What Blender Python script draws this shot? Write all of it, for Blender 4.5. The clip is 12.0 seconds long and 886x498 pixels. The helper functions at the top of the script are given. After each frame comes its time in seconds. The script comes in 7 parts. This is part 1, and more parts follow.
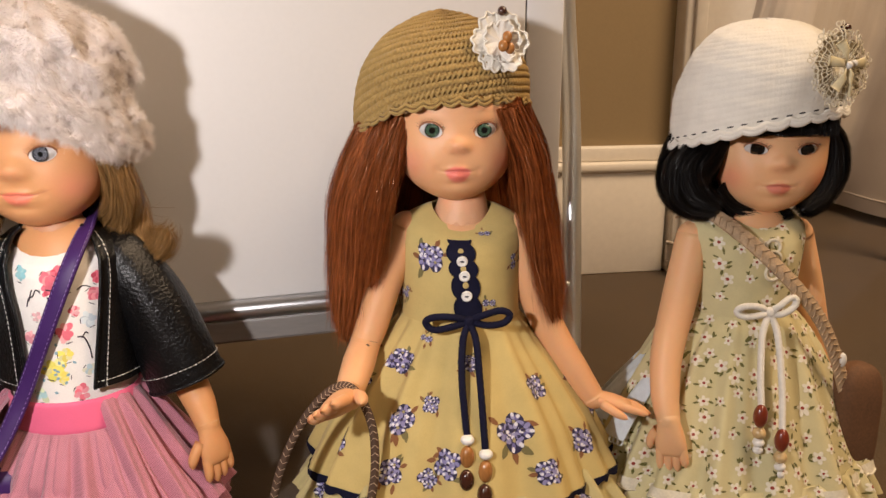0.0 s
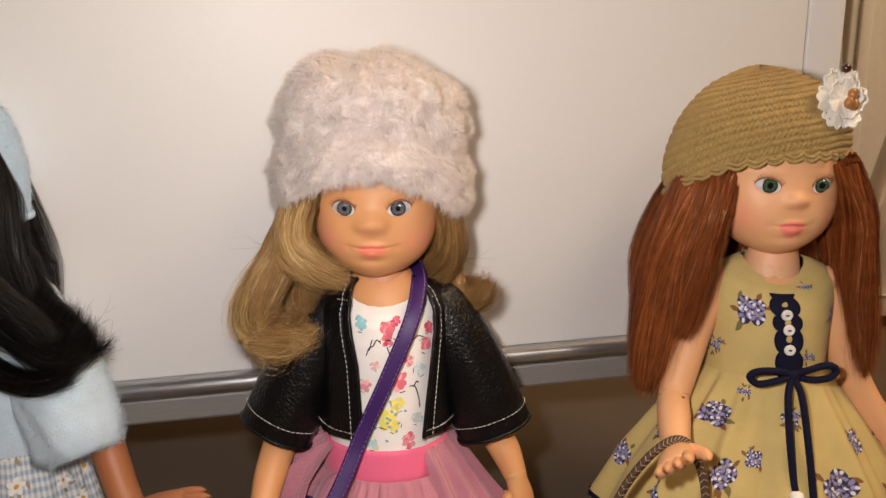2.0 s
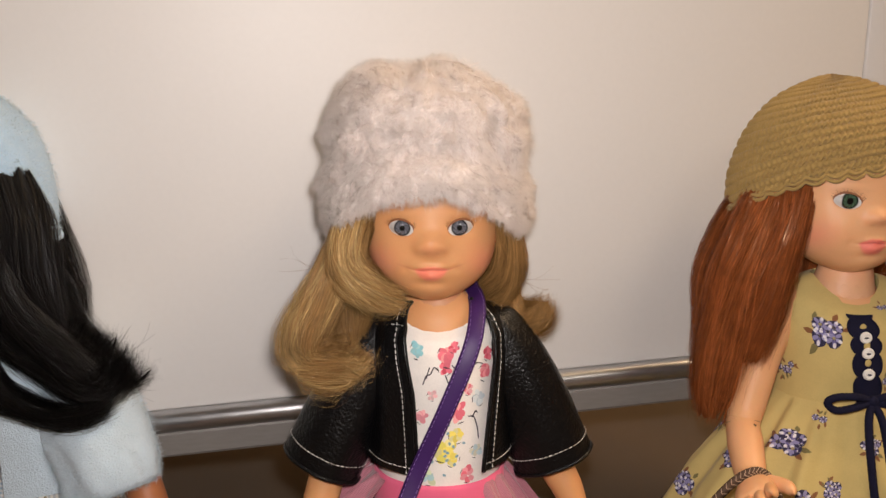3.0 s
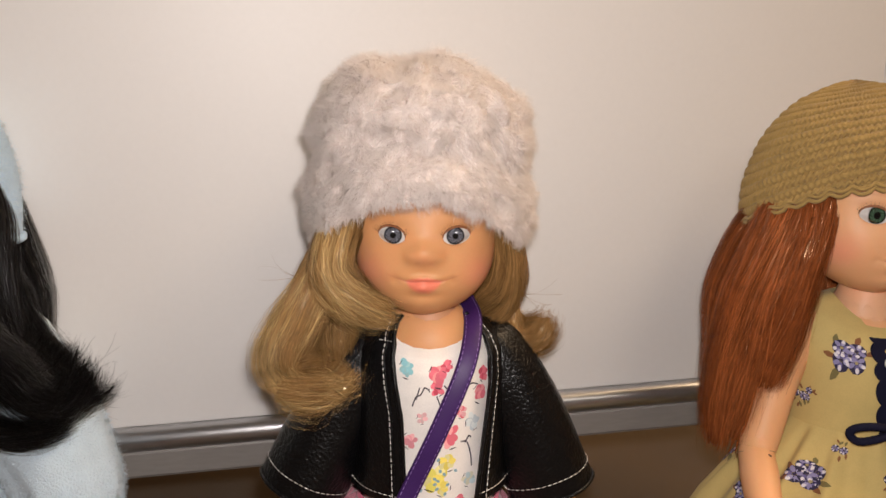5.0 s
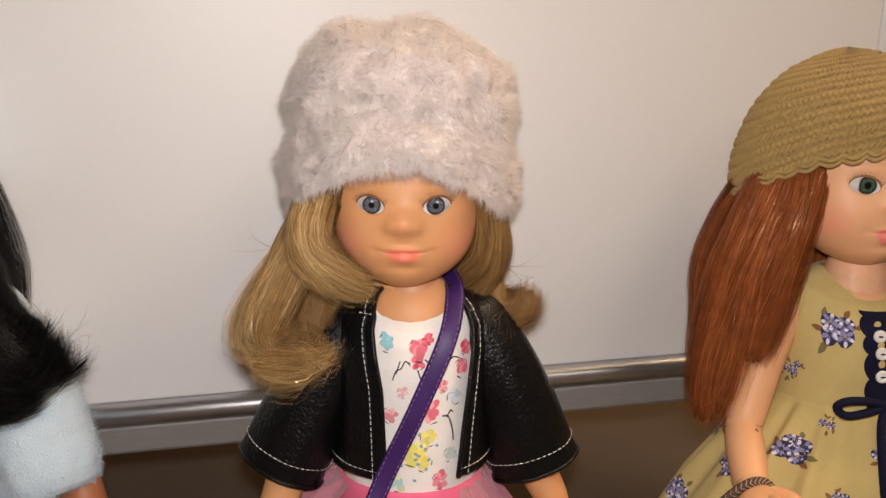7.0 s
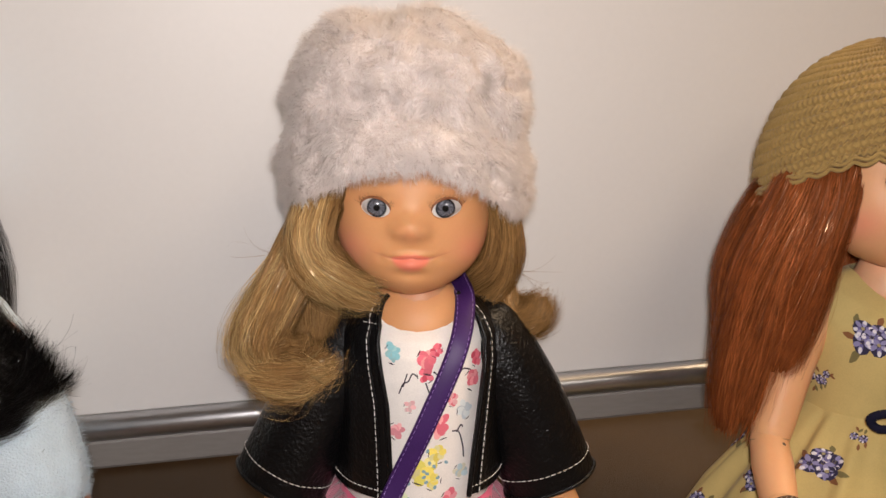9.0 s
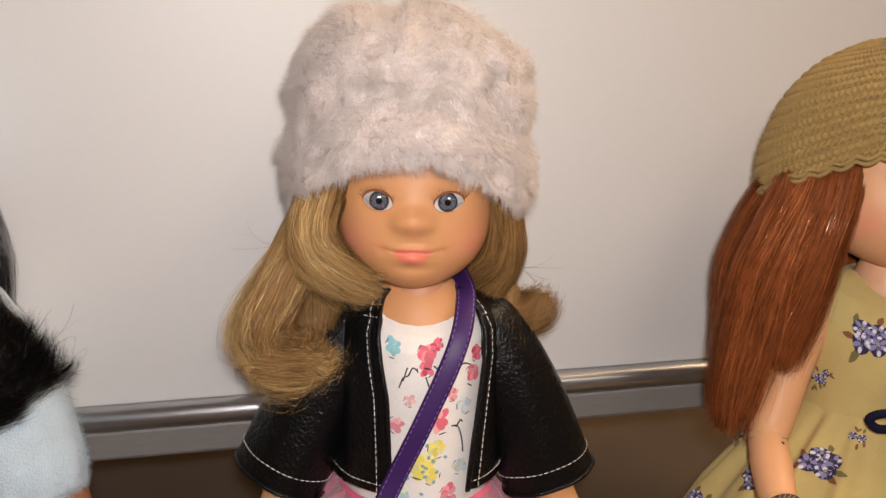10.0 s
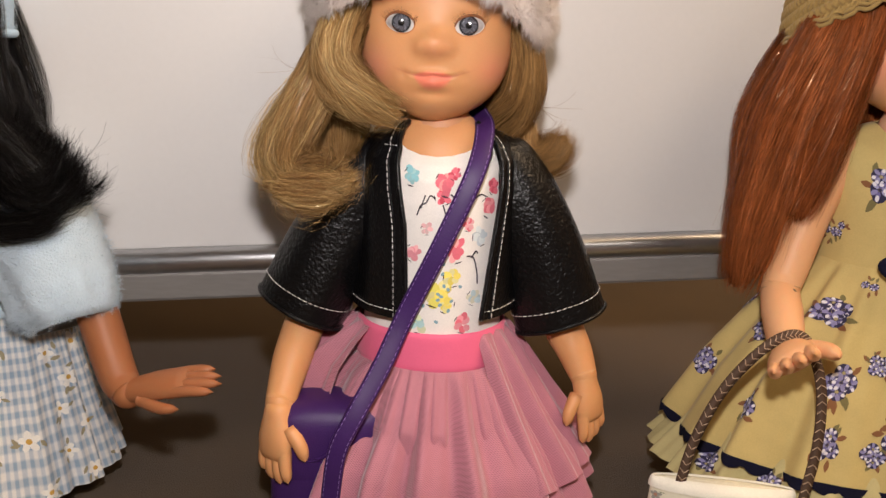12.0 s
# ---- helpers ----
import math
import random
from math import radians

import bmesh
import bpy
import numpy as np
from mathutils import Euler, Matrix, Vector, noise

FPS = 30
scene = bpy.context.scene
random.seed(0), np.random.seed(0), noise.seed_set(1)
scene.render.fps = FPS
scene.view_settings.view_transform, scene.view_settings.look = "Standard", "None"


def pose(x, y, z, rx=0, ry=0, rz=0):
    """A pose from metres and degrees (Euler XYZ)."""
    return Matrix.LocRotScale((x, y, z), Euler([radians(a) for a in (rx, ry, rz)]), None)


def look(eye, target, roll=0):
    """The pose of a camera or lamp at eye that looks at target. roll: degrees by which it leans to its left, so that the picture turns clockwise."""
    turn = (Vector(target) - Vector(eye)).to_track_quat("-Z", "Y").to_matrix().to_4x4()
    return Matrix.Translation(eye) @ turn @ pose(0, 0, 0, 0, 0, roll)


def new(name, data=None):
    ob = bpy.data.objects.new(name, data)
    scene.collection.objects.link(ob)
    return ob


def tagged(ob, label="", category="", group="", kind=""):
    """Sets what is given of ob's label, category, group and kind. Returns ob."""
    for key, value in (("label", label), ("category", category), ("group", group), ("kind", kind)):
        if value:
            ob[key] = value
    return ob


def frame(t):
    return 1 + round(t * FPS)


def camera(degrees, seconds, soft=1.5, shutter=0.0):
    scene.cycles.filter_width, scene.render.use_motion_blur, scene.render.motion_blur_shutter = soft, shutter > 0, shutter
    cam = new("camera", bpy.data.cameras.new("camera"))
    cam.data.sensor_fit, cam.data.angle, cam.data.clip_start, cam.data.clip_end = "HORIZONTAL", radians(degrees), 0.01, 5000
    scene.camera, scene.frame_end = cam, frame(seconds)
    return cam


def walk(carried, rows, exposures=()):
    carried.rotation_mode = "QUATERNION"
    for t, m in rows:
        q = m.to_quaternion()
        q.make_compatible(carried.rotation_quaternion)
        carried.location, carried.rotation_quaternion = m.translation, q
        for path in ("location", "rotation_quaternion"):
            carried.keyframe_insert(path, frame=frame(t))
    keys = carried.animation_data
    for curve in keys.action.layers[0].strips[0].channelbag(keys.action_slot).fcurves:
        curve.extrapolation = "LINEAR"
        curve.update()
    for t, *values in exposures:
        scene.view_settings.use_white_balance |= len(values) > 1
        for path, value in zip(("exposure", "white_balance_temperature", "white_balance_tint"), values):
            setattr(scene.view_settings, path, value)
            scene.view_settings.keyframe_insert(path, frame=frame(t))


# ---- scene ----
cam = camera(59.5, 12.0)
METRES, EYE, TILT, LEAN, TURN = 0.38, 0.31, -14.0, 0.0, 0.0
ROWS = [
    (0.0, 0.0, 0.0, 0.0, 0.0, 0.0, -0.0),
    (0.5, -0.0245, -0.0103, 0.0126, 0.26, 0.61, 0.09),
    (1.0, -0.1219, -0.0476, 0.0094, 0.98, 1.16, -0.61),
    (1.5, -0.2766, -0.0517, 0.0133, 2.1, 1.42, -1.18),
    (2.0, -0.4412, -0.0219, 0.0352, 2.46, 2.02, -0.54),
    (2.5, -0.5274, 0.0068, 0.0437, 2.03, 2.72, -0.03),
    (4.5, -0.5528, 0.1314, 0.0515, 0.75, 3.25, -0.85),
    (5.0, -0.546, 0.126, 0.0496, 1.18, 3.92, -1.2),
    (5.5, -0.5477, 0.1244, 0.0438, 1.35, 3.97, -1.34),
    (6.0, -0.5381, 0.1265, 0.0392, 1.17, 3.52, -1.33),
    (6.5, -0.5271, 0.1392, 0.0359, 0.8, 2.96, -1.22),
    (8.5, -0.5375, 0.1882, 0.0502, 1.04, 1.93, -1.03),
    (9.0, -0.5408, 0.2099, 0.0557, 0.83, 1.98, -1.08),
    (9.5, -0.5451, 0.2186, 0.0531, 0.55, 2.09, -1.4),
    (10.0, -0.5458, 0.2103, 0.0469, 0.6, 2.12, -1.74),
    (10.5, -0.5502, 0.1927, 0.028, 1.42, 1.93, -2.01),
    (11.0, -0.5531, 0.1878, -0.0127, 2.24, 1.23, -2.5),
    (11.5, -0.5368, 0.1797, -0.0413, 2.54, 0.09, -2.92),
    (12.0, -0.5244, 0.1918, -0.1058, 2.8, -1.01, -3.35),
]
walk(cam, [(t, pose(0, 0, EYE, TILT, LEAN, TURN) @ pose(METRES * x, METRES * y, METRES * z, 90 + pitch, roll, yaw)) for t, x, y, z, yaw, pitch, roll in ROWS],
     exposures=[(0.0, 0.30, 6150, 10), (1.0, 0.20, 6220, 10), (2.0, 0.02, 6350, 10), (2.7, -0.04, 6350, 10), (10.0, -0.04, 6180, 10), (12.0, 0.13, 6250, 10)])

# ---- light ----
world = bpy.data.worlds.new("world")
scene.world = world
world.use_nodes = True
world.node_tree.nodes["Background"].inputs[0].default_value = (1.0, 0.85, 0.68, 1)
world.node_tree.nodes["Background"].inputs[1].default_value = 0.05


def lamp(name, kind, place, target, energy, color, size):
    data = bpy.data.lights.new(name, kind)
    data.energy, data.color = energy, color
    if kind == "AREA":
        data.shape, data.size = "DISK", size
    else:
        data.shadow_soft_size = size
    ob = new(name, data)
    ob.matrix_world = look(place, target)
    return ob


# the small white lamp beside the lens, and the room's warm ceiling light, itself unseen
lamp("camera_lamp", "POINT", (-0.199, 0.064, 0.335), (-0.2, 0.5, 0.2), 5.6, (1.0, 0.905, 0.850), 0.011)
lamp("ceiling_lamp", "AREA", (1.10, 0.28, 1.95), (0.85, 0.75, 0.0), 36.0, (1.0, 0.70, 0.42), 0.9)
# unseen soft warm fill, added from the front right to lighten the shadows
lamp("room_fill", "AREA", (0.45, -0.75, 1.25), (0.0, 0.5, 0.2), 2.0, (1.0, 0.86, 0.70), 0.5)

# ---- materials ----


def material(name, base, rough=0.6, metal=0.0, vary=0.12, scale=30.0, fine=600.0, bump=0.15, depth=0.0006, sheen=0.0, coat=0.0,
             sss=0.0, paint=False, spec=0.5, stretch=(1, 1, 1), alpha=1.0):
    """A surface with stains at one scale and grain at a finer one; paint: its colour comes from the mesh's own paint layer."""
    m = bpy.data.materials.new(name)
    m.use_nodes = True
    nt = m.node_tree
    b = nt.nodes["Principled BSDF"]
    b.inputs["Roughness"].default_value = rough
    b.inputs["Metallic"].default_value = metal
    b.inputs["Specular IOR Level"].default_value = spec
    b.inputs["Sheen Weight"].default_value = sheen
    b.inputs["Coat Weight"].default_value = coat
    b.inputs["Coat Roughness"].default_value = 0.15
    b.inputs["Alpha"].default_value = alpha
    if sss:
        b.inputs["Subsurface Weight"].default_value = sss
        b.inputs["Subsurface Radius"].default_value = (1.0, 0.45, 0.25)
        b.inputs["Subsurface Scale"].default_value = 0.002
    tc = nt.nodes.new("ShaderNodeTexCoord")
    mp = nt.nodes.new("ShaderNodeMapping")
    mp.inputs["Scale"].default_value = stretch
    nt.links.new(tc.outputs["Object"], mp.inputs["Vector"])
    big, small = nt.nodes.new("ShaderNodeTexNoise"), nt.nodes.new("ShaderNodeTexNoise")
    for n, s, d in ((big, scale, 4), (small, fine, 3)):
        n.inputs["Scale"].default_value = s
        n.inputs["Detail"].default_value = d
        nt.links.new(mp.outputs["Vector"], n.inputs["Vector"])
    add = nt.nodes.new("ShaderNodeMath")
    add.operation = "ADD"
    nt.links.new(big.outputs["Fac"], add.inputs[0])
    nt.links.new(small.outputs["Fac"], add.inputs[1])
    rng = nt.nodes.new("ShaderNodeMapRange")
    rng.inputs["From Min"].default_value, rng.inputs["From Max"].default_value = 0.6, 1.4
    rng.inputs["To Min"].default_value, rng.inputs["To Max"].default_value = 1.0 - vary, 1.0 + vary
    nt.links.new(add.outputs[0], rng.inputs["Value"])
    mul = nt.nodes.new("ShaderNodeVectorMath")
    mul.operation = "SCALE"
    if paint:
        at = nt.nodes.new("ShaderNodeAttribute")
        at.attribute_name = "paint"
        nt.links.new(at.outputs["Color"], mul.inputs[0])
    else:
        mul.inputs[0].default_value = base
    nt.links.new(rng.outputs["Result"], mul.inputs["Scale"])
    nt.links.new(mul.outputs["Vector"], b.inputs["Base Color"])
    if bump:
        bp = nt.nodes.new("ShaderNodeBump")
        bp.inputs["Strength"].default_value = bump
        bp.inputs["Distance"].default_value = depth
        nt.links.new(small.outputs["Fac"], bp.inputs["Height"])
        nt.links.new(bp.outputs["Normal"], b.inputs["Normal"])
    return m


def nodes_of(m):
    return m.node_tree, m.node_tree.nodes["Principled BSDF"]


M = {
    "board": material("white_lacquer", (0.80, 0.78, 0.76), 0.48, vary=0.015, scale=6, fine=300, bump=0.03, depth=0.0004),
    "seam": material("dark_seam", (0.05, 0.045, 0.04), 0.8),
    "steel": material("satin_aluminium", (0.26, 0.245, 0.23), 0.55, 0.25, vary=0.10, scale=12, fine=500, bump=0.08, stretch=(0.05, 1, 1)),
    "lip": material("polished_aluminium", (0.50, 0.50, 0.51), 0.31, 0.95, vary=0.12, scale=25, fine=350, bump=0.2, depth=0.0003, stretch=(0.3, 1, 1)),
    "chrome": material("chrome_tube", (0.78, 0.80, 0.82), 0.30, 0.75, vary=0.05),
    "carpet": material("brown_carpet", (0.070, 0.040, 0.0140), 0.95, vary=0.25, scale=9, fine=1100, bump=0.5, depth=0.0012, sheen=0.2),
    "wall": material("ochre_wall_paint", (0.34, 0.25, 0.135), 0.8, vary=0.05, scale=5, fine=250, bump=0.1),
    "plaster": material("white_ceiling_paint", (0.75, 0.72, 0.66), 0.85, vary=0.03),
    "trim": material("white_gloss_trim", (0.86, 0.81, 0.74), 0.4, vary=0.05, scale=8, fine=120, bump=0.05),
    "drape": material("cream_drape_cloth", (0.58, 0.51, 0.44), 0.9, vary=0.10, scale=10, fine=900, bump=0.4, sheen=0.2),
    "darkwood": material("dark_blue_lacquer", (0.03, 0.03, 0.045), 0.5),
    "skin": material("vinyl_skin", (0.8, 0.45, 0.26), 0.48, vary=0.025, scale=60, fine=900, bump=0.03, depth=0.0002, sss=0.15, paint=True, spec=0.35),
    "eye": material("glass_eye", (0.3, 0.3, 0.3), 0.06, vary=0.06, scale=300, fine=1500, bump=0.0, paint=True, coat=0.25),
    "lash": material("brown_lash", (0.10, 0.05, 0.025), 0.6),
    "hair_red": material("auburn_hair", (0.22, 0.055, 0.02), 0.20, vary=0.35, scale=120, fine=900, bump=0.0, paint=True, spec=0.55),
    "hair_blond": material("dark_blond_hair", (0.4, 0.25, 0.1), 0.21, vary=0.25, scale=120, fine=900, bump=0.0, paint=True, spec=0.55),
    "hair_black": material("black_hair", (0.012, 0.010, 0.010), 0.30, vary=0.3, scale=120, fine=900, bump=0.0, paint=True, spec=0.24),
    "print": material("printed_cotton", (0.5, 0.5, 0.5), 0.85, vary=0.10, scale=90, fine=1800, bump=0.25, depth=0.0003, paint=True, sheen=0.1),
    "yarn": material("ochre_yarn", (0.36, 0.232, 0.070), 0.90, vary=0.22, scale=260, fine=2200, bump=0.6, depth=0.0005, sheen=0.12),
    "white_yarn": material("white_yarn", (0.80, 0.76, 0.68), 0.95, vary=0.08, scale=120, fine=2200, bump=0.6, depth=0.0005, sheen=0.4),
    "fur": material("white_fur", (0.98, 0.920, 0.872), 0.7, vary=0.05, scale=90, fine=900, bump=0.0, spec=0.1),
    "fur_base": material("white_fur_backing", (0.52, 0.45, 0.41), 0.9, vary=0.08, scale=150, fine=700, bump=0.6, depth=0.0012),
    "plush": material("pale_blue_plush", (0.58, 0.70, 0.79), 0.95, vary=0.10, scale=90, fine=1200, bump=0.8, depth=0.0015, sheen=0.5),
    "fleece": material("soft_blue_fleece", (0.40, 0.58, 0.76), 0.95, vary=0.12, scale=90, fine=1200, bump=0.8, depth=0.0015, sheen=0.4),
    "lilac": material("lilac_thread", (0.30, 0.20, 0.48), 0.8),
    "leather": material("black_leather", (0.0035, 0.0035, 0.004), 0.30, vary=0.2, scale=80, fine=560, bump=0.8, depth=0.0009, spec=0.32),
    "thread": material("white_thread", (0.75, 0.72, 0.68), 0.8),
    "purple": material("purple_leather", (0.044, 0.014, 0.098), 0.42, vary=0.15, scale=90, fine=1500, bump=0.4, depth=0.0004, spec=0.3),
    "pink": material("pink_jersey_band", (0.80, 0.13, 0.25), 0.8, vary=0.06, scale=60, fine=2000, bump=0.3, depth=0.0003, sheen=0.2),
    "navy": material("navy_cord", (0.007, 0.007, 0.024), 0.85, vary=0.3, scale=200, fine=2200, bump=0.6, spec=0.2),
    "white_cord": material("white_cotton_cord", (0.78, 0.74, 0.66), 0.9, vary=0.1, scale=200, fine=2200, bump=0.6),
    "button": material("white_plastic_button", (0.80, 0.77, 0.72), 0.35),
    "bead_wood": material("varnished_wood_bead", (0.36, 0.15, 0.04), 0.25, vary=0.35, scale=160, fine=700, coat=0.5, stretch=(1, 1, 0.3)),
    "bead_dark": material("dark_brown_bead", (0.05, 0.015, 0.008), 0.2, coat=0.5),
    "bead_red": material("red_brown_bead", (0.19, 0.03, 0.012), 0.3, coat=0.4),
    "bead_pale": material("pale_wood_bead", (0.60, 0.42, 0.20), 0.35, vary=0.2, scale=160),
    "lace": material("cream_lace", (0.72, 0.66, 0.52), 0.9, vary=0.15, scale=200),
    "net": material("beige_net", (0.40, 0.34, 0.23), 0.9, vary=0.25, scale=300, fine=1800, bump=0.5, depth=0.0005),
    "ribbon": material("cream_satin_ribbon", (0.70, 0.62, 0.40), 0.35, vary=0.1, scale=90),
    "straw": material("woven_straw", (0.44, 0.31, 0.19), 0.8, vary=0.3, scale=250, fine=1200, bump=0.6),
    "brown": material("brown_suede", (0.13, 0.06, 0.025), 0.85, vary=0.25, scale=90),
    "canvas": material("cream_canvas", (0.72, 0.68, 0.55), 0.85, vary=0.08, scale=90, fine=1500, paint=True),
    "shoe": material("dark_shoe_leather", (0.06, 0.035, 0.03), 0.45),
}

# dyed hair glints in its own colour
for name, tint in (("hair_red", (1.0, 0.62, 0.36, 1)), ("hair_blond", (1.0, 0.86, 0.62, 1))):
    nodes_of(M[name])[1].inputs["Specular Tint"].default_value = tint

# fur fibres let half of the light through
nt, bs = nodes_of(M["fur"])
tr, mixer = nt.nodes.new("ShaderNodeBsdfTranslucent"), nt.nodes.new("ShaderNodeMixShader")
tr.inputs["Color"].default_value = (0.96, 0.905, 0.88, 1)
mixer.inputs[0].default_value = 0.50
nt.links.new(bs.outputs[0], mixer.inputs[1])
nt.links.new(tr.outputs[0], mixer.inputs[2])
nt.links.new(mixer.outputs[0], nt.nodes["Material Output"].inputs["Surface"])

# ---- mesh tools ----


class Build:
    """Collects points and faces, in metres in the world, for one mesh."""

    def __init__(self):
        self.v, self.f, self.m, self.c, self.n = [], [], [], [], 0
        self.lie = []

    def add(self, v, faces, mat=0, col=(1, 1, 1)):
        v = np.asarray(v, float).reshape(-1, 3)
        faces = np.asarray(faces, int)
        self.v.append(v)
        c = np.ones((len(v), 4))
        c[:, :3] = col
        self.c.append(c)
        self.f.append(faces + self.n)
        self.m.append(np.full(len(faces), mat))
        self.n += len(v)

    def grid(self, p, mat=0, wrap_u=False, wrap_v=False, col=(1, 1, 1)):
        nu, nv = p.shape[:2]
        i, j = np.meshgrid(np.arange(nu if wrap_u else nu - 1), np.arange(nv if wrap_v else nv - 1), indexing="ij")
        i, j = i.ravel(), j.ravel()
        i2, j2 = (i + 1) % nu, (j + 1) % nv
        col = np.asarray(col, float)
        self.add(p, np.stack([i * nv + j, i2 * nv + j, i2 * nv + j2, i * nv + j2], 1), mat, col.reshape(-1, 3) if col.ndim > 1 else col)

    def tube(self, pts, rad, n=10, mat=0, col=(1, 1, 1), wide=None, flat=1.0, closed=False):
        """A tube along pts; flat: its thickness across the direction wide."""
        pts = np.asarray(pts, float)
        k = len(pts)
        rad = np.broadcast_to(np.asarray(rad, float), (k,))
        t = np.gradient(pts, axis=0)
        t /= np.linalg.norm(t, axis=1)[:, None] + 1e-12
        if wide is None:
            a = np.cross(t[0], (0.3, 0.5, 0.81))
            if np.linalg.norm(a) < 0.2:
                a = np.cross(t[0], (1, 0, 0))
            A = []
            for q in t:
                a = a - q * (a @ q)
                a = a / (np.linalg.norm(a) + 1e-12)
                A.append(a)
            A = np.array(A)
        else:
            A = np.broadcast_to(np.asarray(wide, float), (k, 3))
            A = A - t * np.sum(A * t, 1)[:, None]
            A = A / (np.linalg.norm(A, axis=1)[:, None] + 1e-12)
        Bn = np.cross(t, A)
        ang = np.arange(n) * 2 * np.pi / n
        ring = A[:, None] * np.cos(ang)[None, :, None] + flat * Bn[:, None] * np.sin(ang)[None, :, None]
        p = pts[:, None] + ring * rad[:, None, None]
        base = self.n
        self.grid(p, mat, wrap_u=closed, wrap_v=True, col=col)
        if not closed:
            for s, idx in ((0, np.arange(n)[::-1]), (k - 1, np.arange(n))):
                ids = base + s * n + idx
                self.v.append(pts[s][None])
                self.c.append(np.array([[*np.broadcast_to(np.asarray(col, float), (3,)), 1.0]]))
                self.f.append(np.stack([ids, np.roll(ids, -1), np.full(n, self.n)], 1))
                self.m.append(np.full(n, mat))
                self.n += 1

    def ball(self, c, r, mat=0, nu=16, nv=10, col=(1, 1, 1), rot=None, shape=None):
        u = np.arange(nu) * 2 * np.pi / nu
        v = np.linspace(-np.pi / 2 + 1e-4, np.pi / 2 - 1e-4, nv)
        U, W = np.meshgrid(u, v, indexing="ij")
        p = np.stack([np.cos(U) * np.cos(W), np.sin(U) * np.cos(W), np.sin(W)], -1)
        if shape is not None:
            p = shape(p)
        p = p * np.broadcast_to(np.asarray(r, float), (3,))
        if rot is not None:
            p = p @ np.array(rot).T
        self.grid(p + np.asarray(c, float), mat, wrap_u=True, col=col)

    def strands(self, P, r, mat=0, col=(1, 1, 1), taper=0.25, nap=None, seed=0):
        """P: strands x points x 3, each a thin tapering fibre. nap: the way its outer side faces, along it."""
        N, k = P.shape[:2]
        r = np.broadcast_to(np.asarray(r, float), (N,))
        t = np.gradient(P, axis=1)
        t /= np.linalg.norm(t, axis=2)[..., None] + 1e-12
        if nap is None:
            nap = np.repeat(np.random.default_rng(seed).normal(0, 1, (N, 1, 3)), k, axis=1)
        A = np.cross(t, nap)
        A /= np.linalg.norm(A, axis=2)[..., None] + 1e-9
        w = np.linspace(1, taper, k)[None, :] * r[:, None] * 0.80
        side = np.array([-1.0, 1.0])[:, None]
        p = P[:, :, None] + A[:, :, None] * side * w[:, :, None, None]
        idx = np.arange(N * k * 2).reshape(N, k, 2)
        a, b = idx[:, :-1], idx[:, 1:]
        q = np.stack([a[..., 0], a[..., 1], b[..., 1], b[..., 0]], -1).reshape(-1, 4)
        col = np.asarray(col, float)
        if col.ndim == 2:
            col = np.repeat(col, k * 2, axis=0)
        nap = nap / (np.linalg.norm(nap, axis=2)[..., None] + 1e-9)
        # each fibre is rounded: its edges face half to the side
        self.lie.append((self.n, (nap[:, :, None] + 0.55 * A[:, :, None] * side).reshape(-1, 3)))
        self.add(p, q, mat, col)

    def make(self, name, mats, origin=(0, 0, 0), smooth=True):
        v = np.concatenate(self.v) - np.asarray(origin, float)
        me = bpy.data.meshes.new(name)
        me.vertices.add(len(v))
        me.vertices.foreach_set("co", v.ravel())
        loops = np.concatenate([f.ravel() for f in self.f])
        size = np.concatenate([np.full(len(f), f.shape[1]) for f in self.f])
        me.loops.add(len(loops))
        me.loops.foreach_set("vertex_index", loops)
        me.polygons.add(len(size))
        me.polygons.foreach_set("loop_start", np.concatenate([[0], np.cumsum(size)[:-1]]))
        me.polygons.foreach_set("material_index", np.concatenate(self.m))
        me.polygons.foreach_set("use_smooth", np.full(len(size), smooth))
        ca = me.color_attributes.new("paint", "FLOAT_COLOR", "POINT")
        ca.data.foreach_set("color", np.concatenate(self.c).ravel())
        for q in mats if isinstance(mats, (list, tuple)) else [mats]:
            me.materials.append(q)
        me.update(calc_edges=True)
        me.validate()
        if self.lie:
            nap = np.zeros((len(v), 3))
            for first, n in self.lie:
                nap[first:first + len(n)] = n / (np.linalg.norm(n, axis=1)[:, None] + 1e-9)
            me.normals_split_custom_set_from_vertices(nap)
        return me


ORIGIN = {}


def thing(name, place, label, category, group=""):
    """An empty at a thing's base, for its parts."""
    ob = new(name)
    ob.location = place
    ORIGIN[ob.name] = place
    return tagged(ob, label, category, group)


def part(name, b, mats, parent, label="", smooth=True):
    o = ORIGIN[parent.name]
    ob = new(name, b.make(name, mats, o, smooth))
    ob.parent = parent
    ORIGIN[ob.name] = o
    if label:
        tagged(ob, label)
    return ob


def whole(name, b, mats, place, label, category, group="", kind="", smooth=True):
    """A thing, or a piece of the setting, that is one mesh."""
    ob = new(name, b.make(name, mats, place, smooth))
    ob.location = place
    ORIGIN[ob.name] = place
    return tagged(ob, label, category, group, kind)


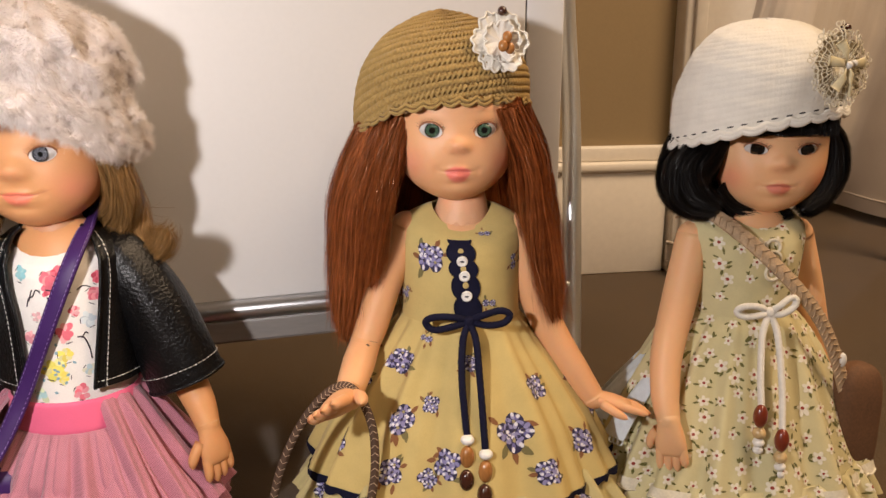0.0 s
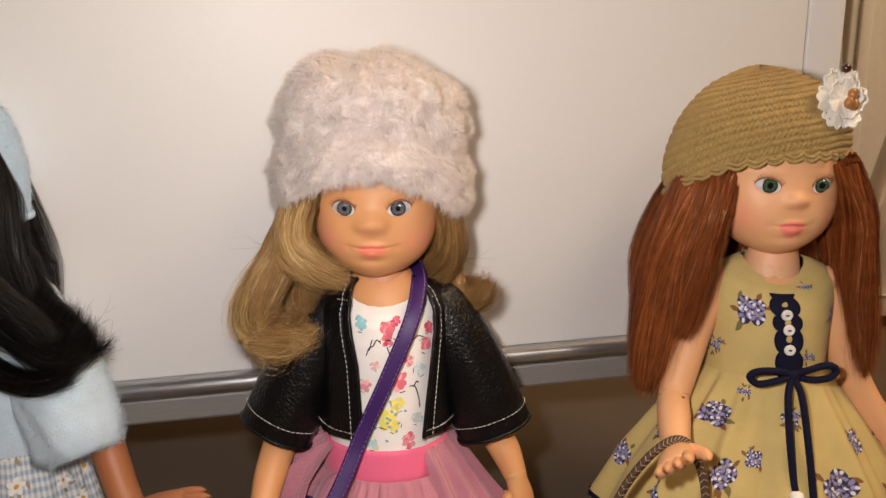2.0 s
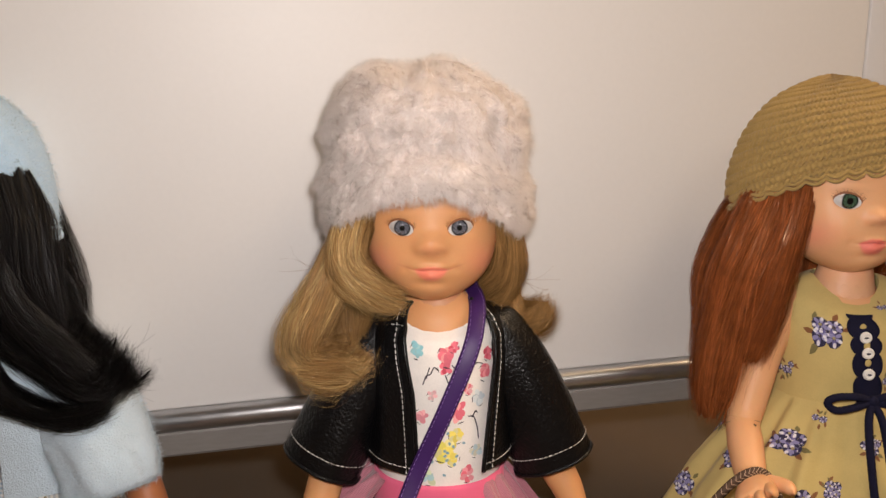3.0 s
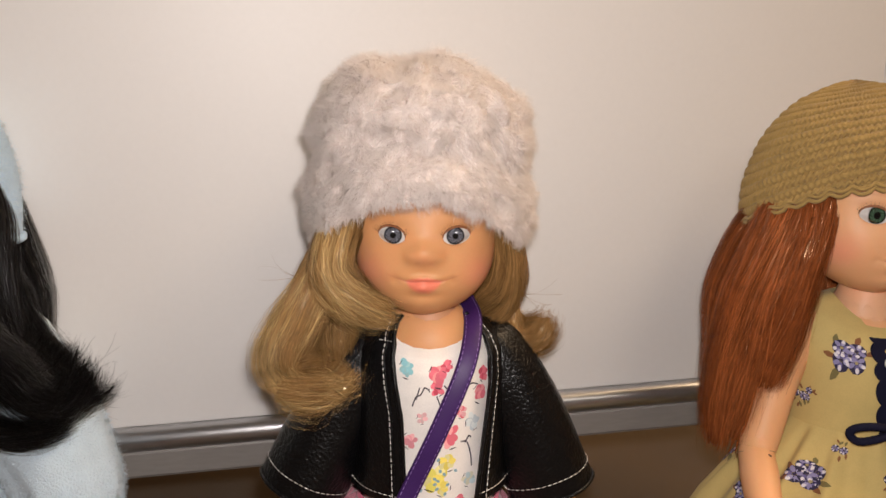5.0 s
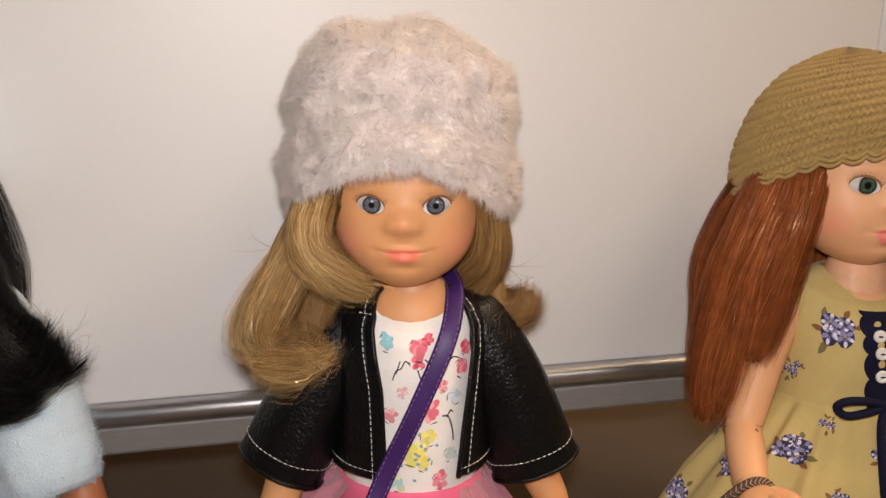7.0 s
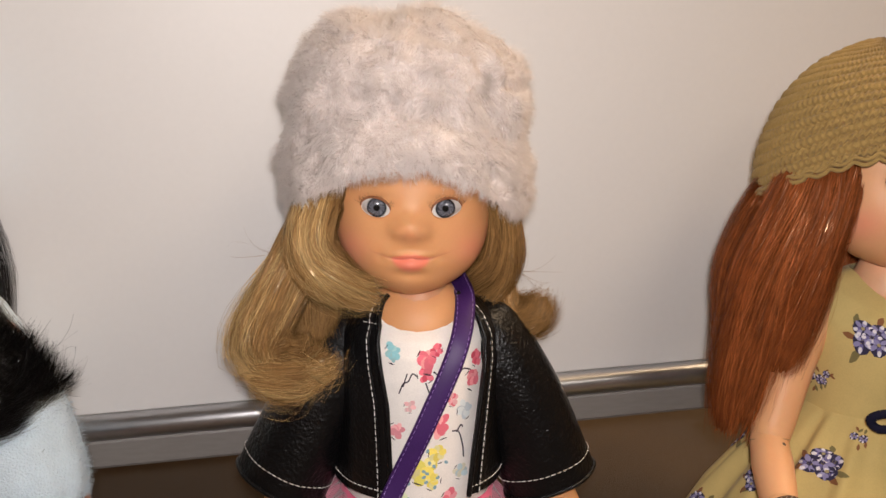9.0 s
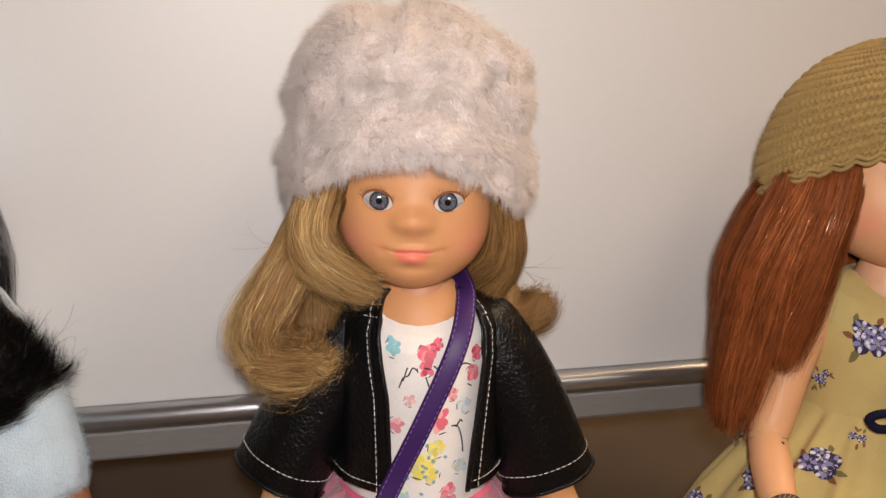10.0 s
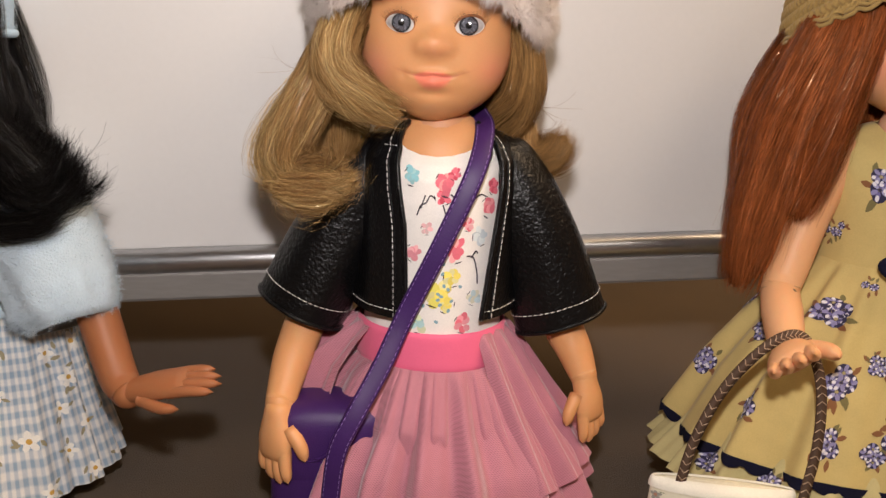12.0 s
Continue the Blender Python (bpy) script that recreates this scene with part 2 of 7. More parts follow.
def box(b, lo, hi, mat=0, bevel=0.0, turn=None, about=(0, 0, 0), col=(1, 1, 1)):
    """A block with bevelled edges."""
    bm = bmesh.new()
    bmesh.ops.create_cube(bm, size=1.0)
    lo, hi = np.array(lo, float), np.array(hi, float)
    for q in bm.verts:
        q.co = Vector((lo + hi) / 2 + np.array(q.co) * (hi - lo))
    if bevel:
        bmesh.ops.bevel(bm, geom=list(bm.edges), offset=bevel, segments=2, profile=0.5, affect="EDGES")
    v = np.array([q.co[:] for q in bm.verts])
    if turn is not None:
        v = (v - np.array(about)) @ np.array(turn).T + np.array(about)
    bm.verts.index_update()
    quads = [[w.index for w in f.verts] for f in bm.faces if len(f.verts) == 4]
    tris = [[w.index for w in f.verts] for f in bm.faces if len(f.verts) == 3]
    start = b.n
    b.add(v, quads, mat, col)
    if tris:
        b.f.append(np.array(tris) + start)
        b.m.append(np.full(len(tris), mat))
    bm.free()


def spline(pts, n=24):
    """A smooth curve through pts (Catmull-Rom)."""
    p = np.asarray(pts, float)
    p = np.vstack([2 * p[0] - p[1], p, 2 * p[-1] - p[-2]])
    out = []
    k = len(p) - 3
    for u in np.linspace(0, k - 1e-9, n):
        i = int(u)
        t = u - i
        a, b, c, d = p[i:i + 4]
        out.append(0.5 * (2 * b + (c - a) * t + (2 * a - 5 * b + 4 * c - d) * t * t + (3 * b - a - 3 * c + d) * t ** 3))
    return np.array(out)


def rot_z(deg):
    c, s = math.cos(radians(deg)), math.sin(radians(deg))
    return np.array([[c, -s, 0], [s, c, 0], [0, 0, 1]])


def rot_x(deg):
    c, s = math.cos(radians(deg)), math.sin(radians(deg))
    return np.array([[1, 0, 0], [0, c, -s], [0, s, c]])


rng = np.random.default_rng(7)


def wobble(x, y=0.0, seed=0, octaves=3):
    """A smooth pseudo-random value in about -1..1 for arrays x, y."""
    g = np.random.default_rng(seed)
    out = 0
    for k in range(octaves):
        a, b, c, d = g.uniform(0.6, 1.4, 4) * 2 ** k
        e, f = g.uniform(0, 6.28, 2)
        out = out + np.sin(a * x + 0.7 * b * y + e) * np.cos(0.6 * c * x - d * y + f) / 1.6 ** k
    return out / 1.6

# ---- the room ----
b = Build()
b.add([(-2.2, -2.2, 0), (2.4, -2.2, 0), (2.4, 2.6, 0), (-2.2, 2.6, 0), (-2.2, -2.2, -0.1), (2.4, -2.2, -0.1), (2.4, 2.6, -0.1), (-2.2, 2.6, -0.1)],
      [(0, 1, 2, 3), (7, 6, 5, 4), (0, 4, 5, 1), (1, 5, 6, 2), (2, 6, 7, 3), (3, 7, 4, 0)])
whole("floor", b, M["carpet"], (0, 0, 0), "worn brown short-pile carpet floor", "floor", kind="structure", smooth=False)
b = Build()
box(b, (-2.2, -2.2, 2.4), (2.4, 2.6, 2.5))
whole("ceiling", b, M["plaster"], (0, 0, 2.4), "plain white painted ceiling", "ceiling", kind="structure", smooth=False)
for wn, lo, hi in (("wall_south", (-2.2, -2.3, 0), (2.4, -2.2, 2.4)), ("wall_west", (-2.3, -2.3, 0), (-2.2, 2.7, 2.4)),
                   ("wall_east", (2.4, -2.3, 0), (2.5, 2.7, 2.4)), ("wall_far", (-2.2, 2.6, 0), (2.4, 2.7, 2.4))):
    b = Build()
    box(b, lo, hi)
    whole(wn, b, M["wall"], ((lo[0] + hi[0]) / 2, (lo[1] + hi[1]) / 2, 0), "ochre painted plaster wall", "wall", kind="structure", smooth=False)

# the wall behind the board runs slightly away to the right
WALL_A, WALL_B = np.array([-2.2, 0.66, 0]), np.array([0.325, 1.125, 0])
WD = (WALL_B - WALL_A) / np.linalg.norm(WALL_B - WALL_A)
WN = np.array([WD[1], -WD[0], 0])


def along_wall(b, s0, s1, n0, n1, z0, z1, mat=0, bevel=0.0):
    turn = np.array([WD, -WN, (0, 0, 1)]).T
    box(b, (s0, -n1, z0), (s1, -n0, z1), mat, bevel)
    b.v[-1] = b.v[-1] @ turn.T + WALL_B


b = Build()
along_wall(b, -2.56, 0.0, -0.12, 0.0, 0, 2.4)
whole("wall_north", b, M["wall"], tuple(WALL_B), "ochre painted plaster wall above a white skirting", "wall", kind="structure", smooth=False)
b = Build()
along_wall(b, -2.56, -0.004, 0.0, 0.016, 0, 0.150, bevel=0.002)
along_wall(b, -2.56, -0.004, 0.0, 0.022, 0.150, 0.164, bevel=0.004)
along_wall(b, -2.56, -0.004, 0.0, 0.012, 0.164, 0.186, bevel=0.004)
whole("baseboard", b, M["trim"], tuple(WALL_B), "tall white moulded skirting board", "skirting", kind="structure")
b = Build()
along_wall(b, 0.0, 0.105, -0.12, 0.028, 0, 2.1, bevel=0.004)
along_wall(b, 0.012, 0.03, 0.028, 0.034, 0, 2.1, bevel=0.002)
whole("door_trim", b, M["trim"], tuple(WALL_B), "white painted door casing with a raised bead", "door casing", kind="structure")

# cream drape that hangs in the doorway and spreads at its hem
b = Build()
hem = spline([(0.322, 1.090, 0.022), (0.36, 1.05, 0.02), (0.42, 1.03, 0.018), (0.52, 1.18, 0.018), (0.66, 1.42, 0.018), (0.79, 1.56, 0.018), (0.82, 1.42, 0.018), (0.92, 1.30, 0.02), (1.2, 1.42, 0.02)], 160)
mid = spline([(0.432, 1.13, 0.42), (0.46, 1.10, 0.42), (0.52, 1.11, 0.42), (0.60, 1.24, 0.42), (0.69, 1.36, 0.42), (0.78, 1.42, 0.42), (0.85, 1.38, 0.42), (0.95, 1.32, 0.42), (1.2, 1.42, 0.42)], 160)
rows = []
for z in np.concatenate([np.linspace(0.02, 0.5, 40), np.linspace(0.55, 2.1, 20)]):
    f = min(1.0, (z - 0.02) / 0.4) ** 0.8
    r = hem * (1 - f) + mid * f
    s = np.arange(160)
    r[:, 1] += 0.0035 * np.sin(s * 0.45 + 1.3 * z) * (1 - 0.4 * f) + 0.004 * wobble(s * 0.2, z * 9, 3)
    r[:, 2] = z if z > 0.021 else hem[:, 2]
    rows.append(r)
p = np.array(rows)
b.grid(p)
b.grid((p + np.array([0.004, 0.008, 0.0]))[::-1])
drape = thing("drape", (0.6, 1.2, 0.02), "cream cotton drape with a stitched hem hanging in a doorway", "curtain")
part("cloth", b, M["drape"], drape)
b = Build()
q = p[0] + np.array([-0.0015, -0.003, 0.0])
b.tube(q + np.array([0, 0, 0.028]), 0.0022, 6)
b.grid(np.array([q + np.array([0, 0, 0.0]), q + np.array([0, -0.001, 0.014]), q + np.array([0, 0, 0.028])]))
part("hem", b, M["drape"], drape)

# far dark furniture leg at the right
b = Build()
b.tube([(0.702, 1.16, 0.0), (0.704, 1.16, 0.05), (0.706, 1.162, 0.11), (0.71, 1.166, 0.30)], [0.012, 0.013, 0.015, 0.017], 12)
whole("furniture_leg", b, M["darkwood"], (0.702, 1.16, 0), "dark blue lacquered furniture leg on the carpet", "furniture leg")

# ---- the white board ----
# its face runs along BD from the right edge; BN points at the camera's side
BR = np.array([0.0841, 0.5606, 0.0])
BD = np.array([1.0, 0.17, 0.0]) / math.hypot(1.0, 0.17)
BN = np.array([BD[1], -BD[0], 0.0])


def on_board(s, out, z):
    return BR + BD * s + BN * out + np.array([0, 0, z])


def board_box(b, s0, s1, o0, o1, z0, z1, mat=0, bevel=0.0):
    box(b, (s0, -o1, z0), (s1, -o0, z1), mat, bevel)
    low = b.v[-1][:, 2] < 0.5
    b.v[-1][low, 2] += 0.050 * b.v[-1][low, 0]
    b.v[-1] = b.v[-1] @ np.array([BD, -BN, (0, 0, 1)]) + BR


board = thing("whiteboard", (-0.3, 0.49, 0.1), "large glossy white board with an aluminium bottom rail", "whiteboard")
b = Build()
board_box(b, -1.45, -0.0275, -0.022, 0.0, 0.1545, 1.25, bevel=0.0012)
part("panel", b, M["board"], board)
b = Build()
board_box(b, -0.0262, 0.0, -0.022, 0.0, 0.1545, 1.25, bevel=0.0012)
part("edge_strip", b, M["board"], board, "white edge strip beside a thin dark joint")
b = Build()
board_box(b, -0.0285, -0.0255, -0.02, -0.003, 0.1545, 1.25)
part("joint", b, M["seam"], board)
b = Build()
ss = np.linspace(-1.45, 0.004, 60)
for nm, prof, mt, lab in (("rail_lip", [(0.0015, 0.1520), (0.0045, 0.1516), (0.0078, 0.1498), (0.0096, 0.1470), (0.0100, 0.1440), (0.0092, 0.1408), (0.0072, 0.1385), (0.0050, 0.1375), (0.0015, 0.1375)], "lip", "rounded polished aluminium rail lip"),
                          ("bottom_rail", [(-0.020, 0.1505), (0.0012, 0.1505), (0.0012, 0.1380), (0.0060, 0.1380), (0.0064, 0.1365), (0.0064, 0.1232), (0.0054, 0.1215), (-0.020, 0.1215)], "steel", "satin grey aluminium bottom rail")):
    b = Build()
    p = np.array([[on_board(s, o, z + 0.0035 + 0.050 * s) for o, z in prof] for s in ss])
    b.grid(p, wrap_v=True)
    b.add(p[-1], [list(range(len(prof)))])
    part(nm, b, M[mt], board, lab, smooth=nm == "rail_lip")
b = Build()
b.tube(spline([(0.0840, 0.590, 0.62), (0.0850, 0.589, 0.42), (0.0890, 0.586, 0.34), (0.0950, 0.583, 0.27), (0.0960, 0.568, 0.20), (0.0950, 0.543, 0.12), (0.0925, 0.518, 0.06), (0.0905, 0.493, 0.0075)], 40), 0.0070, 16)
leg = part("stand_tube", b, M["chrome"], board, "curved chrome stand tube")
b = Build()
b.ball((0.0900, 0.543, 0.148), (0.0024, 0.0024, 0.0024), nu=12, nv=8)
b.tube([(0.0920, 0.550, 0.148), (0.0897, 0.541, 0.148)], 0.0012, 8)
part("screw", b, M["chrome"], leg)
for s in (-1.3,):
    b = Build()
    b.tube([on_board(s, -0.03, 0.007), on_board(s, -0.03, 1.2)], 0.008, 14)
    part("stand_tube", b, M["chrome"], board)

# ---- the dolls: each one mesh ----


def bell(x, z, x0, z0, sx, sz):
    return np.exp(-((x - x0) / sx) ** 2 - ((z - z0) / sz) ** 2)


NOSE, MOUTH, WIDTH, LIP, SMILE = [1.0], [1.0], [1.0], [-0.0222], [1.0]


def face_front(x, z):
    """How far the face stands out of the plain head form, at x, z from the middle between the eyes."""
    nz, mw, zc = NOSE[0], WIDTH[0], LIP[0]
    both = lambda x0, z0, sx, sz: bell(x, z, x0, z0, sx, sz) + bell(x, z, -x0, z0, sx, sz)
    q = (x / (0.0070 * nz)) ** 2 + ((z + 0.0080) / (0.0050 * nz)) ** 2
    d = 0.0045 * nz * np.exp(-q ** 1.2) + 0.0005 * bell(x, z, 0, -0.002, 0.0050, 0.006)
    d += 0.0007 * nz * both(0.0062 * nz, -0.0096, 0.0026, 0.0028)
    d -= 0.0014 * both(0.0155, 0.000, 0.0072, 0.0058)
    d += 0.0013 * both(0.0195, -0.0175, 0.0110, 0.0105)
    zl = lip_line(x)
    d += 0.0011 * both(0.0028 * mw, zc + 0.0014, 0.0042 * mw, 0.0016)
    d += 0.0027 * bell(x, z, 0, zc - 0.0030, 0.0062 * mw, 0.0030)
    d -= 0.0009 * np.exp(-((z - zl) / 0.0008) ** 2 - (x / (0.0100 * mw)) ** 4)
    d -= 0.0006 * both(0.0132 * mw, zc + 0.0002, 0.0020, 0.0022)
    d -= 0.0007 * bell(x, z, 0, zc - 0.0078, 0.0075, 0.0020)
    d += 0.0014 * bell(x, z, 0, zc - 0.0125, 0.0090, 0.0048)
    return d


def lip_line(x):
    return LIP[0] - 0.0007 * (x / 0.007) ** 2 * np.exp(-(x / 0.0095) ** 4) + (0.0007 + 0.0010 * (SMILE[0] > 1)) * (x / 0.013) ** 2 + 0.0004 * np.exp(-(x / 0.0022) ** 2)


def head_k(z):
    """How wide the head is at a height, as a part of its width at the eyes: full cheeks below."""
    up = np.clip(1 - (np.clip(z, 0, 1) / 0.0475) ** 2.35, 0, 1) ** 0.5
    low = np.clip(1 - (np.clip(-z, 0, 1) / 0.0432) ** 3.0, 0, 1) ** 0.64
    return np.where(z < 0, low, up)


def head_point(u, z):
    """The head's surface; u: angle round it from the face's middle, z: height from the eye line."""
    k = head_k(z)
    w, f, back = 0.0350 * k, 0.0310 * k ** np.where(z < 0, 0.62, 0.85), 0.036 * k
    s, c = np.sin(u), np.cos(u)
    x = w * s
    y = np.where(c > 0, -f * np.abs(c) ** 0.86, back * np.abs(c))
    return x, y - face_front(x, z) * np.clip(c, 0, 1) ** 0.5, z


def paint_face(x, y, z, skin, lips, blush):
    col = np.ones(x.shape + (3,)) * np.array(skin)
    front = (y < 0)[..., None]
    def blend(a, target):
        nonlocal col
        col = col * (1 - (a * front[..., 0])[..., None]) + np.array(target) * (a * front[..., 0])[..., None]
    blend(0.70 * (bell(x, z, 0.0270, -0.0190, 0.0085, 0.0090) + bell(x, z, -0.0270, -0.0190, 0.0085, 0.0090)), blush)
    blend(0.22 * bell(x, z, 0, -0.0100, 0.006, 0.004), blush)
    zl, mw = lip_line(x), WIDTH[0]
    up = 0.0022 * MOUTH[0] * np.clip(1 - (x / (0.0098 * mw)) ** 2, 0, 1) ** 0.8 - 0.0005 * np.exp(-(x / 0.0013) ** 2)
    lo = 0.0062 * MOUTH[0] * np.clip(1 - (x / (0.0092 * mw)) ** 2, 0, 1) ** 0.8
    a = np.clip((zl + up - z) / 0.0010, 0, 1) * np.clip((z - zl + lo) / 0.0026, 0, 1) * np.clip((0.0104 * mw - np.abs(x)) / 0.003, 0, 1)
    blend(0.85 * a, lips)
    blend(0.55 * np.exp(-((z - zl) / 0.00042) ** 2) * np.clip((0.0168 * mw * SMILE[0] - np.abs(x)) / 0.008, 0, 1), np.array(lips) * 0.55)
    for s in (-1, 1):
        blend(0.30 * bell(x, z, s * 0.0152, 0.0056, 0.0075, 0.0018), (0.36, 0.17, 0.08))
        blend(0.20 * bell(x, z, s * 0.0140, 0.0105, 0.0075, 0.0008), (0.40, 0.19, 0.09))
        blend(0.2 * bell(x, z, s * 0.0030, -0.0122, 0.0014, 0.0007), (0.45, 0.18, 0.08))
    return col


def add_head(b, eyes, yaw, pitch, skin, lips, blush, iris, pupil, white=(0.62, 0.59, 0.56), lid=0.0041, lash=True, ears=True, nose=1.0, mouth=1.0, width=1.0, lip=-0.0222, smile=0.72):
    NOSE[0], MOUTH[0], WIDTH[0], LIP[0], SMILE[0] = nose, mouth, width, lip, smile
    R = rot_z(yaw) @ rot_x(pitch)
    front = np.array([0, -0.0315, 0.0])
    put = lambda p: (np.asarray(p) - front) @ R.T + np.array(eyes)
    u0 = np.linspace(-np.pi, np.pi, 221)[:-1]
    u = u0 - 0.62 * np.sin(u0)
    q = np.linspace(0, 1, 170)
    z = np.interp(q, [0, 0.06, 0.72, 0.85, 1.0], [-0.04319, -0.0418, 0.0120, 0.030, 0.0474])
    U, Z = np.meshgrid(u, z, indexing="ij")
    x, y, zz = head_point(U, Z)
    b.grid(put(np.stack([x, y, zz], -1)), 0, wrap_u=True, col=paint_face(x, y, zz, skin, lips, blush))
    for s in (-1, 1):
        # the eye: an almond that bulges out of its socket
        ex = s * 0.0150
        rr, aa = np.meshgrid(np.linspace(0.0, 1, 22), np.arange(72) * 2 * np.pi / 72, indexing="ij")
        top = np.where(np.sin(aa) > 0, lid, lid * 0.92)
        ax = 0.0064 * np.cos(aa)
        az = top * np.sign(np.sin(aa)) * np.abs(np.sin(aa)) ** 1.15 + 0.0006 * s * np.cos(aa)
        X, Zr = ex + ax * rr, az * rr
        w = np.arcsin(np.clip(X / (0.0350 * head_k(Zr)), -1, 1))
        _, Y, _ = head_point(w, Zr)
        edge = np.clip((rr - 0.55) / 0.45, 0, 1)
        edge = edge * edge * (3 - 2 * edge)
        dome = Y[0, 0] - 0.0020 + ((X - ex) ** 2 + Zr ** 2) / 0.024
        Y = np.minimum((Y - 0.0003) * edge + dome * (1 - edge), Y - 0.0003)
        rad = np.hypot(X - ex + 0.0006 * s, Zr - 0.0002) * 1.04
        col = np.ones(X.shape + (3,)) * np.array(white)
        ang = np.arctan2(Zr, X - ex)
        streak = 0.95 + 0.55 * np.sin(ang * 19 + 3 * np.sin(ang * 5) + rad * 2600) * np.clip(rad / 0.003, 0, 1)
        ir = np.array(iris) * streak[..., None]
        ring = np.clip((rad - 0.0033) / 0.0006, 0, 1)[..., None]
        ir = ir * (1 - ring) + np.array(iris) * 0.10 * ring
        k = np.clip((0.00455 - rad) / 0.0004, 0, 1)[..., None]
        col = col * (1 - k) + ir * k
        k = np.clip((pupil - rad) / 0.0003, 0, 1)[..., None]
        col = col * (1 - k) + 0.006 * k
        b.grid(put(np.stack([X, Y, Zr], -1)), 1, wrap_v=True, col=col)
        # lids, and lashes
        a = np.linspace(-0.12, np.pi + 0.12, 26)
        i = np.round(a / (2 * np.pi) * 72).astype(int) % 72
        rim = np.stack([X[-1][i], Y[-1][i] - 0.0002, Zr[-1][i] + 0.0003], -1)
        b.tube(put(rim), 0.0003 + 0.0003 * np.sin(np.linspace(0, np.pi, 26)), 8, 0, col=np.array(skin) * np.array([0.42, 0.33, 0.30]))
        rim2 = np.stack([X[-1][(-i) % 72], Y[-1][(-i) % 72] - 0.0001, Zr[-1][(-i) % 72] - 0.0003], -1)
        b.tube(put(rim2), 0.00022, 6, 0, col=np.array(skin) * np.array([0.92, 0.86, 0.84]))
        if lash:
            L = []
            for t in np.repeat(np.arange(2, 24), 2):
                p0 = rim[t] + np.array([0, -0.0004, 0.0001])
                side = (t / 25 - 0.5)
                out = np.array([-side * 0.0050 + rng.normal(0, 0.0006), -0.0009, 0.0012 + 0.0014 * rng.random()])
                L.append([p0, p0 + out * 0.5 + np.array([0, -0.0003, 0]), p0 + out])
            b.strands(put(np.array(L)), 0.00010, 2)
    for s in (-1, 1) if ears else ():
        b.ball(put((s * 0.0345, 0.003, -0.009)), (0.0022, 0.0045, 0.006), 0, col=skin, rot=R)
    return put


def limb(b, pts, radii, skin, n=40):
    p = spline(pts, n)
    r = np.interp(np.linspace(0, 1, n), np.linspace(0, 1, len(radii)), radii)
    b.tube(p, r, 16, 0, col=skin)
    b.ball(p[0], r[0] * 0.99, 0, 16, 12, col=skin)
    b.ball(p[-1], r[-1] * 0.99, 0, 16, 12, col=skin)


def hand(b, wrist, ahead, palm, skin, side=1, size=1.0, curl=0.15, slim=0.88):
    """A doll's hand: flat palm, four fingers and a thumb. ahead: along the fingers; palm: out of the palm's back; side: the thumb's side."""
    ahead = np.array(ahead, float) / np.linalg.norm(ahead)
    palm = np.array(palm, float)
    palm = palm - ahead * (palm @ ahead)
    palm /= np.linalg.norm(palm)
    across = np.cross(ahead, palm) * side
    fat = size * slim
    P = lambda a, c, o: np.array(wrist) + size * ahead * a + fat * (across * c + palm * o)
    rot = np.array([ahead, across, palm]).T
    ang = np.arange(20) * 2 * np.pi / 20
    rows = []
    for a, w, h, o in ((-0.0060 / size, 0.0036, 0.0036, 0), (-0.0048 / size, 0.0052, 0.0050, 0), (-0.0020 / size, 0.0060, 0.0056, 0), (0.000, 0.0063, 0.0054, 0), (0.004, 0.0073, 0.0053, 0.0002), (0.008, 0.0084, 0.0051, 0.0003),
                       (0.012, 0.0088, 0.0045, 0.0002), (0.0150, 0.0086, 0.0038, 0), (0.0172, 0.0078, 0.0028, 0), (0.0180, 0.0050, 0.0012, 0)):
        rows.append([P(a, w * math.cos(q), o + h * math.sin(q)) for q in ang])
    b.grid(np.array(rows), 0, wrap_v=True, col=skin)
    for k, (c, l) in enumerate(((0.0062, 0.0125), (0.0021, 0.0140), (-0.0020, 0.0130), (-0.0060, 0.0105))):
        pts = [P(0.0120, c * 0.95, 0), P(0.0135 + l * 0.5, c * 1.08, -curl * l * 0.25), P(0.0135 + l, c * 1.16, -curl * l)]
        b.tube(spline(pts, 8), np.array([0.0026, 0.0028, 0.0027, 0.0026, 0.0025, 0.0023, 0.0018, 0.0001]) * fat, 10, 0, col=skin)
    pts = [P(0.0045, 0.0062, -0.001), P(0.0105, 0.0115, -0.003), P(0.0165, 0.0130, -0.005)]
    b.tube(spline(pts, 8), np.array([0.0034, 0.0033, 0.0031, 0.0029, 0.0028, 0.0025, 0.0019, 0.0001]) * fat, 10, 0, col=skin)


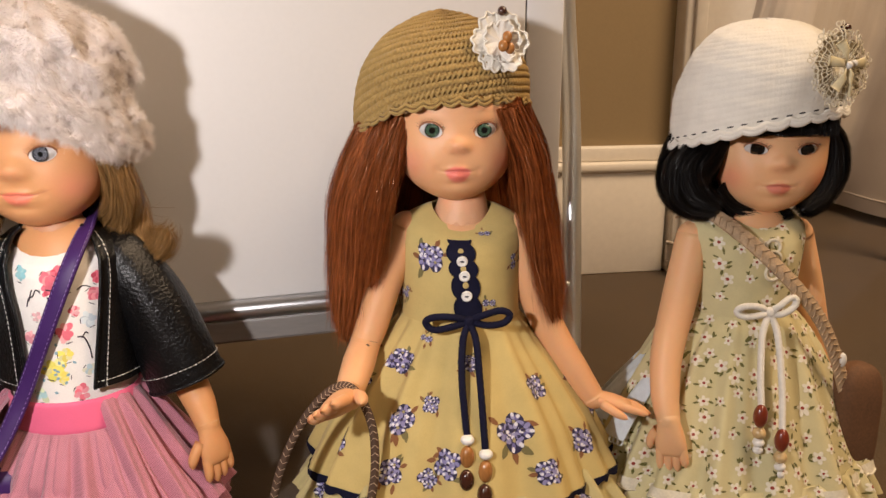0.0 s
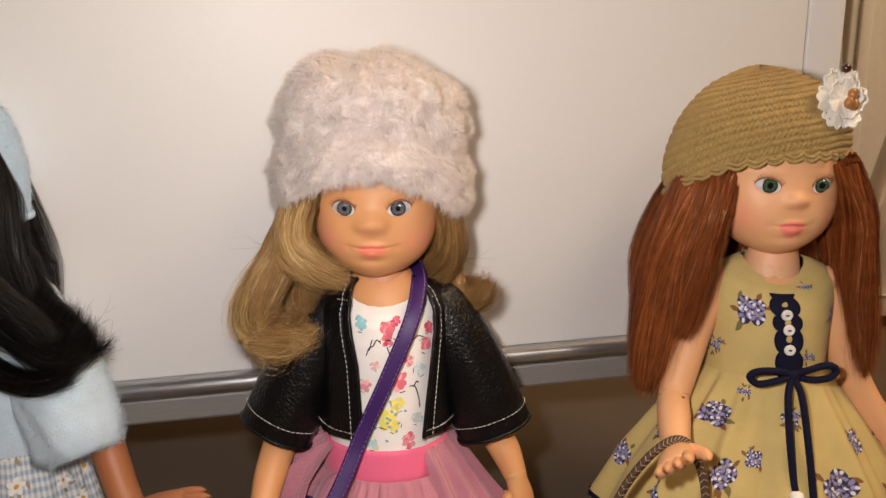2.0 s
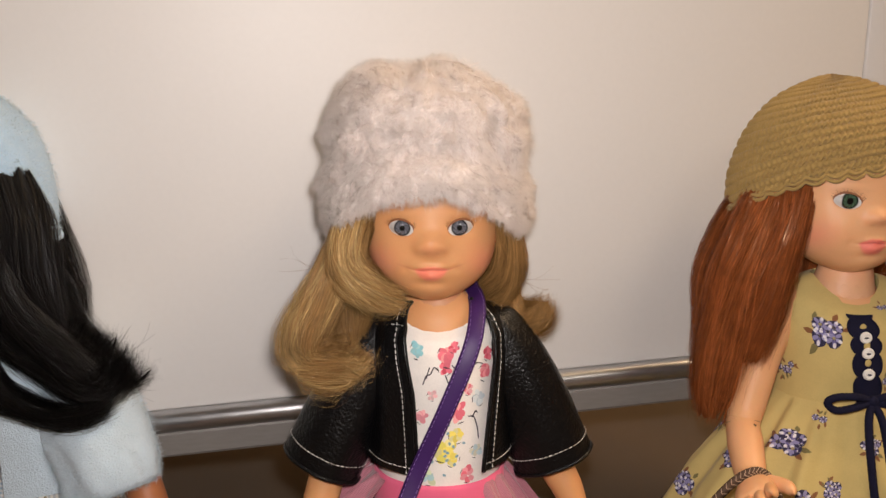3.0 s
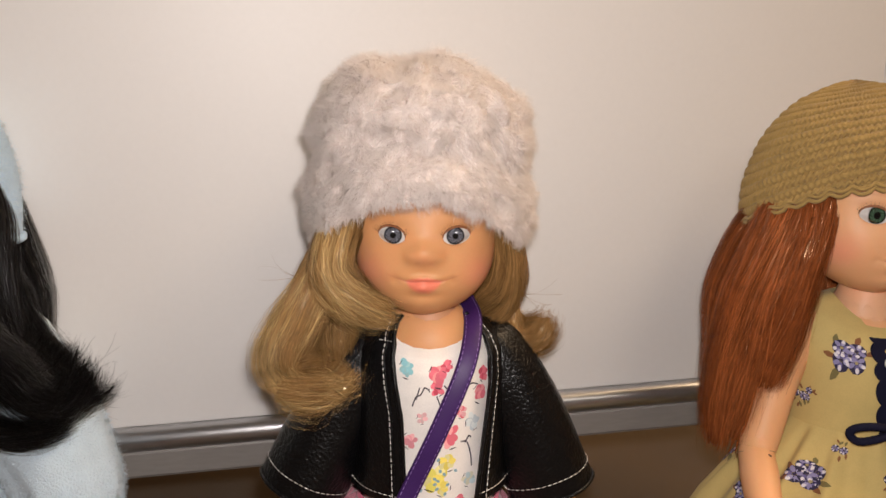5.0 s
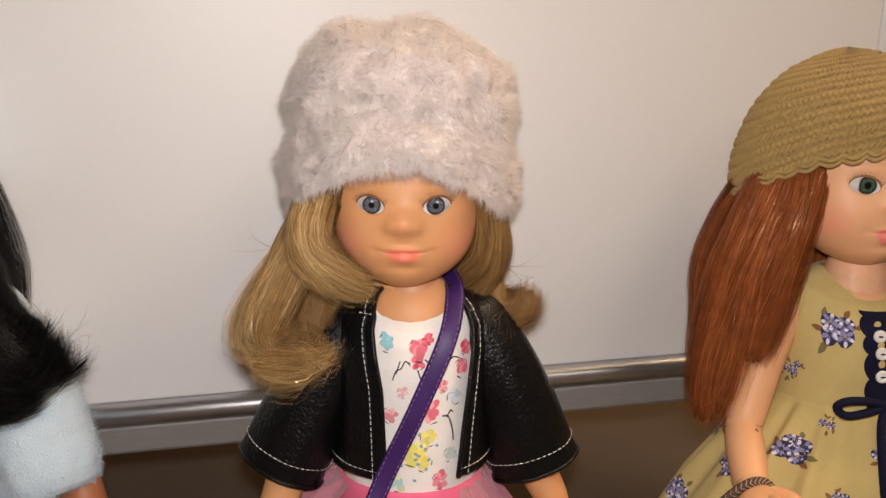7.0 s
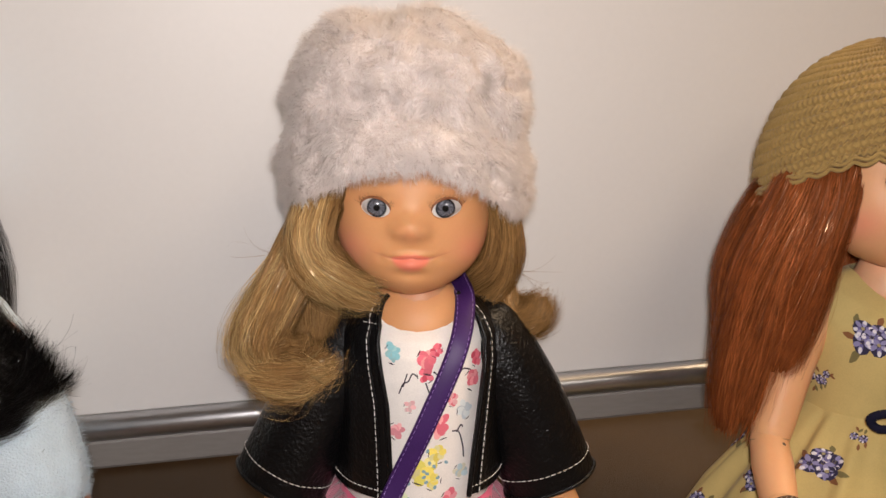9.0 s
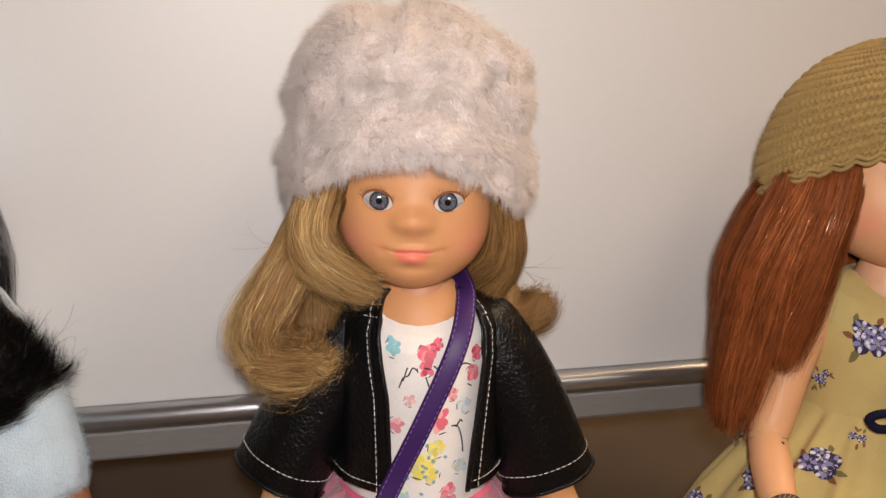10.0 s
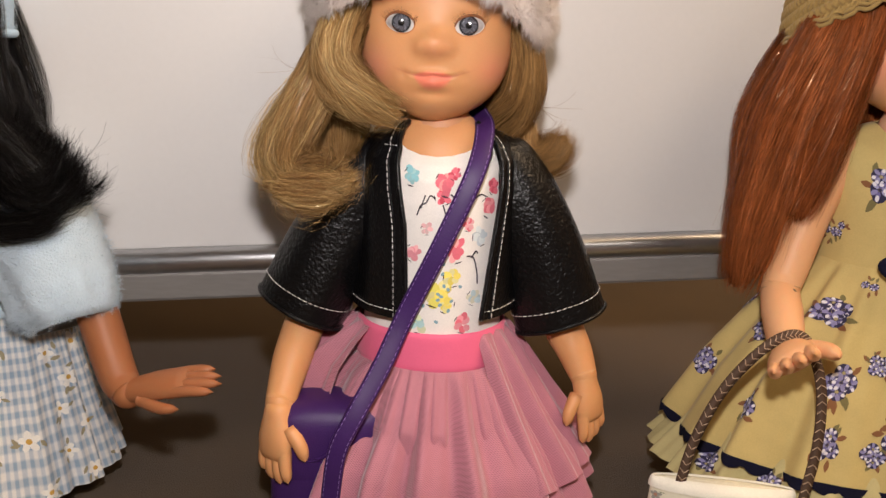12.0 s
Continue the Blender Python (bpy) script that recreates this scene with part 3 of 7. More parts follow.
def lock(b, path, wide, thick, axis, count, mat, tone, seed=1, radius=0.00021, k=16, frizz=0.0012, twist=0.0, core=0.80, end=0.05, clump=0.9, taper=0.3, jitter=0.13, wave=0.0010):
    """A lock of hair: a solid core and fibres along path. wide, thick: its half sizes at even steps along it; axis: the direction of its width."""
    g = np.random.default_rng(seed)
    count = int(count * 2.0)
    c = spline(path, k)
    s = np.linspace(0, 1, k)
    W = np.interp(s, np.linspace(0, 1, len(wide)), wide)
    D = np.interp(s, np.linspace(0, 1, len(thick)), thick)
    t = np.gradient(c, axis=0)
    t /= np.linalg.norm(t, axis=1)[:, None]
    ax = np.asarray(axis, float)
    if ax.ndim == 1:
        ax = np.broadcast_to(ax, (k, 3))
    else:
        ax = spline(ax, k)
    A = ax - t * np.sum(ax * t, 1)[:, None]
    A /= np.linalg.norm(A, axis=1)[:, None]
    Bn = np.cross(t, A)
    ang = np.arange(28) * 2 * np.pi / 28
    ruf = 1 + 0.08 * np.sin(ang * 7 + seed)[None, :] + 0.05 * np.sin(ang * 13 + 2 * seed)[None, :]
    shut = np.clip(np.minimum((1 - s) / 0.10, 1), 0.12, 1)[:, None]
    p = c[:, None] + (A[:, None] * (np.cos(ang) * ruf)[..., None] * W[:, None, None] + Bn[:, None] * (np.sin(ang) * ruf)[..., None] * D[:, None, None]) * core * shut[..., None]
    # core at half tone: the shade between the fibres, put into its colour
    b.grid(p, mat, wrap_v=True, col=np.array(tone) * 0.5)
    th = g.uniform(0, 2 * np.pi, count)
    th = th + clump * 0.22 * np.sin(th * 11 + seed)
    ro = np.sqrt(g.uniform(0.62, 1.12, count))
    tw = twist * s[None, :] + g.normal(0, 0.10, count)[:, None] * s[None, :]
    a = th[:, None] + tw
    wav = 1 + 0.05 * np.sin(3.1 * th[:, None] + 5 * s[None, :] + seed)
    P = c[None] + (A[None] * (np.cos(a) * ro[:, None] * wav * W)[..., None] + Bn[None] * (np.sin(a) * ro[:, None] * wav * D)[..., None])
    wv = np.sin(9 * s[None, :] + 2.2 * np.sin(2 * th)[:, None] + seed) * wave + np.sin(17 * s[None, :] + 4 * np.sin(3 * th)[:, None]) * 0.0005
    P = P + A[None] * wv[..., None]
    st = g.normal(0, 1, (count, 3))
    P = P + st[:, None, :] * frizz * (0.18 + s ** 1.6)[None, :, None]
    # uneven ends
    cut = 1 - end * np.abs(g.normal(0, 1, count))
    cut = np.clip(cut, 0.55, 1.08)
    idx = np.clip(np.linspace(0, 1, k)[None, :] * cut[:, None], 0, 1) * (k - 1)
    i0 = np.clip(idx.astype(int), 0, k - 2)
    fr = (idx - i0)[..., None]
    r = np.arange(count)[:, None]
    P = P[r, i0] * (1 - fr) + P[r, i0 + 1] * fr
    col = np.array(tone)[None] * np.exp(g.normal(0, jitter, count))[:, None]
    nap = A[None] * (np.cos(a) / W)[..., None] + Bn[None] * (np.sin(a) / D)[..., None]
    nap /= np.linalg.norm(nap, axis=2)[..., None] + 1e-9
    nap = nap + g.normal(0, 0.26, (count, 1, 3))
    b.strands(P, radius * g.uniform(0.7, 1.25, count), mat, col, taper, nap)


def mane(b, path, wide, thick, axis, count, mat, tone, seed=1, parts=7, k=18, spread=0.62, girth=0.52, twist=0.0, wander=0.0, **more):
    """A thick lock made of several slimmer ones that wind round each other."""
    g = np.random.default_rng(seed + 500)
    c = spline(path, k)
    s = np.linspace(0, 1, k)
    W = np.interp(s, np.linspace(0, 1, len(wide)), wide)
    D = np.interp(s, np.linspace(0, 1, len(thick)), thick)
    t = np.gradient(c, axis=0)
    t /= np.linalg.norm(t, axis=1)[:, None]
    ax = np.asarray(axis, float)
    ax = np.broadcast_to(ax, (k, 3)) if ax.ndim == 1 else spline(ax, k)
    A = ax - t * np.sum(ax * t, 1)[:, None]
    A /= np.linalg.norm(A, axis=1)[:, None]
    Bn = np.cross(t, A)
    for j in range(parts):
        th = 2 * np.pi * j / parts + g.normal(0, 0.2) + twist * s + 0.25 * np.sin(5 * s + j)
        r = spread * g.uniform(0.85, 1.1)
        p = c + A * (np.cos(th) * r * W)[:, None] + Bn * (np.sin(th) * r * D)[:, None]
        p = p + (A * np.sin(8 * s + 2.4 * j)[:, None] + Bn * np.cos(7 * s + 1.7 * j)[:, None]) * (wander * s ** 0.7)[:, None]
        e = max(6, int(k * g.uniform(0.90, 1.0)))
        q = girth * g.uniform(0.85, 1.2)
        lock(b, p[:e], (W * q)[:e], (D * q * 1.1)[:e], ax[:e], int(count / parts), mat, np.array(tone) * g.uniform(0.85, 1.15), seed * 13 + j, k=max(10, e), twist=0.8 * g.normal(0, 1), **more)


def flyaway(b, roots, ways, mat, tone, seed=0, r=0.00009):
    g = np.random.default_rng(seed)
    P = []
    for q, w in zip(roots, ways):
        q, w = np.array(q), np.array(w)
        j = g.normal(0, 0.25, 3) * np.linalg.norm(w)
        P.append(spline([q, q + 0.4 * w + 0.3 * j, q + 0.8 * w + 0.2 * j, q + w - 0.2 * j], 10))
    b.strands(np.array(P), r, mat, tone, 0.5)


def torso(b, x, y, skin, top=0.222, low=0.06, wx=0.027, wy=0.020):
    z = np.linspace(low, top, 16)
    w = np.interp(z, [low, 0.12, 0.16, 0.20, 0.215, top], [0.030, 0.030, 0.026, 0.030, 0.024, 0.012])
    ang = np.arange(24) * 2 * np.pi / 24
    p = np.stack([x + w[:, None] / 0.028 * wx * np.cos(ang), y + w[:, None] / 0.028 * wy * np.sin(ang), np.broadcast_to(z[:, None], (16, 24))], -1)
    b.grid(p, 0, wrap_v=True, col=skin)


def legs(b, x, y, yaw, skin, hip=0.10):
    R = rot_z(yaw)
    for s in (-1, 1):
        q = lambda a, c, z: np.array([x, y, 0]) + R @ np.array([a, c, 0]) + np.array([0, 0, z])
        b.tube(spline([q(s * 0.014, 0, hip), q(s * 0.015, 0, 0.06), q(s * 0.015, 0, 0.02), q(s * 0.015, 0, 0.012)], 14), np.linspace(0.0125, 0.0095, 14), 14, 0, col=skin)
        b.ball(q(s * 0.015, -0.008, 0.0085), (0.0095, 0.019, 0.0085), 3, 16, 10, rot=R)


SKIN = (0.645, 0.310, 0.130)
SKIN_K = (0.80, 0.455, 0.235)
SKIN_L = (0.36, 0.135, 0.055)
LIPS = (0.80, 0.205, 0.135)
SKIN_R = (0.75, 0.395, 0.195)
BLUSH = (0.80, 0.30, 0.18)
DOLL_MATS = lambda hair: [M["skin"], M["eye"], M["lash"], M["shoe"], M[hair]]

# the fair doll with the fur hat
b = Build()
add_head(b, (-0.224, 0.4005, 0.2600), 2, 0, SKIN, LIPS, BLUSH, (0.105, 0.107, 0.124), 0.0016, nose=1.08, mouth=1.14, width=0.98, lid=0.0042, lip=-0.0214, smile=1.12)
limb(b, [(-0.222, 0.436, 0.236), (-0.222, 0.437, 0.222), (-0.222, 0.437, 0.205)], [0.0135, 0.0132, 0.018], (0.58, 0.285, 0.150), 12)
torso(b, -0.222, 0.437, SKIN)
limb(b, [(-0.250, 0.437, 0.198), (-0.270, 0.436, 0.160), (-0.284, 0.430, 0.118), (-0.289, 0.413, 0.098), (-0.291, 0.398, 0.082)], [0.0108, 0.0108, 0.0106, 0.0096, 0.0074], SKIN)
hand(b, (-0.291, 0.394, 0.0775), (-0.04, -0.25, -1), (-0.75, -1, 0.2), SKIN, side=-1, curl=0.18, size=1.22, slim=0.98)
limb(b, [(-0.192, 0.442, 0.198), (-0.172, 0.444, 0.160), (-0.156, 0.442, 0.118), (-0.148, 0.437, 0.103), (-0.1430, 0.432, 0.092)], [0.0105, 0.0105, 0.0104, 0.0092, 0.0072], SKIN)
hand(b, (-0.1420, 0.431, 0.0890), (0.26, -0.15, -1), (0.9, -0.75, 0.2), SKIN, side=1, curl=0.18, size=1.18, slim=0.95)
legs(b, -0.222, 0.437, 4, SKIN)
T = (0.272, 0.148, 0.052)
SIDE = [(1, -0.3, 0.1), (1, -0.2, 0.2), (1, -0.1, 0.3), (1, 0, 0.3), (1, 0, 0), (0.4, 0, -1), (-0.3, 0, -1), (-1, 0, -0.4), (-1, 0, 0)]
mane(b, [(-0.256, 0.432, 0.274), (-0.264, 0.421, 0.256), (-0.274, 0.411, 0.235), (-0.284, 0.405, 0.217), (-0.2905, 0.401, 0.201), (-0.286, 0.398, 0.189), (-0.273, 0.397, 0.187), (-0.262, 0.398, 0.193), (-0.256, 0.399, 0.200)],
     [0.006, 0.008, 0.010, 0.010, 0.010, 0.0095, 0.009, 0.007, 0.004], [0.008, 0.010, 0.011, 0.011, 0.011, 0.010, 0.009, 0.007, 0.004], SIDE, 3600, 4, T, 3, k=20, parts=10, girth=0.44, twist=0.9, frizz=0.0016, jitter=0.22, wave=0.0014, radius=0.00016, wander=0.0014, end=0.24)
mane(b, [(-0.262, 0.420, 0.262), (-0.272, 0.410, 0.236), (-0.280, 0.404, 0.218), (-0.284, 0.401, 0.205), (-0.277, 0.399, 0.197), (-0.269, 0.399, 0.201), (-0.270, 0.400, 0.208)],
     [0.006, 0.009, 0.009, 0.008, 0.007, 0.006, 0.004], [0.007, 0.008, 0.008, 0.007, 0.006, 0.005, 0.003], [SIDE[i] for i in (0, 2, 3, 4, 5, 7, 8)], 1500, 4, np.array(T) * 0.92, 13, k=22, parts=6, girth=0.46, frizz=0.0014, jitter=0.22, radius=0.00016, wander=0.001, end=0.24)
mane(b, [(-0.257, 0.422, 0.275), (-0.2655, 0.409, 0.256), (-0.2675, 0.402, 0.241), (-0.2585, 0.399, 0.2310), (-0.246, 0.402, 0.2245), (-0.236, 0.408, 0.2200)],
     [0.007, 0.0090, 0.0100, 0.0095, 0.0065, 0.003], [0.007, 0.008, 0.008, 0.007, 0.005, 0.003], [(1, -0.3, 0.1), (1, -0.3, 0.1), (1, -0.3, 0.5), (0.7, 0, 1), (0.5, 0, 1), (0.4, 0, 1)], 2600, 4, T, 5, k=20, twist=0.5, frizz=0.0010, parts=8, girth=0.46, jitter=0.22, radius=0.00016, wander=0.0010, end=0.10)
# lock behind the curls at 0.8 tone, shade deep in the hair as colour
lock(b, [(-0.252, 0.440, 0.270), (-0.266, 0.440, 0.238), (-0.273, 0.434, 0.214), (-0.271, 0.424, 0.198), (-0.266, 0.420, 0.192)],
     [0.014, 0.015, 0.017, 0.014, 0.008], [0.014, 0.014, 0.012, 0.010, 0.006], (1, 0, 0.2), 700, 4, np.array(T) * 0.8, 6, k=16, twist=0.4)
# loose paler wisps over the blond locks; hair glints put into their colour
GLINT_WISP = (0.52, 0.34, 0.14)
mane(b, [(-0.258, 0.430, 0.272), (-0.266, 0.418, 0.256), (-0.277, 0.407, 0.235), (-0.287, 0.401, 0.217), (-0.293, 0.396, 0.201), (-0.287, 0.393, 0.188), (-0.272, 0.392, 0.186), (-0.260, 0.393, 0.193), (-0.254, 0.396, 0.202)],
     [0.006, 0.008, 0.010, 0.011, 0.011, 0.010, 0.009, 0.007, 0.004], [0.006, 0.007, 0.007, 0.007, 0.007, 0.007, 0.006, 0.005, 0.003], SIDE, 420, 4, GLINT_WISP, 63, k=20, parts=9, girth=0.40, twist=1.4, frizz=0.0026, jitter=0.35, wave=0.0024, radius=0.00010, wander=0.0030, end=0.12, core=0.2)
mane(b, [(-0.258, 0.419, 0.274), (-0.267, 0.405, 0.256), (-0.2660, 0.397, 0.241), (-0.2570, 0.394, 0.2300), (-0.245, 0.398, 0.2230), (-0.234, 0.405, 0.2190)],
     [0.007, 0.0090, 0.0105, 0.0100, 0.0070, 0.004], [0.005, 0.006, 0.006, 0.005, 0.004, 0.003], [(1, -0.3, 0.1), (1, -0.3, 0.1), (1, -0.3, 0.5), (0.7, 0, 1), (0.5, 0, 1), (0.4, 0, 1)], 320, 4, GLINT_WISP, 65, k=20, twist=0.8, frizz=0.0022, parts=7, girth=0.40, jitter=0.35, radius=0.00010, wander=0.0024, end=0.14, core=0.2)
mane(b, [(-0.190, 0.430, 0.272), (-0.185, 0.434, 0.252), (-0.183, 0.440, 0.232), (-0.190, 0.446, 0.217), (-0.192, 0.450, 0.206)],
     [0.006, 0.008, 0.010, 0.010, 0.006], [0.008, 0.011, 0.012, 0.010, 0.006], (1, 0.3, -0.1), 1800, 4, T, 8, k=18, twist=1.2, parts=7, girth=0.46, jitter=0.22, radius=0.00016, wander=0.0012, frizz=0.0014, end=0.10)
lock(b, [(-0.196, 0.452, 0.250), (-0.190, 0.454, 0.225), (-0.184, 0.452, 0.206), (-0.174, 0.448, 0.199), (-0.165, 0.444, 0.204), (-0.161, 0.443, 0.212)],
     [0.010, 0.010, 0.010, 0.010, 0.009, 0.005], [0.008, 0.008, 0.007, 0.006, 0.006, 0.004], (0, 0.3, 1), 900, 4, T, 9, k=16, twist=0.5, frizz=0.0022, radius=0.00018, jitter=0.22, end=0.12, wave=0.0018)
lock(b, [(-0.222, 0.462, 0.268), (-0.222, 0.472, 0.235), (-0.222, 0.474, 0.205), (-0.222, 0.472, 0.180)], [0.030, 0.034, 0.038, 0.034], [0.012, 0.012, 0.011, 0.006], (1, 0, 0), 700, 4, T, 10, k=12)
flyaway(b, [(-0.285, 0.41, 0.238)] * 3 + [(-0.295, 0.41, 0.205)] * 3 + [(-0.175, 0.44, 0.225)] * 5 + [(-0.165, 0.444, 0.205)] * 3,
        [(-0.020, 0, 0.004), (-0.018, 0, -0.002), (-0.012, 0, 0.010), (-0.012, 0, -0.012), (-0.010, 0, -0.02), (-0.012, 0, 0.0)] + [(0.015, 0, -0.006), (0.02, 0, 0.0), (0.012, 0, -0.014), (0.016, 0, 0.006), (0.01, 0, -0.02)] + [(0.008, 0, 0.012), (0.010, 0, 0.004), (0.004, 0, 0.014)],
        4, np.array(T) * 1.1, 4)
whole("doll", b, DOLL_MATS("hair_blond"), (-0.222, 0.437, 0), "fair vinyl doll with wavy blond hair and grey-blue eyes", "doll", "dolls in a row")

# the doll with auburn hair
b = Build()
add_head(b, (0.0085, 0.4265, 0.270), 3, 0, SKIN_R, (0.80, 0.18, 0.155), BLUSH, (0.055, 0.100, 0.062), 0.0020, nose=0.80, mouth=1.34, width=0.86, lid=0.0043, lip=-0.0222)
limb(b, [(0.011, 0.461, 0.246), (0.012, 0.462, 0.232), (0.011, 0.463, 0.213)], [0.0132, 0.0130, 0.018], (0.78, 0.42, 0.24), 12)
torso(b, 0.011, 0.462, SKIN_R)
limb(b, [(-0.022, 0.461, 0.208), (-0.034, 0.455, 0.180), (-0.0435, 0.448, 0.150), (-0.0475, 0.443, 0.1405)], [0.0110, 0.0108, 0.0100, 0.0092], SKIN_R)
limb(b, [(-0.0475, 0.443, 0.1395), (-0.0500, 0.430, 0.133), (-0.0525, 0.416, 0.1265), (-0.0535, 0.409, 0.1240)], [0.0092, 0.0098, 0.0088, 0.0078], SKIN_R)
hand(b, (-0.0535, 0.4045, 0.1220), (-0.32, -1.0, 0.16), (-0.6, 0.1, 0.8), SKIN_R, side=-1, curl=-0.12, size=1.36, slim=0.95)
b.ball((-0.0455, 0.4328, 0.1428), (0.0020, 0.0014, 0.0013), 2)
t = np.arange(28) * 2 * np.pi / 28
b.tube(np.array([-0.0475, 0.443, 0.1402]) + 0.0094 * (np.cos(t)[:, None] * np.array([1.0, 0, 0]) + np.sin(t)[:, None] * np.array([0, 0.86, -0.50])), 0.00035, 6, 0, col=np.array(SKIN_R) * 0.55, closed=True)
limb(b, [(0.045, 0.462, 0.207), (0.054, 0.460, 0.176), (0.066, 0.458, 0.146), (0.082, 0.452, 0.120), (0.094, 0.447, 0.103)], [0.0110, 0.0108, 0.0100, 0.0090, 0.0070], SKIN_R)
hand(b, (0.094, 0.447, 0.103), (1, -0.15, -0.18), (0.2, 0.1, 1), SKIN_R, side=1, curl=0.1, size=1.3, slim=0.75)
legs(b, 0.011, 0.462, 3, SKIN_R)
T = (0.235, 0.062, 0.0160)
mane(b, [(-0.020, 0.456, 0.290), (-0.032, 0.4405, 0.262), (-0.0415, 0.439, 0.230), (-0.0465, 0.443, 0.200), (-0.0500, 0.446, 0.166)],
     [0.009, 0.012, 0.0145, 0.014, 0.008], [0.006, 0.008, 0.009, 0.008, 0.005], (1, -0.25, 0.0), 3600, 4, T, 21, k=14, parts=9, twist=0.1, frizz=0.0018, end=0.12, girth=0.44, jitter=0.30, radius=0.00016, wander=0.0010)
mane(b, [(-0.028, 0.464, 0.286), (-0.0445, 0.454, 0.256), (-0.0535, 0.455, 0.226), (-0.0570, 0.459, 0.192), (-0.0580, 0.460, 0.158), (-0.0590, 0.459, 0.132)],
     [0.010, 0.0130, 0.0145, 0.0130, 0.011, 0.005], [0.008, 0.010, 0.011, 0.010, 0.008, 0.005], (1, -0.5, 0.0), 3600, 4, T, 20, k=14, parts=10, twist=0.1, frizz=0.0020, end=0.16, girth=0.44, jitter=0.30, radius=0.00016, wander=0.0010)
mane(b, [(-0.034, 0.474, 0.276), (-0.0500, 0.475, 0.248), (-0.0590, 0.475, 0.220), (-0.0580, 0.474, 0.186), (-0.0580, 0.471, 0.150), (-0.0600, 0.468, 0.122)],
     [0.009, 0.0115, 0.0120, 0.0105, 0.009, 0.005], [0.009, 0.011, 0.012, 0.011, 0.009, 0.005], (1, -0.2, 0.0), 2400, 4, np.array(T) * 0.9, 26, k=14, parts=8, twist=0.1, frizz=0.0024, end=0.18, girth=0.44, jitter=0.30, radius=0.00016, wander=0.0012)
# thin brighter strands over the auburn sheets: copper glints held in their colour
mane(b, [(-0.024, 0.460, 0.286), (-0.040, 0.445, 0.258), (-0.0500, 0.444, 0.228), (-0.0550, 0.448, 0.194), (-0.0590, 0.452, 0.156), (-0.0620, 0.455, 0.122)],
     [0.009, 0.014, 0.0170, 0.0165, 0.013, 0.007], [0.006, 0.009, 0.010, 0.009, 0.008, 0.005], (1, -0.6, 0.0), 500, 4, (0.36, 0.105, 0.030), 27, k=14, parts=9, twist=0.3, frizz=0.0030, end=0.20, girth=0.30, jitter=0.5, radius=0.00011, wander=0.0020, core=0.25)
mane(b, [(0.036, 0.436, 0.284), (0.048, 0.444, 0.252), (0.055, 0.450, 0.215), (0.062, 0.452, 0.178), (0.070, 0.450, 0.138)],
     [0.006, 0.0085, 0.0095, 0.0090, 0.005], [0.010, 0.014, 0.014, 0.010, 0.005], (1, 0.1, 0.1), 2600, 4, T, 23, k=13, frizz=0.0016, end=0.10, parts=8, jitter=0.36, radius=0.00016, wander=0.0010)
lock(b, [(0.038, 0.452, 0.280), (0.050, 0.462, 0.245), (0.060, 0.466, 0.200), (0.066, 0.466, 0.150)],
     [0.012, 0.014, 0.014, 0.008], [0.010, 0.012, 0.012, 0.006], (1, 0.3, 0), 900, 4, T, 24, k=14, frizz=0.0014, end=0.06)
lock(b, [(0.006, 0.480, 0.290), (0.004, 0.494, 0.250), (0.002, 0.497, 0.205), (0.000, 0.495, 0.145)], [0.038, 0.044, 0.052, 0.050], [0.014, 0.012, 0.010, 0.006], (1, 0, 0), 1200, 4, T, 25, k=12)
whole("doll", b, DOLL_MATS("hair_red"), (0.011, 0.462, 0), "fair vinyl doll with long straight auburn hair and green eyes", "doll", "dolls in a row")

# the doll with the black bob
b = Build()
add_head(b, (0.203, 0.4620, 0.2555), -6, 0, SKIN_K, (0.62, 0.17, 0.12), (0.78, 0.27, 0.15), (0.008, 0.005, 0.004), 0.0026, lid=0.0034, nose=0.88, mouth=1.10, width=0.90, lip=-0.0222)
limb(b, [(0.190, 0.496, 0.236), (0.191, 0.497, 0.222), (0.194, 0.497, 0.200)], [0.0135, 0.0132, 0.018], SKIN_K, 12)
torso(b, 0.197, 0.494, SKIN_K)
limb(b, [(0.163, 0.490, 0.196), (0.153, 0.478, 0.160), (0.142, 0.461, 0.128), (0.139, 0.449, 0.105), (0.140, 0.441, 0.090)], [0.0115, 0.0112, 0.0100, 0.0088, 0.0072], SKIN_K)
hand(b, (0.140, 0.440, 0.090), (0.12, -0.12, -1), (-0.5, -1, 0.1), SKIN_K, side=1, curl=0.1, size=1.25)
limb(b, [(0.233, 0.500, 0.196), (0.246, 0.505, 0.160), (0.256, 0.506, 0.125), (0.262, 0.50, 0.09)], [0.0112, 0.0110, 0.0100, 0.0072], SKIN_K)
legs(b, 0.197, 0.494, 15, SKIN_K)
T = (0.0045, 0.004, 0.0045)
lock(b, [(0.172, 0.488, 0.270), (0.1595, 0.483, 0.250), (0.150, 0.481, 0.238), (0.156, 0.480, 0.224), (0.172, 0.478, 0.216)],
     [0.010, 0.013, 0.016, 0.014, 0.007], [0.012, 0.016, 0.018, 0.012, 0.006], [(1, -0.3, 0), (1, -0.3, 0), (1, -0.2, 0.3), (0.6, -0.2, 0.8), (0, 0, 1)], 1600, 4, T, 31, k=16, frizz=0.0008, end=0.03)
lock(b, [(0.176, 0.500, 0.276), (0.160, 0.505, 0.250), (0.158, 0.508, 0.228), (0.172, 0.504, 0.214)], [0.016, 0.022, 0.024, 0.014], [0.012, 0.016, 0.016, 0.008], (0.5, 1, 0), 900, 4, T, 32, k=14, frizz=0.0008, end=0.03)
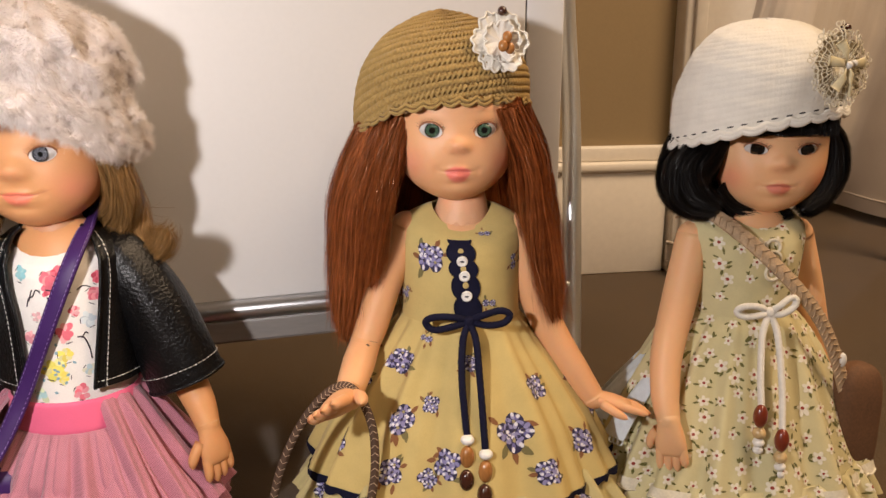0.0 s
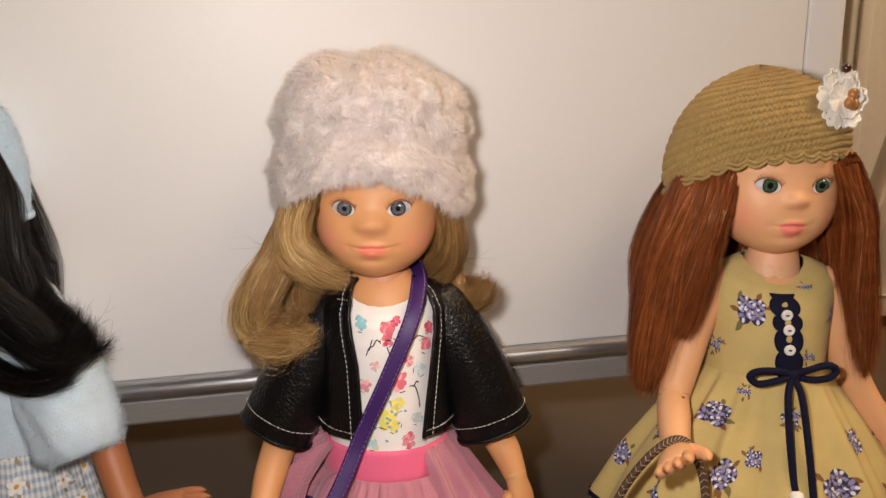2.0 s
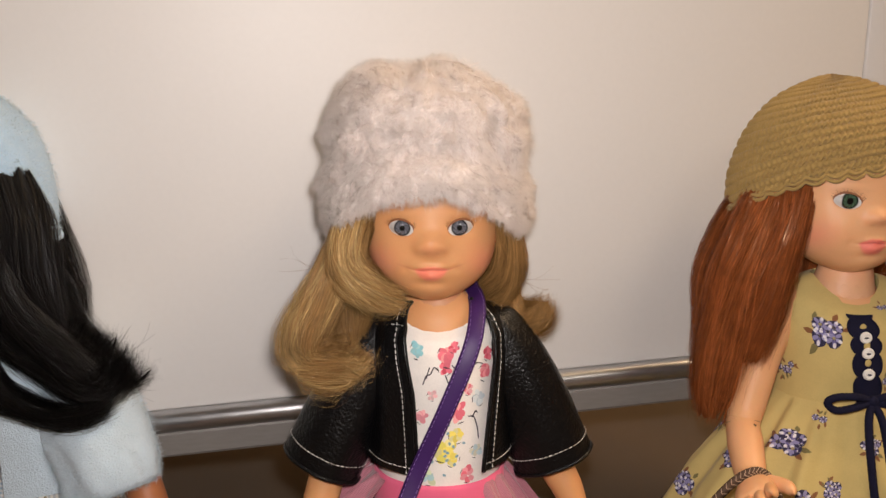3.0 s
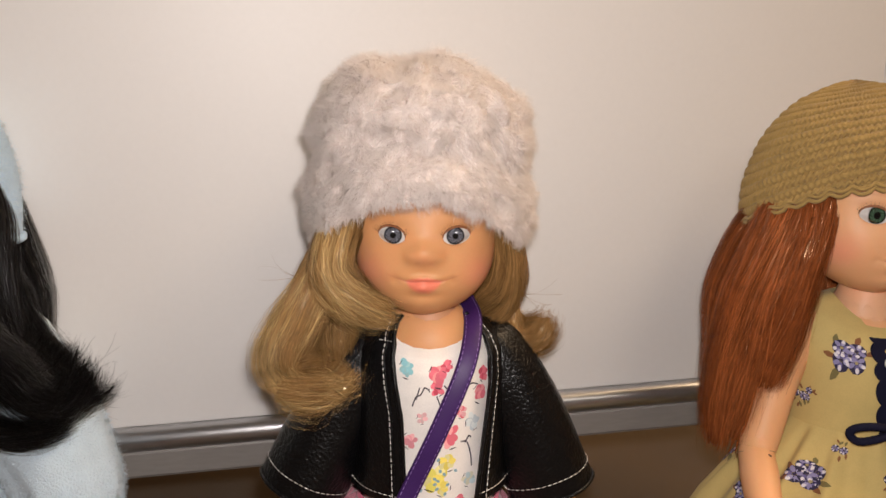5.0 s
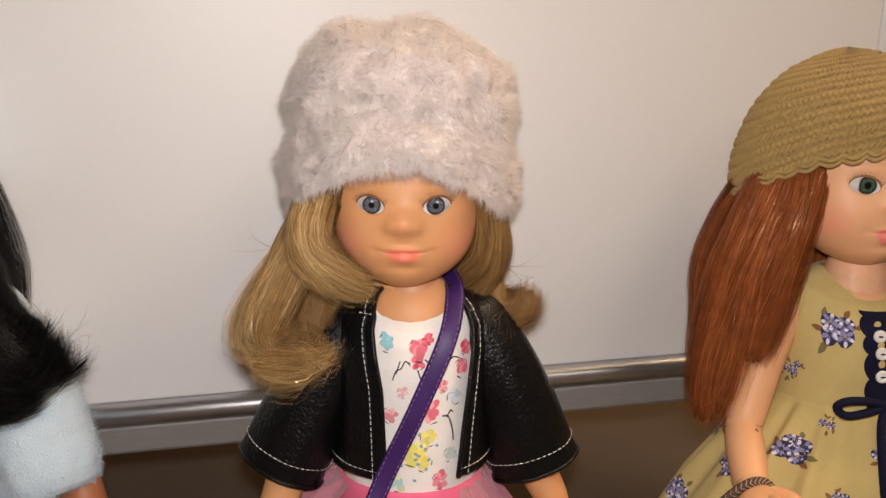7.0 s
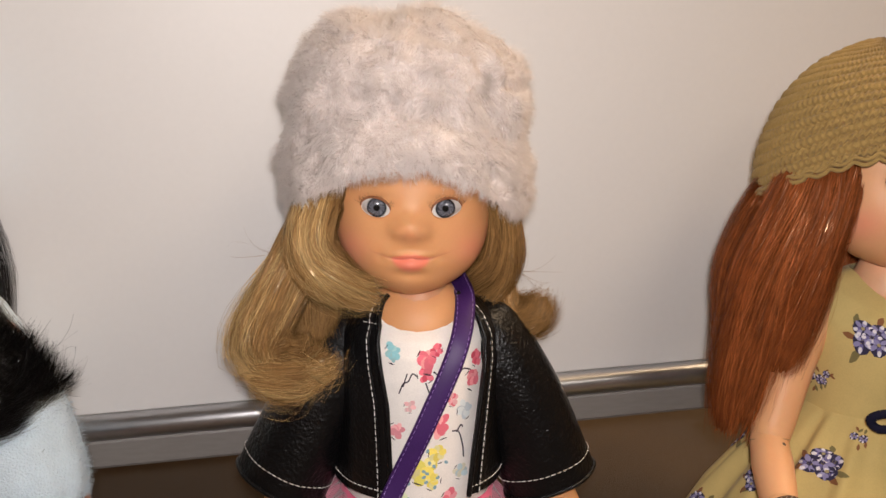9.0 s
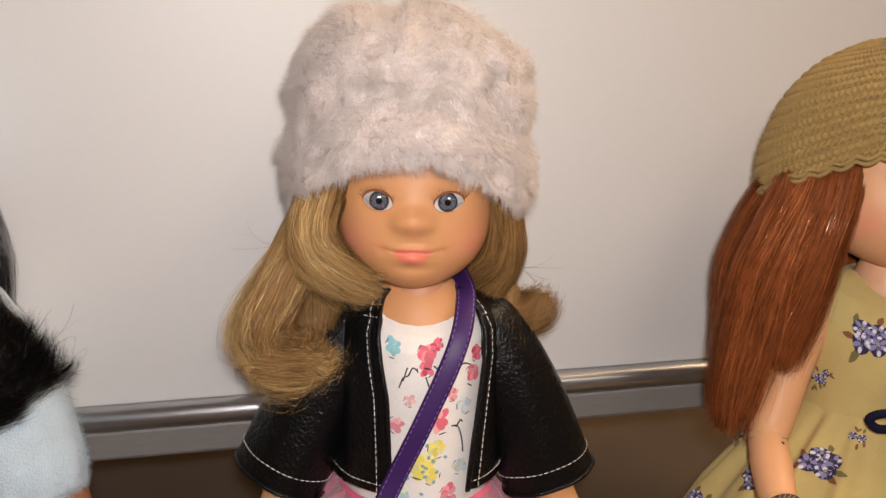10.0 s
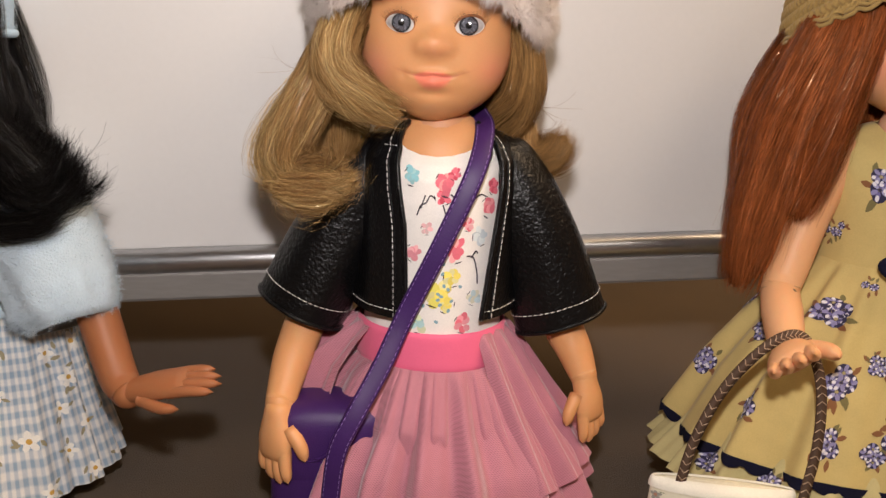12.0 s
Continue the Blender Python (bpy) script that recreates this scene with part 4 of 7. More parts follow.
lock(b, [(0.172, 0.486, 0.230), (0.184, 0.486, 0.216), (0.204, 0.486, 0.210), (0.224, 0.488, 0.212)], [0.008, 0.007, 0.006, 0.004], [0.008, 0.008, 0.006, 0.004], (0, -0.3, 1), 500, 4, T, 33, k=12, frizz=0.0008)
lock(b, [(0.228, 0.482, 0.278), (0.240, 0.486, 0.258), (0.242, 0.488, 0.238), (0.235, 0.484, 0.222), (0.226, 0.480, 0.215)], [0.006, 0.010, 0.012, 0.010, 0.005], [0.008, 0.012, 0.014, 0.010, 0.005], (1, 0.3, 0), 900, 4, T, 34, k=14, frizz=0.0008, end=0.03)
lock(b, [(0.201, 0.476, 0.292), (0.203, 0.4620, 0.281), (0.203, 0.4580, 0.271), (0.203, 0.4570, 0.2640)], [0.024, 0.025, 0.026, 0.025], [0.005, 0.003, 0.0018, 0.0012], (1, -0.10, 0.05), 700, 4, T, 35, k=12, frizz=0.0004, end=0.03)
lock(b, [(0.190, 0.518, 0.282), (0.188, 0.530, 0.250), (0.188, 0.528, 0.220)], [0.036, 0.042, 0.040], [0.014, 0.012, 0.008], (1, 0.3, 0), 600, 4, T, 36, k=12)
whole("doll", b, DOLL_MATS("hair_black"), (0.197, 0.494, 0), "vinyl doll with a chin-length black bob and dark eyes", "doll", "dolls in a row")

# the dark doll with long black hair
b = Build()
add_head(b, (-0.474, 0.3935, 0.262), -6, 0, SKIN_L, (0.32, 0.07, 0.05), (0.42, 0.12, 0.06), (0.10, 0.05, 0.02), 0.0020, ears=False)
limb(b, [(-0.472, 0.430, 0.238), (-0.466, 0.431, 0.222), (-0.456, 0.431, 0.200)], [0.0135, 0.0132, 0.018], SKIN_L, 12)
torso(b, -0.456, 0.432, SKIN_L)
limb(b, [(-0.422, 0.430, 0.188), (-0.404, 0.424, 0.150), (-0.386, 0.412, 0.116), (-0.372, 0.400, 0.090), (-0.364, 0.394, 0.0835)], [0.0110, 0.0110, 0.0100, 0.0092, 0.0080], SKIN_L)
hand(b, (-0.362, 0.393, 0.0850), (1, -0.18, 0.34), (-0.3, -0.45, 1), SKIN_L, side=1, curl=0.30, size=1.80, slim=0.56)
limb(b, [(-0.490, 0.430, 0.188), (-0.508, 0.424, 0.150), (-0.520, 0.412, 0.116), (-0.526, 0.404, 0.09)], [0.0110, 0.0110, 0.0100, 0.0075], SKIN_L)
legs(b, -0.456, 0.432, -6, SKIN_L)
T = (0.0030, 0.0025, 0.0025)
mane(b, [(-0.478, 0.428, 0.300), (-0.4600, 0.408, 0.268), (-0.4480, 0.402, 0.238), (-0.4360, 0.400, 0.213), (-0.4140, 0.399, 0.194), (-0.400, 0.398, 0.183), (-0.391, 0.398, 0.188), (-0.387, 0.399, 0.199)],
     [0.014, 0.020, 0.023, 0.021, 0.0165, 0.013, 0.010, 0.005], [0.010, 0.014, 0.016, 0.015, 0.013, 0.010, 0.007, 0.004], [(1, 0, 0.2), (1, 0, 0.35), (1, 0, 0.45), (0.8, 0, 0.7), (0.5, 0, 0.9), (0.1, 0, 1), (-0.6, 0, 1), (-1, 0, 0.3)], 5200, 4, T, 41, k=26, frizz=0.0036, twist=0.5, end=0.14, radius=0.00015, parts=13, girth=0.40, wander=0.0018, wave=0.0016)
lock(b, [(-0.468, 0.402, 0.232), (-0.461, 0.395, 0.200), (-0.449, 0.391, 0.178), (-0.433, 0.389, 0.169), (-0.416, 0.389, 0.1635), (-0.401, 0.390, 0.165), (-0.390, 0.392, 0.170)],
     [0.012, 0.010, 0.008, 0.0062, 0.0045, 0.003, 0.0012], [0.008, 0.007, 0.006, 0.005, 0.004, 0.003, 0.0012], [(1, 0, 0.2), (1, 0, 0.4), (0.8, 0, 0.7), (0.4, 0, 1), (0, 0, 1), (-0.2, 0, 1), (-0.4, 0, 1)], 900, 4, T, 42, k=22, frizz=0.0022, core=0.7, end=0.12)
lock(b, [(-0.472, 0.455, 0.282), (-0.470, 0.466, 0.245), (-0.462, 0.466, 0.205), (-0.462, 0.462, 0.165)], [0.026, 0.026, 0.028, 0.024], [0.014, 0.012, 0.010, 0.006], (1, 0, 0), 700, 4, T, 43, k=12)
lock(b, [(-0.500, 0.416, 0.285), (-0.510, 0.412, 0.245), (-0.500, 0.412, 0.205), (-0.498, 0.412, 0.165)], [0.010, 0.016, 0.018, 0.012], [0.010, 0.012, 0.012, 0.006], (1, 0, 0), 600, 4, T, 44, k=12)
lock(b, [(-0.470, 0.416, 0.310), (-0.4600, 0.398, 0.282), (-0.4560, 0.391, 0.252), (-0.453, 0.392, 0.222)], [0.016, 0.020, 0.020, 0.016], [0.006, 0.007, 0.007, 0.006], (1, -0.3, 0), 500, 4, T, 47, k=14, frizz=0.0014, radius=0.00014)
lock(b, [(-0.4571, 0.424, 0.3001), (-0.446, 0.409, 0.2807), (-0.4331, 0.398, 0.2585), (-0.4281, 0.394, 0.2352), (-0.4227, 0.394, 0.2122), (-0.4122, 0.397, 0.1909)], [0.013, 0.0165, 0.0180, 0.0185, 0.016, 0.010], [0.005, 0.006, 0.006, 0.006, 0.006, 0.005], [(1, 0.3, -0.7), (1, 0.3, -0.6), (1, 0.2, -0.3), (1, 0, 0), (1, 0, 0.3), (0.8, 0, 0.7)], 900, 4, T, 49, k=16, frizz=0.0010, radius=0.00014)
lock(b, [(-0.4232, 0.404, 0.2468), (-0.416, 0.402, 0.2287), (-0.4106, 0.402, 0.2099), (-0.4028, 0.402, 0.194)], [0.004, 0.0060, 0.0075, 0.006], [0.005, 0.006, 0.006, 0.005], [(1, 0, 0.2), (1, 0, 0.3), (1, 0, 0.4), (0.8, 0, 0.7)], 500, 4, T, 50, k=14, frizz=0.0016, radius=0.00013)
g = np.random.default_rng(91)
for i in range(16):
    u = i / 15
    r0 = np.array([-0.428 + 0.030 * u, 0.392 + 0.010 * g.random(), 0.210 - 0.026 * u])
    w = np.array([0.012 + 0.010 * g.random(), -0.002, -0.013 + 0.004 * g.random()])
    up = np.array([0.006 + 0.008 * g.random(), 0.0, 0.010 + 0.010 * g.random()])
    lock(b, [r0 - w * 0.9, r0, r0 + w * 0.6, r0 + w * 0.8 + up * 0.5, r0 + w * 0.75 + up], [0.003, 0.0042, 0.0040, 0.0028, 0.0008], [0.003, 0.0040, 0.0036, 0.0024, 0.0008], (1, 0, 0.6), 150, 4, T, 140 + i, k=14, frizz=0.0024, end=0.16, radius=0.00012, core=0.35)
flyaway(b, [(-0.417, 0.400, 0.222 + 0.003 * i) for i in range(8)] + [(-0.382, 0.400, 0.174 + 0.003 * i) for i in range(8)],
        [(0.014 + 0.004 * math.sin(i), 0, 0.010 - 0.002 * i) for i in range(8)] + [(0.013, 0, -0.006 + 0.003 * i) for i in range(8)], 4, T, 5)
whole("doll", b, DOLL_MATS("hair_black"), (-0.456, 0.432, 0), "dark brown vinyl doll with long black hair", "doll", "dolls in a row")

# ---- cloth tools ----


class Cloth:
    """A garment's surface round an upright axis. a: angle from the front, towards +x; v: 0 to 1 along rows of (z, half width, half depth)."""

    def __init__(self, cx, cy, rows, fold=0.0, waves=14, seed=0, fold_from=0.0, yaw=0.0, sag=0.0, dip=0.0):
        self.cx, self.cy, self.rows = cx, cy, np.array(rows, float)
        self.fold, self.waves, self.seed, self.fold_from, self.yaw, self.sag = fold, waves, seed, fold_from, yaw, sag
        self.dip = dip

    def at(self, a, v):
        a, v = np.broadcast_arrays(np.asarray(a, float), np.asarray(v, float))
        k = np.linspace(0, 1, len(self.rows))
        z, wx, wy = (np.interp(v, k, self.rows[:, i]) for i in range(3))
        if self.dip:
            z = z - self.dip * np.clip((z - self.rows[-1, 0] + 3 * self.dip) / (3 * self.dip), 0, 1) * np.clip(np.cos(a), 0, 1) ** 1.5
        grow = np.clip((v - self.fold_from) / (1 - self.fold_from + 1e-9), 0, 1)
        n = self.waves
        w = np.sin(n * a + 1.7 * np.sin(2 * a + self.seed) + 0.5 * np.sin(5 * a - self.seed)) + 0.45 * np.sin(1.9 * n * a + 2.3 * np.sin(3 * a + self.seed) + 1.2 * v)
        f = 1 + self.fold * w * (0.35 + 0.65 * grow) * np.minimum(1, 8 * v + 0.2)
        x, y = wx * f * np.sin(a), -wy * f * np.cos(a)
        c, s = math.cos(radians(self.yaw)), math.sin(radians(self.yaw))
        return np.stack([self.cx + c * x - s * y, self.cy + s * x + c * y, z + self.sag * w * grow], -1)

    def normal(self, a, v):
        e = 1e-3
        du = self.at(a + e, v) - self.at(a - e, v)
        dv = self.at(a, np.minimum(v + e, 1)) - self.at(a, np.maximum(v - e, 0))
        n = np.cross(du, dv)
        n /= np.linalg.norm(n, axis=-1)[..., None] + 1e-12
        out = self.at(a, v) - np.array([self.cx, self.cy, 0])
        out[..., 2] = 0
        return n * np.sign(np.sum(n * out, -1))[..., None]

    def v_of(self, z):
        r = self.rows[:, 0]
        k = np.linspace(0, 1, len(r))
        return float(np.interp(z, r, k) if r[-1] > r[0] else np.interp(-z, -r, k))

    def sheet(self, b, a0, a1, nu, v0, v1, nv, thick=0.0009, lift=0.0, mat=0, col=(1, 1, 1), wrap=False):
        """A double-walled piece; a0, a1 may change along v."""
        v = np.linspace(v0, v1, nv)
        s = np.linspace(0, 1, nu, endpoint=not wrap)
        A0, A1 = np.broadcast_to(a0, (nv,)), np.broadcast_to(a1, (nv,))
        A = A0[None] + (A1 - A0)[None] * s[:, None]
        V = np.broadcast_to(v[None], A.shape)
        p, n = self.at(A, V), self.normal(A, V)
        o, i = p + n * lift, p + n * (lift - thick)
        b.grid(o, mat, wrap_u=wrap, col=col(A, V) if callable(col) else col)
        b.grid(i[::-1], mat, wrap_u=wrap, col=(col(A, V)[::-1]) if callable(col) else col)
        for e in ((0, nv - 1) if not wrap else (0, nv - 1)):
            b.grid(np.stack([o[:, e], i[:, e]], 1), mat, wrap_u=wrap, col=(np.stack([col(A, V)[:, e]] * 2, 1)) if callable(col) else col)
        if not wrap:
            for e in (0, nu - 1):
                b.grid(np.stack([o[e], i[e]], 1), mat, col=(np.stack([col(A, V)[e]] * 2, 1)) if callable(col) else col)

    def spot(self, a, v, dx, dy, lift):
        """The place dx along and dy up from (a, v), that far above the cloth."""
        e = 1e-3
        ka = np.linalg.norm(self.at(a + e, v) - self.at(a - e, v)) / (2 * e)
        kv = np.linalg.norm(self.at(a, min(v + e, 1)) - self.at(a, max(v - e, 0))) / (min(v + e, 1) - max(v - e, 0))
        up = 1 if self.rows[-1, 0] > self.rows[0, 0] else -1
        A, V = a + dx / ka, np.clip(v + up * dy / kv, 0, 1)
        return self.at(A, V) + self.normal(A, V) * lift


def blob(b, cloth, a, v, cx, cy, rx, ry, turn, lift, col, mat=0, n=9, tip=0.0):
    """A printed spot: an ellipse, or a leaf where tip is above 0, that lies on the cloth."""
    t = np.arange(n) * 2 * np.pi / n
    r = np.array([[0.0], [0.55], [1.0]])
    ex = rx * np.cos(t) * r
    ey = ry * np.sin(t) * r * (1 - tip * np.abs(np.cos(t)) ** 2)
    c, s = math.cos(turn), math.sin(turn)
    p = cloth.spot(a, v, cx + c * ex - s * ey, cy + s * ex + c * ey, lift)
    b.grid(p, mat, wrap_v=True, col=col)


def violet_bunch(b, cloth, a, v, r, seed):
    """A printed bunch of violet flowers, dark between the petals and white at their tips, with rusty leaves."""
    g = np.random.default_rng(seed)
    h = 0.00025
    for i in range(5):
        t = g.uniform(0, 6.28)
        d = r * g.uniform(0.80, 1.08)
        blob(b, cloth, a, v, d * math.cos(t), d * math.sin(t), r * 0.32, r * 0.15, t + g.normal(0, 0.4), h, (0.22, 0.09, 0.03) if i % 3 else (0.17, 0.14, 0.05), tip=0.6)
    small = r < 0.0065
    n = 2 if small else 4
    heads = [(0.44 * math.cos(q), 0.44 * math.sin(q)) for q in g.uniform(0, 6.28) + np.arange(n) * 6.283 / n + g.normal(0, 0.15, n)] + ([] if small else [(0.05, 0.0)])
    k = 0
    for hx, hy in heads:
        q0 = g.uniform(0, 6.28)
        blob(b, cloth, a, v, r * hx, r * hy, r * 0.46, r * 0.42, q0, h + 0.00004 + 0.00003 * k / 6, (0.022, 0.018, 0.055), n=11)
        for i in range(6):
            q = q0 + i * 1.047 + g.normal(0, 0.12)
            k += 1
            up = h + 0.00010 + 0.000004 * k
            tone = np.array(((0.24, 0.22, 0.40), (0.14, 0.12, 0.28), (0.32, 0.30, 0.48))[k % 3])
            blob(b, cloth, a, v, r * (hx + 0.26 * math.cos(q)), r * (hy + 0.26 * math.sin(q)), r * 0.175, r * 0.105, q, up, tone)
            if i % 3 != 2:
                blob(b, cloth, a, v, r * (hx + 0.33 * math.cos(q)), r * (hy + 0.33 * math.sin(q)), r * 0.105, r * 0.085, q, up + 0.00002, (0.70, 0.67, 0.70), n=7)
        blob(b, cloth, a, v, r * hx, r * hy, r * 0.085, r * 0.08, q0, h + 0.0003, (0.50, 0.42, 0.12), n=9)
        blob(b, cloth, a, v, r * hx, r * hy, r * 0.08, r * 0.08, 0, h + 0.00032, (0.03, 0.02, 0.06) if k % 4 else (0.34, 0.28, 0.14), n=7)


def daisy(b, cloth, a, v, r, g, petals, heart, leaf):
    for i in range(3):
        q = g.uniform(0, 6.28)
        blob(b, cloth, a, v, 1.25 * r * math.cos(q), 1.25 * r * math.sin(q), r * 0.50, r * 0.22, q + g.normal(0, 0.7), 0.0002, leaf, tip=0.5, n=7)
    q0 = g.uniform(0, 6.28)
    for i in range(5):
        q = q0 + i * 1.2566
        blob(b, cloth, a, v, 0.58 * r * math.cos(q), 0.58 * r * math.sin(q), r * 0.46, r * 0.33, q, 0.00026 + 0.00001 * i, petals, n=7)
    blob(b, cloth, a, v, 0, 0, r * 0.30, r * 0.27, 0, 0.00036, heart, n=7)


def stitches(b, pts, mat=0, dash=0.0021, gap=0.0009, r=0.00024):
    """A row of short thread stitches along a line of points."""
    p = np.asarray(pts, float)
    d = np.concatenate([[0], np.cumsum(np.linalg.norm(np.diff(p, axis=0), axis=1))])
    at = lambda s: np.array([np.interp(s, d, p[:, i]) for i in range(3)])
    s = 0.0005
    while s + dash < d[-1]:
        q = np.array([at(s), at(s + dash / 2), at(s + dash)])
        b.tube(q, [r * 0.7, r, r * 0.7], 5, mat)
        s += dash + gap


def cord(b, pts, r, n=40, mat=0, braid=0.0, col=(1, 1, 1)):
    p = spline(pts, n)
    rr = r * (1 + braid * np.sin(np.arange(n) * 2.1))
    b.tube(p, rr, 9, mat, col=col)


def ring_seq(b, centre, axis, R, r, n=24):
    axis = np.array(axis, float) / np.linalg.norm(axis)
    a = np.cross(axis, (0.2, 0.3, 0.9))
    a /= np.linalg.norm(a)
    c = np.cross(axis, a)
    t = np.arange(n) * 2 * np.pi / n
    b.tube(np.array(centre) + R * (np.cos(t)[:, None] * a + np.sin(t)[:, None] * c), r, 7, closed=True)


def knit_hat(cx, cy, wx, wy, rim, top, rows, stitch, relief, seed, b, power=0.75, nu=420, nv=190, slant=0.0, flare=0.05, form=None, weave=0.5, groove=0.0):
    """A crocheted cap: rim(a) gives the edge's height; ridged rows of stitches, or, with a groove width, flat rows between narrow wavy furrows."""
    a = np.linspace(-np.pi, np.pi, nu, endpoint=False)
    s = np.linspace(0, 1, nv)
    A, S = np.meshgrid(a, s, indexing="ij")
    z0 = rim(A)
    f = np.sin(S * np.pi / 2) ** 1.05
    Z = z0 + (top - z0) * f
    k = np.cos(S * np.pi / 2) ** power if form is None else np.clip(1 - f ** form[0], 0, 1) ** (1 / form[1])
    k = k * (1 + flare * np.clip(0.25 - S, 0, 1) * 4)
    ph = S * rows + slant * np.sin(A)
    ridge = np.abs(np.sin(np.pi * ph)) ** 0.7
    kr = np.maximum(np.cos(np.clip(np.floor(ph) / rows, 0, 1) * np.pi / 2) ** power, 0.2)
    st = np.sin(A * np.round(stitch * kr) + np.pi * np.floor(ph) + 1.6 * np.sin(np.pi * ph))
    d = relief * (ridge - 0.5) + weave * relief * st * ridge + 0.0010 * wobble(A * 3, S * 7, seed)
    if groove:
        turn = A * stitch
        ph = ph + 0.13 * np.sin(turn) + 0.05 * wobble(A * 9, S * 12, seed + 3)
        far = np.abs(ph - np.round(ph))
        pit = 0.5 + 0.5 * np.sin(turn + np.pi * np.round(ph))
        d = -relief * np.exp(-(far / groove) ** 2) * (0.45 + 0.75 * pit) + weave * relief * np.sin(turn * 1.0 + 2.2 * np.sin(np.pi * ph)) + 0.0006 * wobble(A * 3, S * 7, seed)
    X = cx + (wx * k + d * np.minimum(1, k * 3)) * np.sin(A)
    Y = cy - (wy * k + d * np.minimum(1, k * 3)) * np.cos(A)
    p = np.stack([X, Y, Z + d * (1 - k)], -1)
    b.grid(p, 0, wrap_u=True)
    q = p.copy()
    q[..., :2] = np.array([cx, cy]) + (p[..., :2] - np.array([cx, cy])) * 0.955
    b.grid(q[::-1, ::6][:, :], 0, wrap_u=True)
    return p


def scallop_edge(b, p, r, lobes, depth, out=0.0006, centre=(0, 0)):
    """A crocheted scalloped border along the hat's edge p (points round it)."""
    n = len(p)
    k = np.arange(n) / n * lobes
    q = np.repeat(p, 1, axis=0).copy()
    rad = q[:, :2] - np.array(centre)
    rad /= np.linalg.norm(rad, axis=1)[:, None]
    q[:, :2] += rad * (out + 0.0006 * np.abs(np.sin(np.pi * k)))[:, None]
    q[:, 2] -= depth * np.abs(np.sin(np.pi * k))
    b.tube(q, r, 8, closed=True)
    q2 = q.copy()
    q2[:, 2] += depth * 0.9
    b.tube(q2, r * 0.9, 8, closed=True)


def frill(b, centre, normal, R, petals, seed, thick=0.0010, cup=0.25, mat=0, wave=0.16, pleat=0.02):
    """A crocheted or lace flower: ruffled petals round a middle."""
    nrm = np.array(normal, float) / np.linalg.norm(normal)
    a = np.cross((0, 0, 1), nrm)
    a /= np.linalg.norm(a)
    c = np.cross(nrm, a)
    g = np.random.default_rng(seed)
    t = np.arange(120) * 2 * np.pi / 120
    rr = np.linspace(0.05, 1, 14)
    T, S = np.meshgrid(t, rr, indexing="ij")
    lob = 0.80 + 0.20 * np.abs(np.cos(T * petals / 2)) ** 0.6 + 0.05 * np.sin(T * petals * 3 + seed)
    h = R * (cup * S ** 2 + wave * S * np.sin(T * petals + 1) + pleat * np.sin(T * petals * 3) * S)
    p = np.array(centre) + R * (S * lob)[..., None] * (np.cos(T)[..., None] * a + np.sin(T)[..., None] * c) + h[..., None] * nrm
    b.grid(p, mat, wrap_u=True)
    b.grid((p - nrm * thick)[::-1], mat, wrap_u=True)
    b.grid(np.stack([p[:, -1], p[:, -1] - nrm * thick], 1), mat, wrap_u=True)
    b.tube(p[:, -1], thick * 0.7, 6, mat, closed=True)
    return a, c, nrm

# ---- clothes of the fair doll ----
TORSO = [(0.098, 0.0360, 0.0325), (0.115, 0.0350, 0.0320), (0.135, 0.0338, 0.0312), (0.160, 0.0332, 0.0308), (0.182, 0.0335, 0.0308), (0.198, 0.0325, 0.0290), (0.208, 0.0285, 0.0255), (0.214, 0.0215, 0.0205), (0.2155, 0.0165, 0.0165)]
blouse = Cloth(-0.222, 0.437, TORSO, fold=0.008, waves=7, seed=2, dip=0.0125)
ob = thing("blouse", (-0.222, 0.437, 0.10), "white cotton doll blouse with a pink blossom print", "blouse")
b = Build()
blouse.sheet(b, -np.pi, np.pi, 120, 0, 1, 60, wrap=True, col=(0.80, 0.75, 0.70))
body = part("body", b, M["print"], ob)
b = Build()
p = blouse.at(np.arange(60) * 2 * np.pi / 60, 1.0)
b.tube(p, 0.0009, 8, closed=True, col=(0.80, 0.72, 0.62))
part("neckline", b, M["print"], ob, "cream piped neckline")
g = np.random.default_rng(11)
PINK, DEEP, INK = (0.72, 0.15, 0.20), (0.60, 0.07, 0.11), (0.03, 0.02, 0.03)


def blossom(aa, zz, r, cols, turn=0.0):
    b = Build()
    a, v = radians(aa), blouse.v_of(zz)
    for i in range(7):
        q = turn + i * 0.9 + g.normal(0, 0.2)
        d = r * g.uniform(0.2, 0.62)
        blob(b, blouse, a, v, d * math.cos(q), d * math.sin(q) * 1.25, r * g.uniform(0.34, 0.5), r * g.uniform(0.28, 0.4), q, 0.0002 + 0.00002 * i, np.array(cols[i % len(cols)]) * g.uniform(0.85, 1.15), n=11)
    for i in range(2):
        q = turn + 2.2 + i * 1.9
        blob(b, blouse, a, v, r * 0.82 * math.cos(q), r * 0.95 * math.sin(q), r * 0.34, r * 0.055, q + 1.5, 0.00042, INK, n=7, tip=0.5)
    part("printed_blossom", b, M["print"], body)


def twig(pts, w=0.00035):
    b = Build()
    q = np.array([blouse.at(radians(x), blouse.v_of(z)) + blouse.normal(np.array(radians(x)), np.array(blouse.v_of(z))) * 0.0005 for x, z in pts])
    b.tube(spline(q, 24), w, 5, col=INK)
    part("printed_twig", b, M["print"], body)


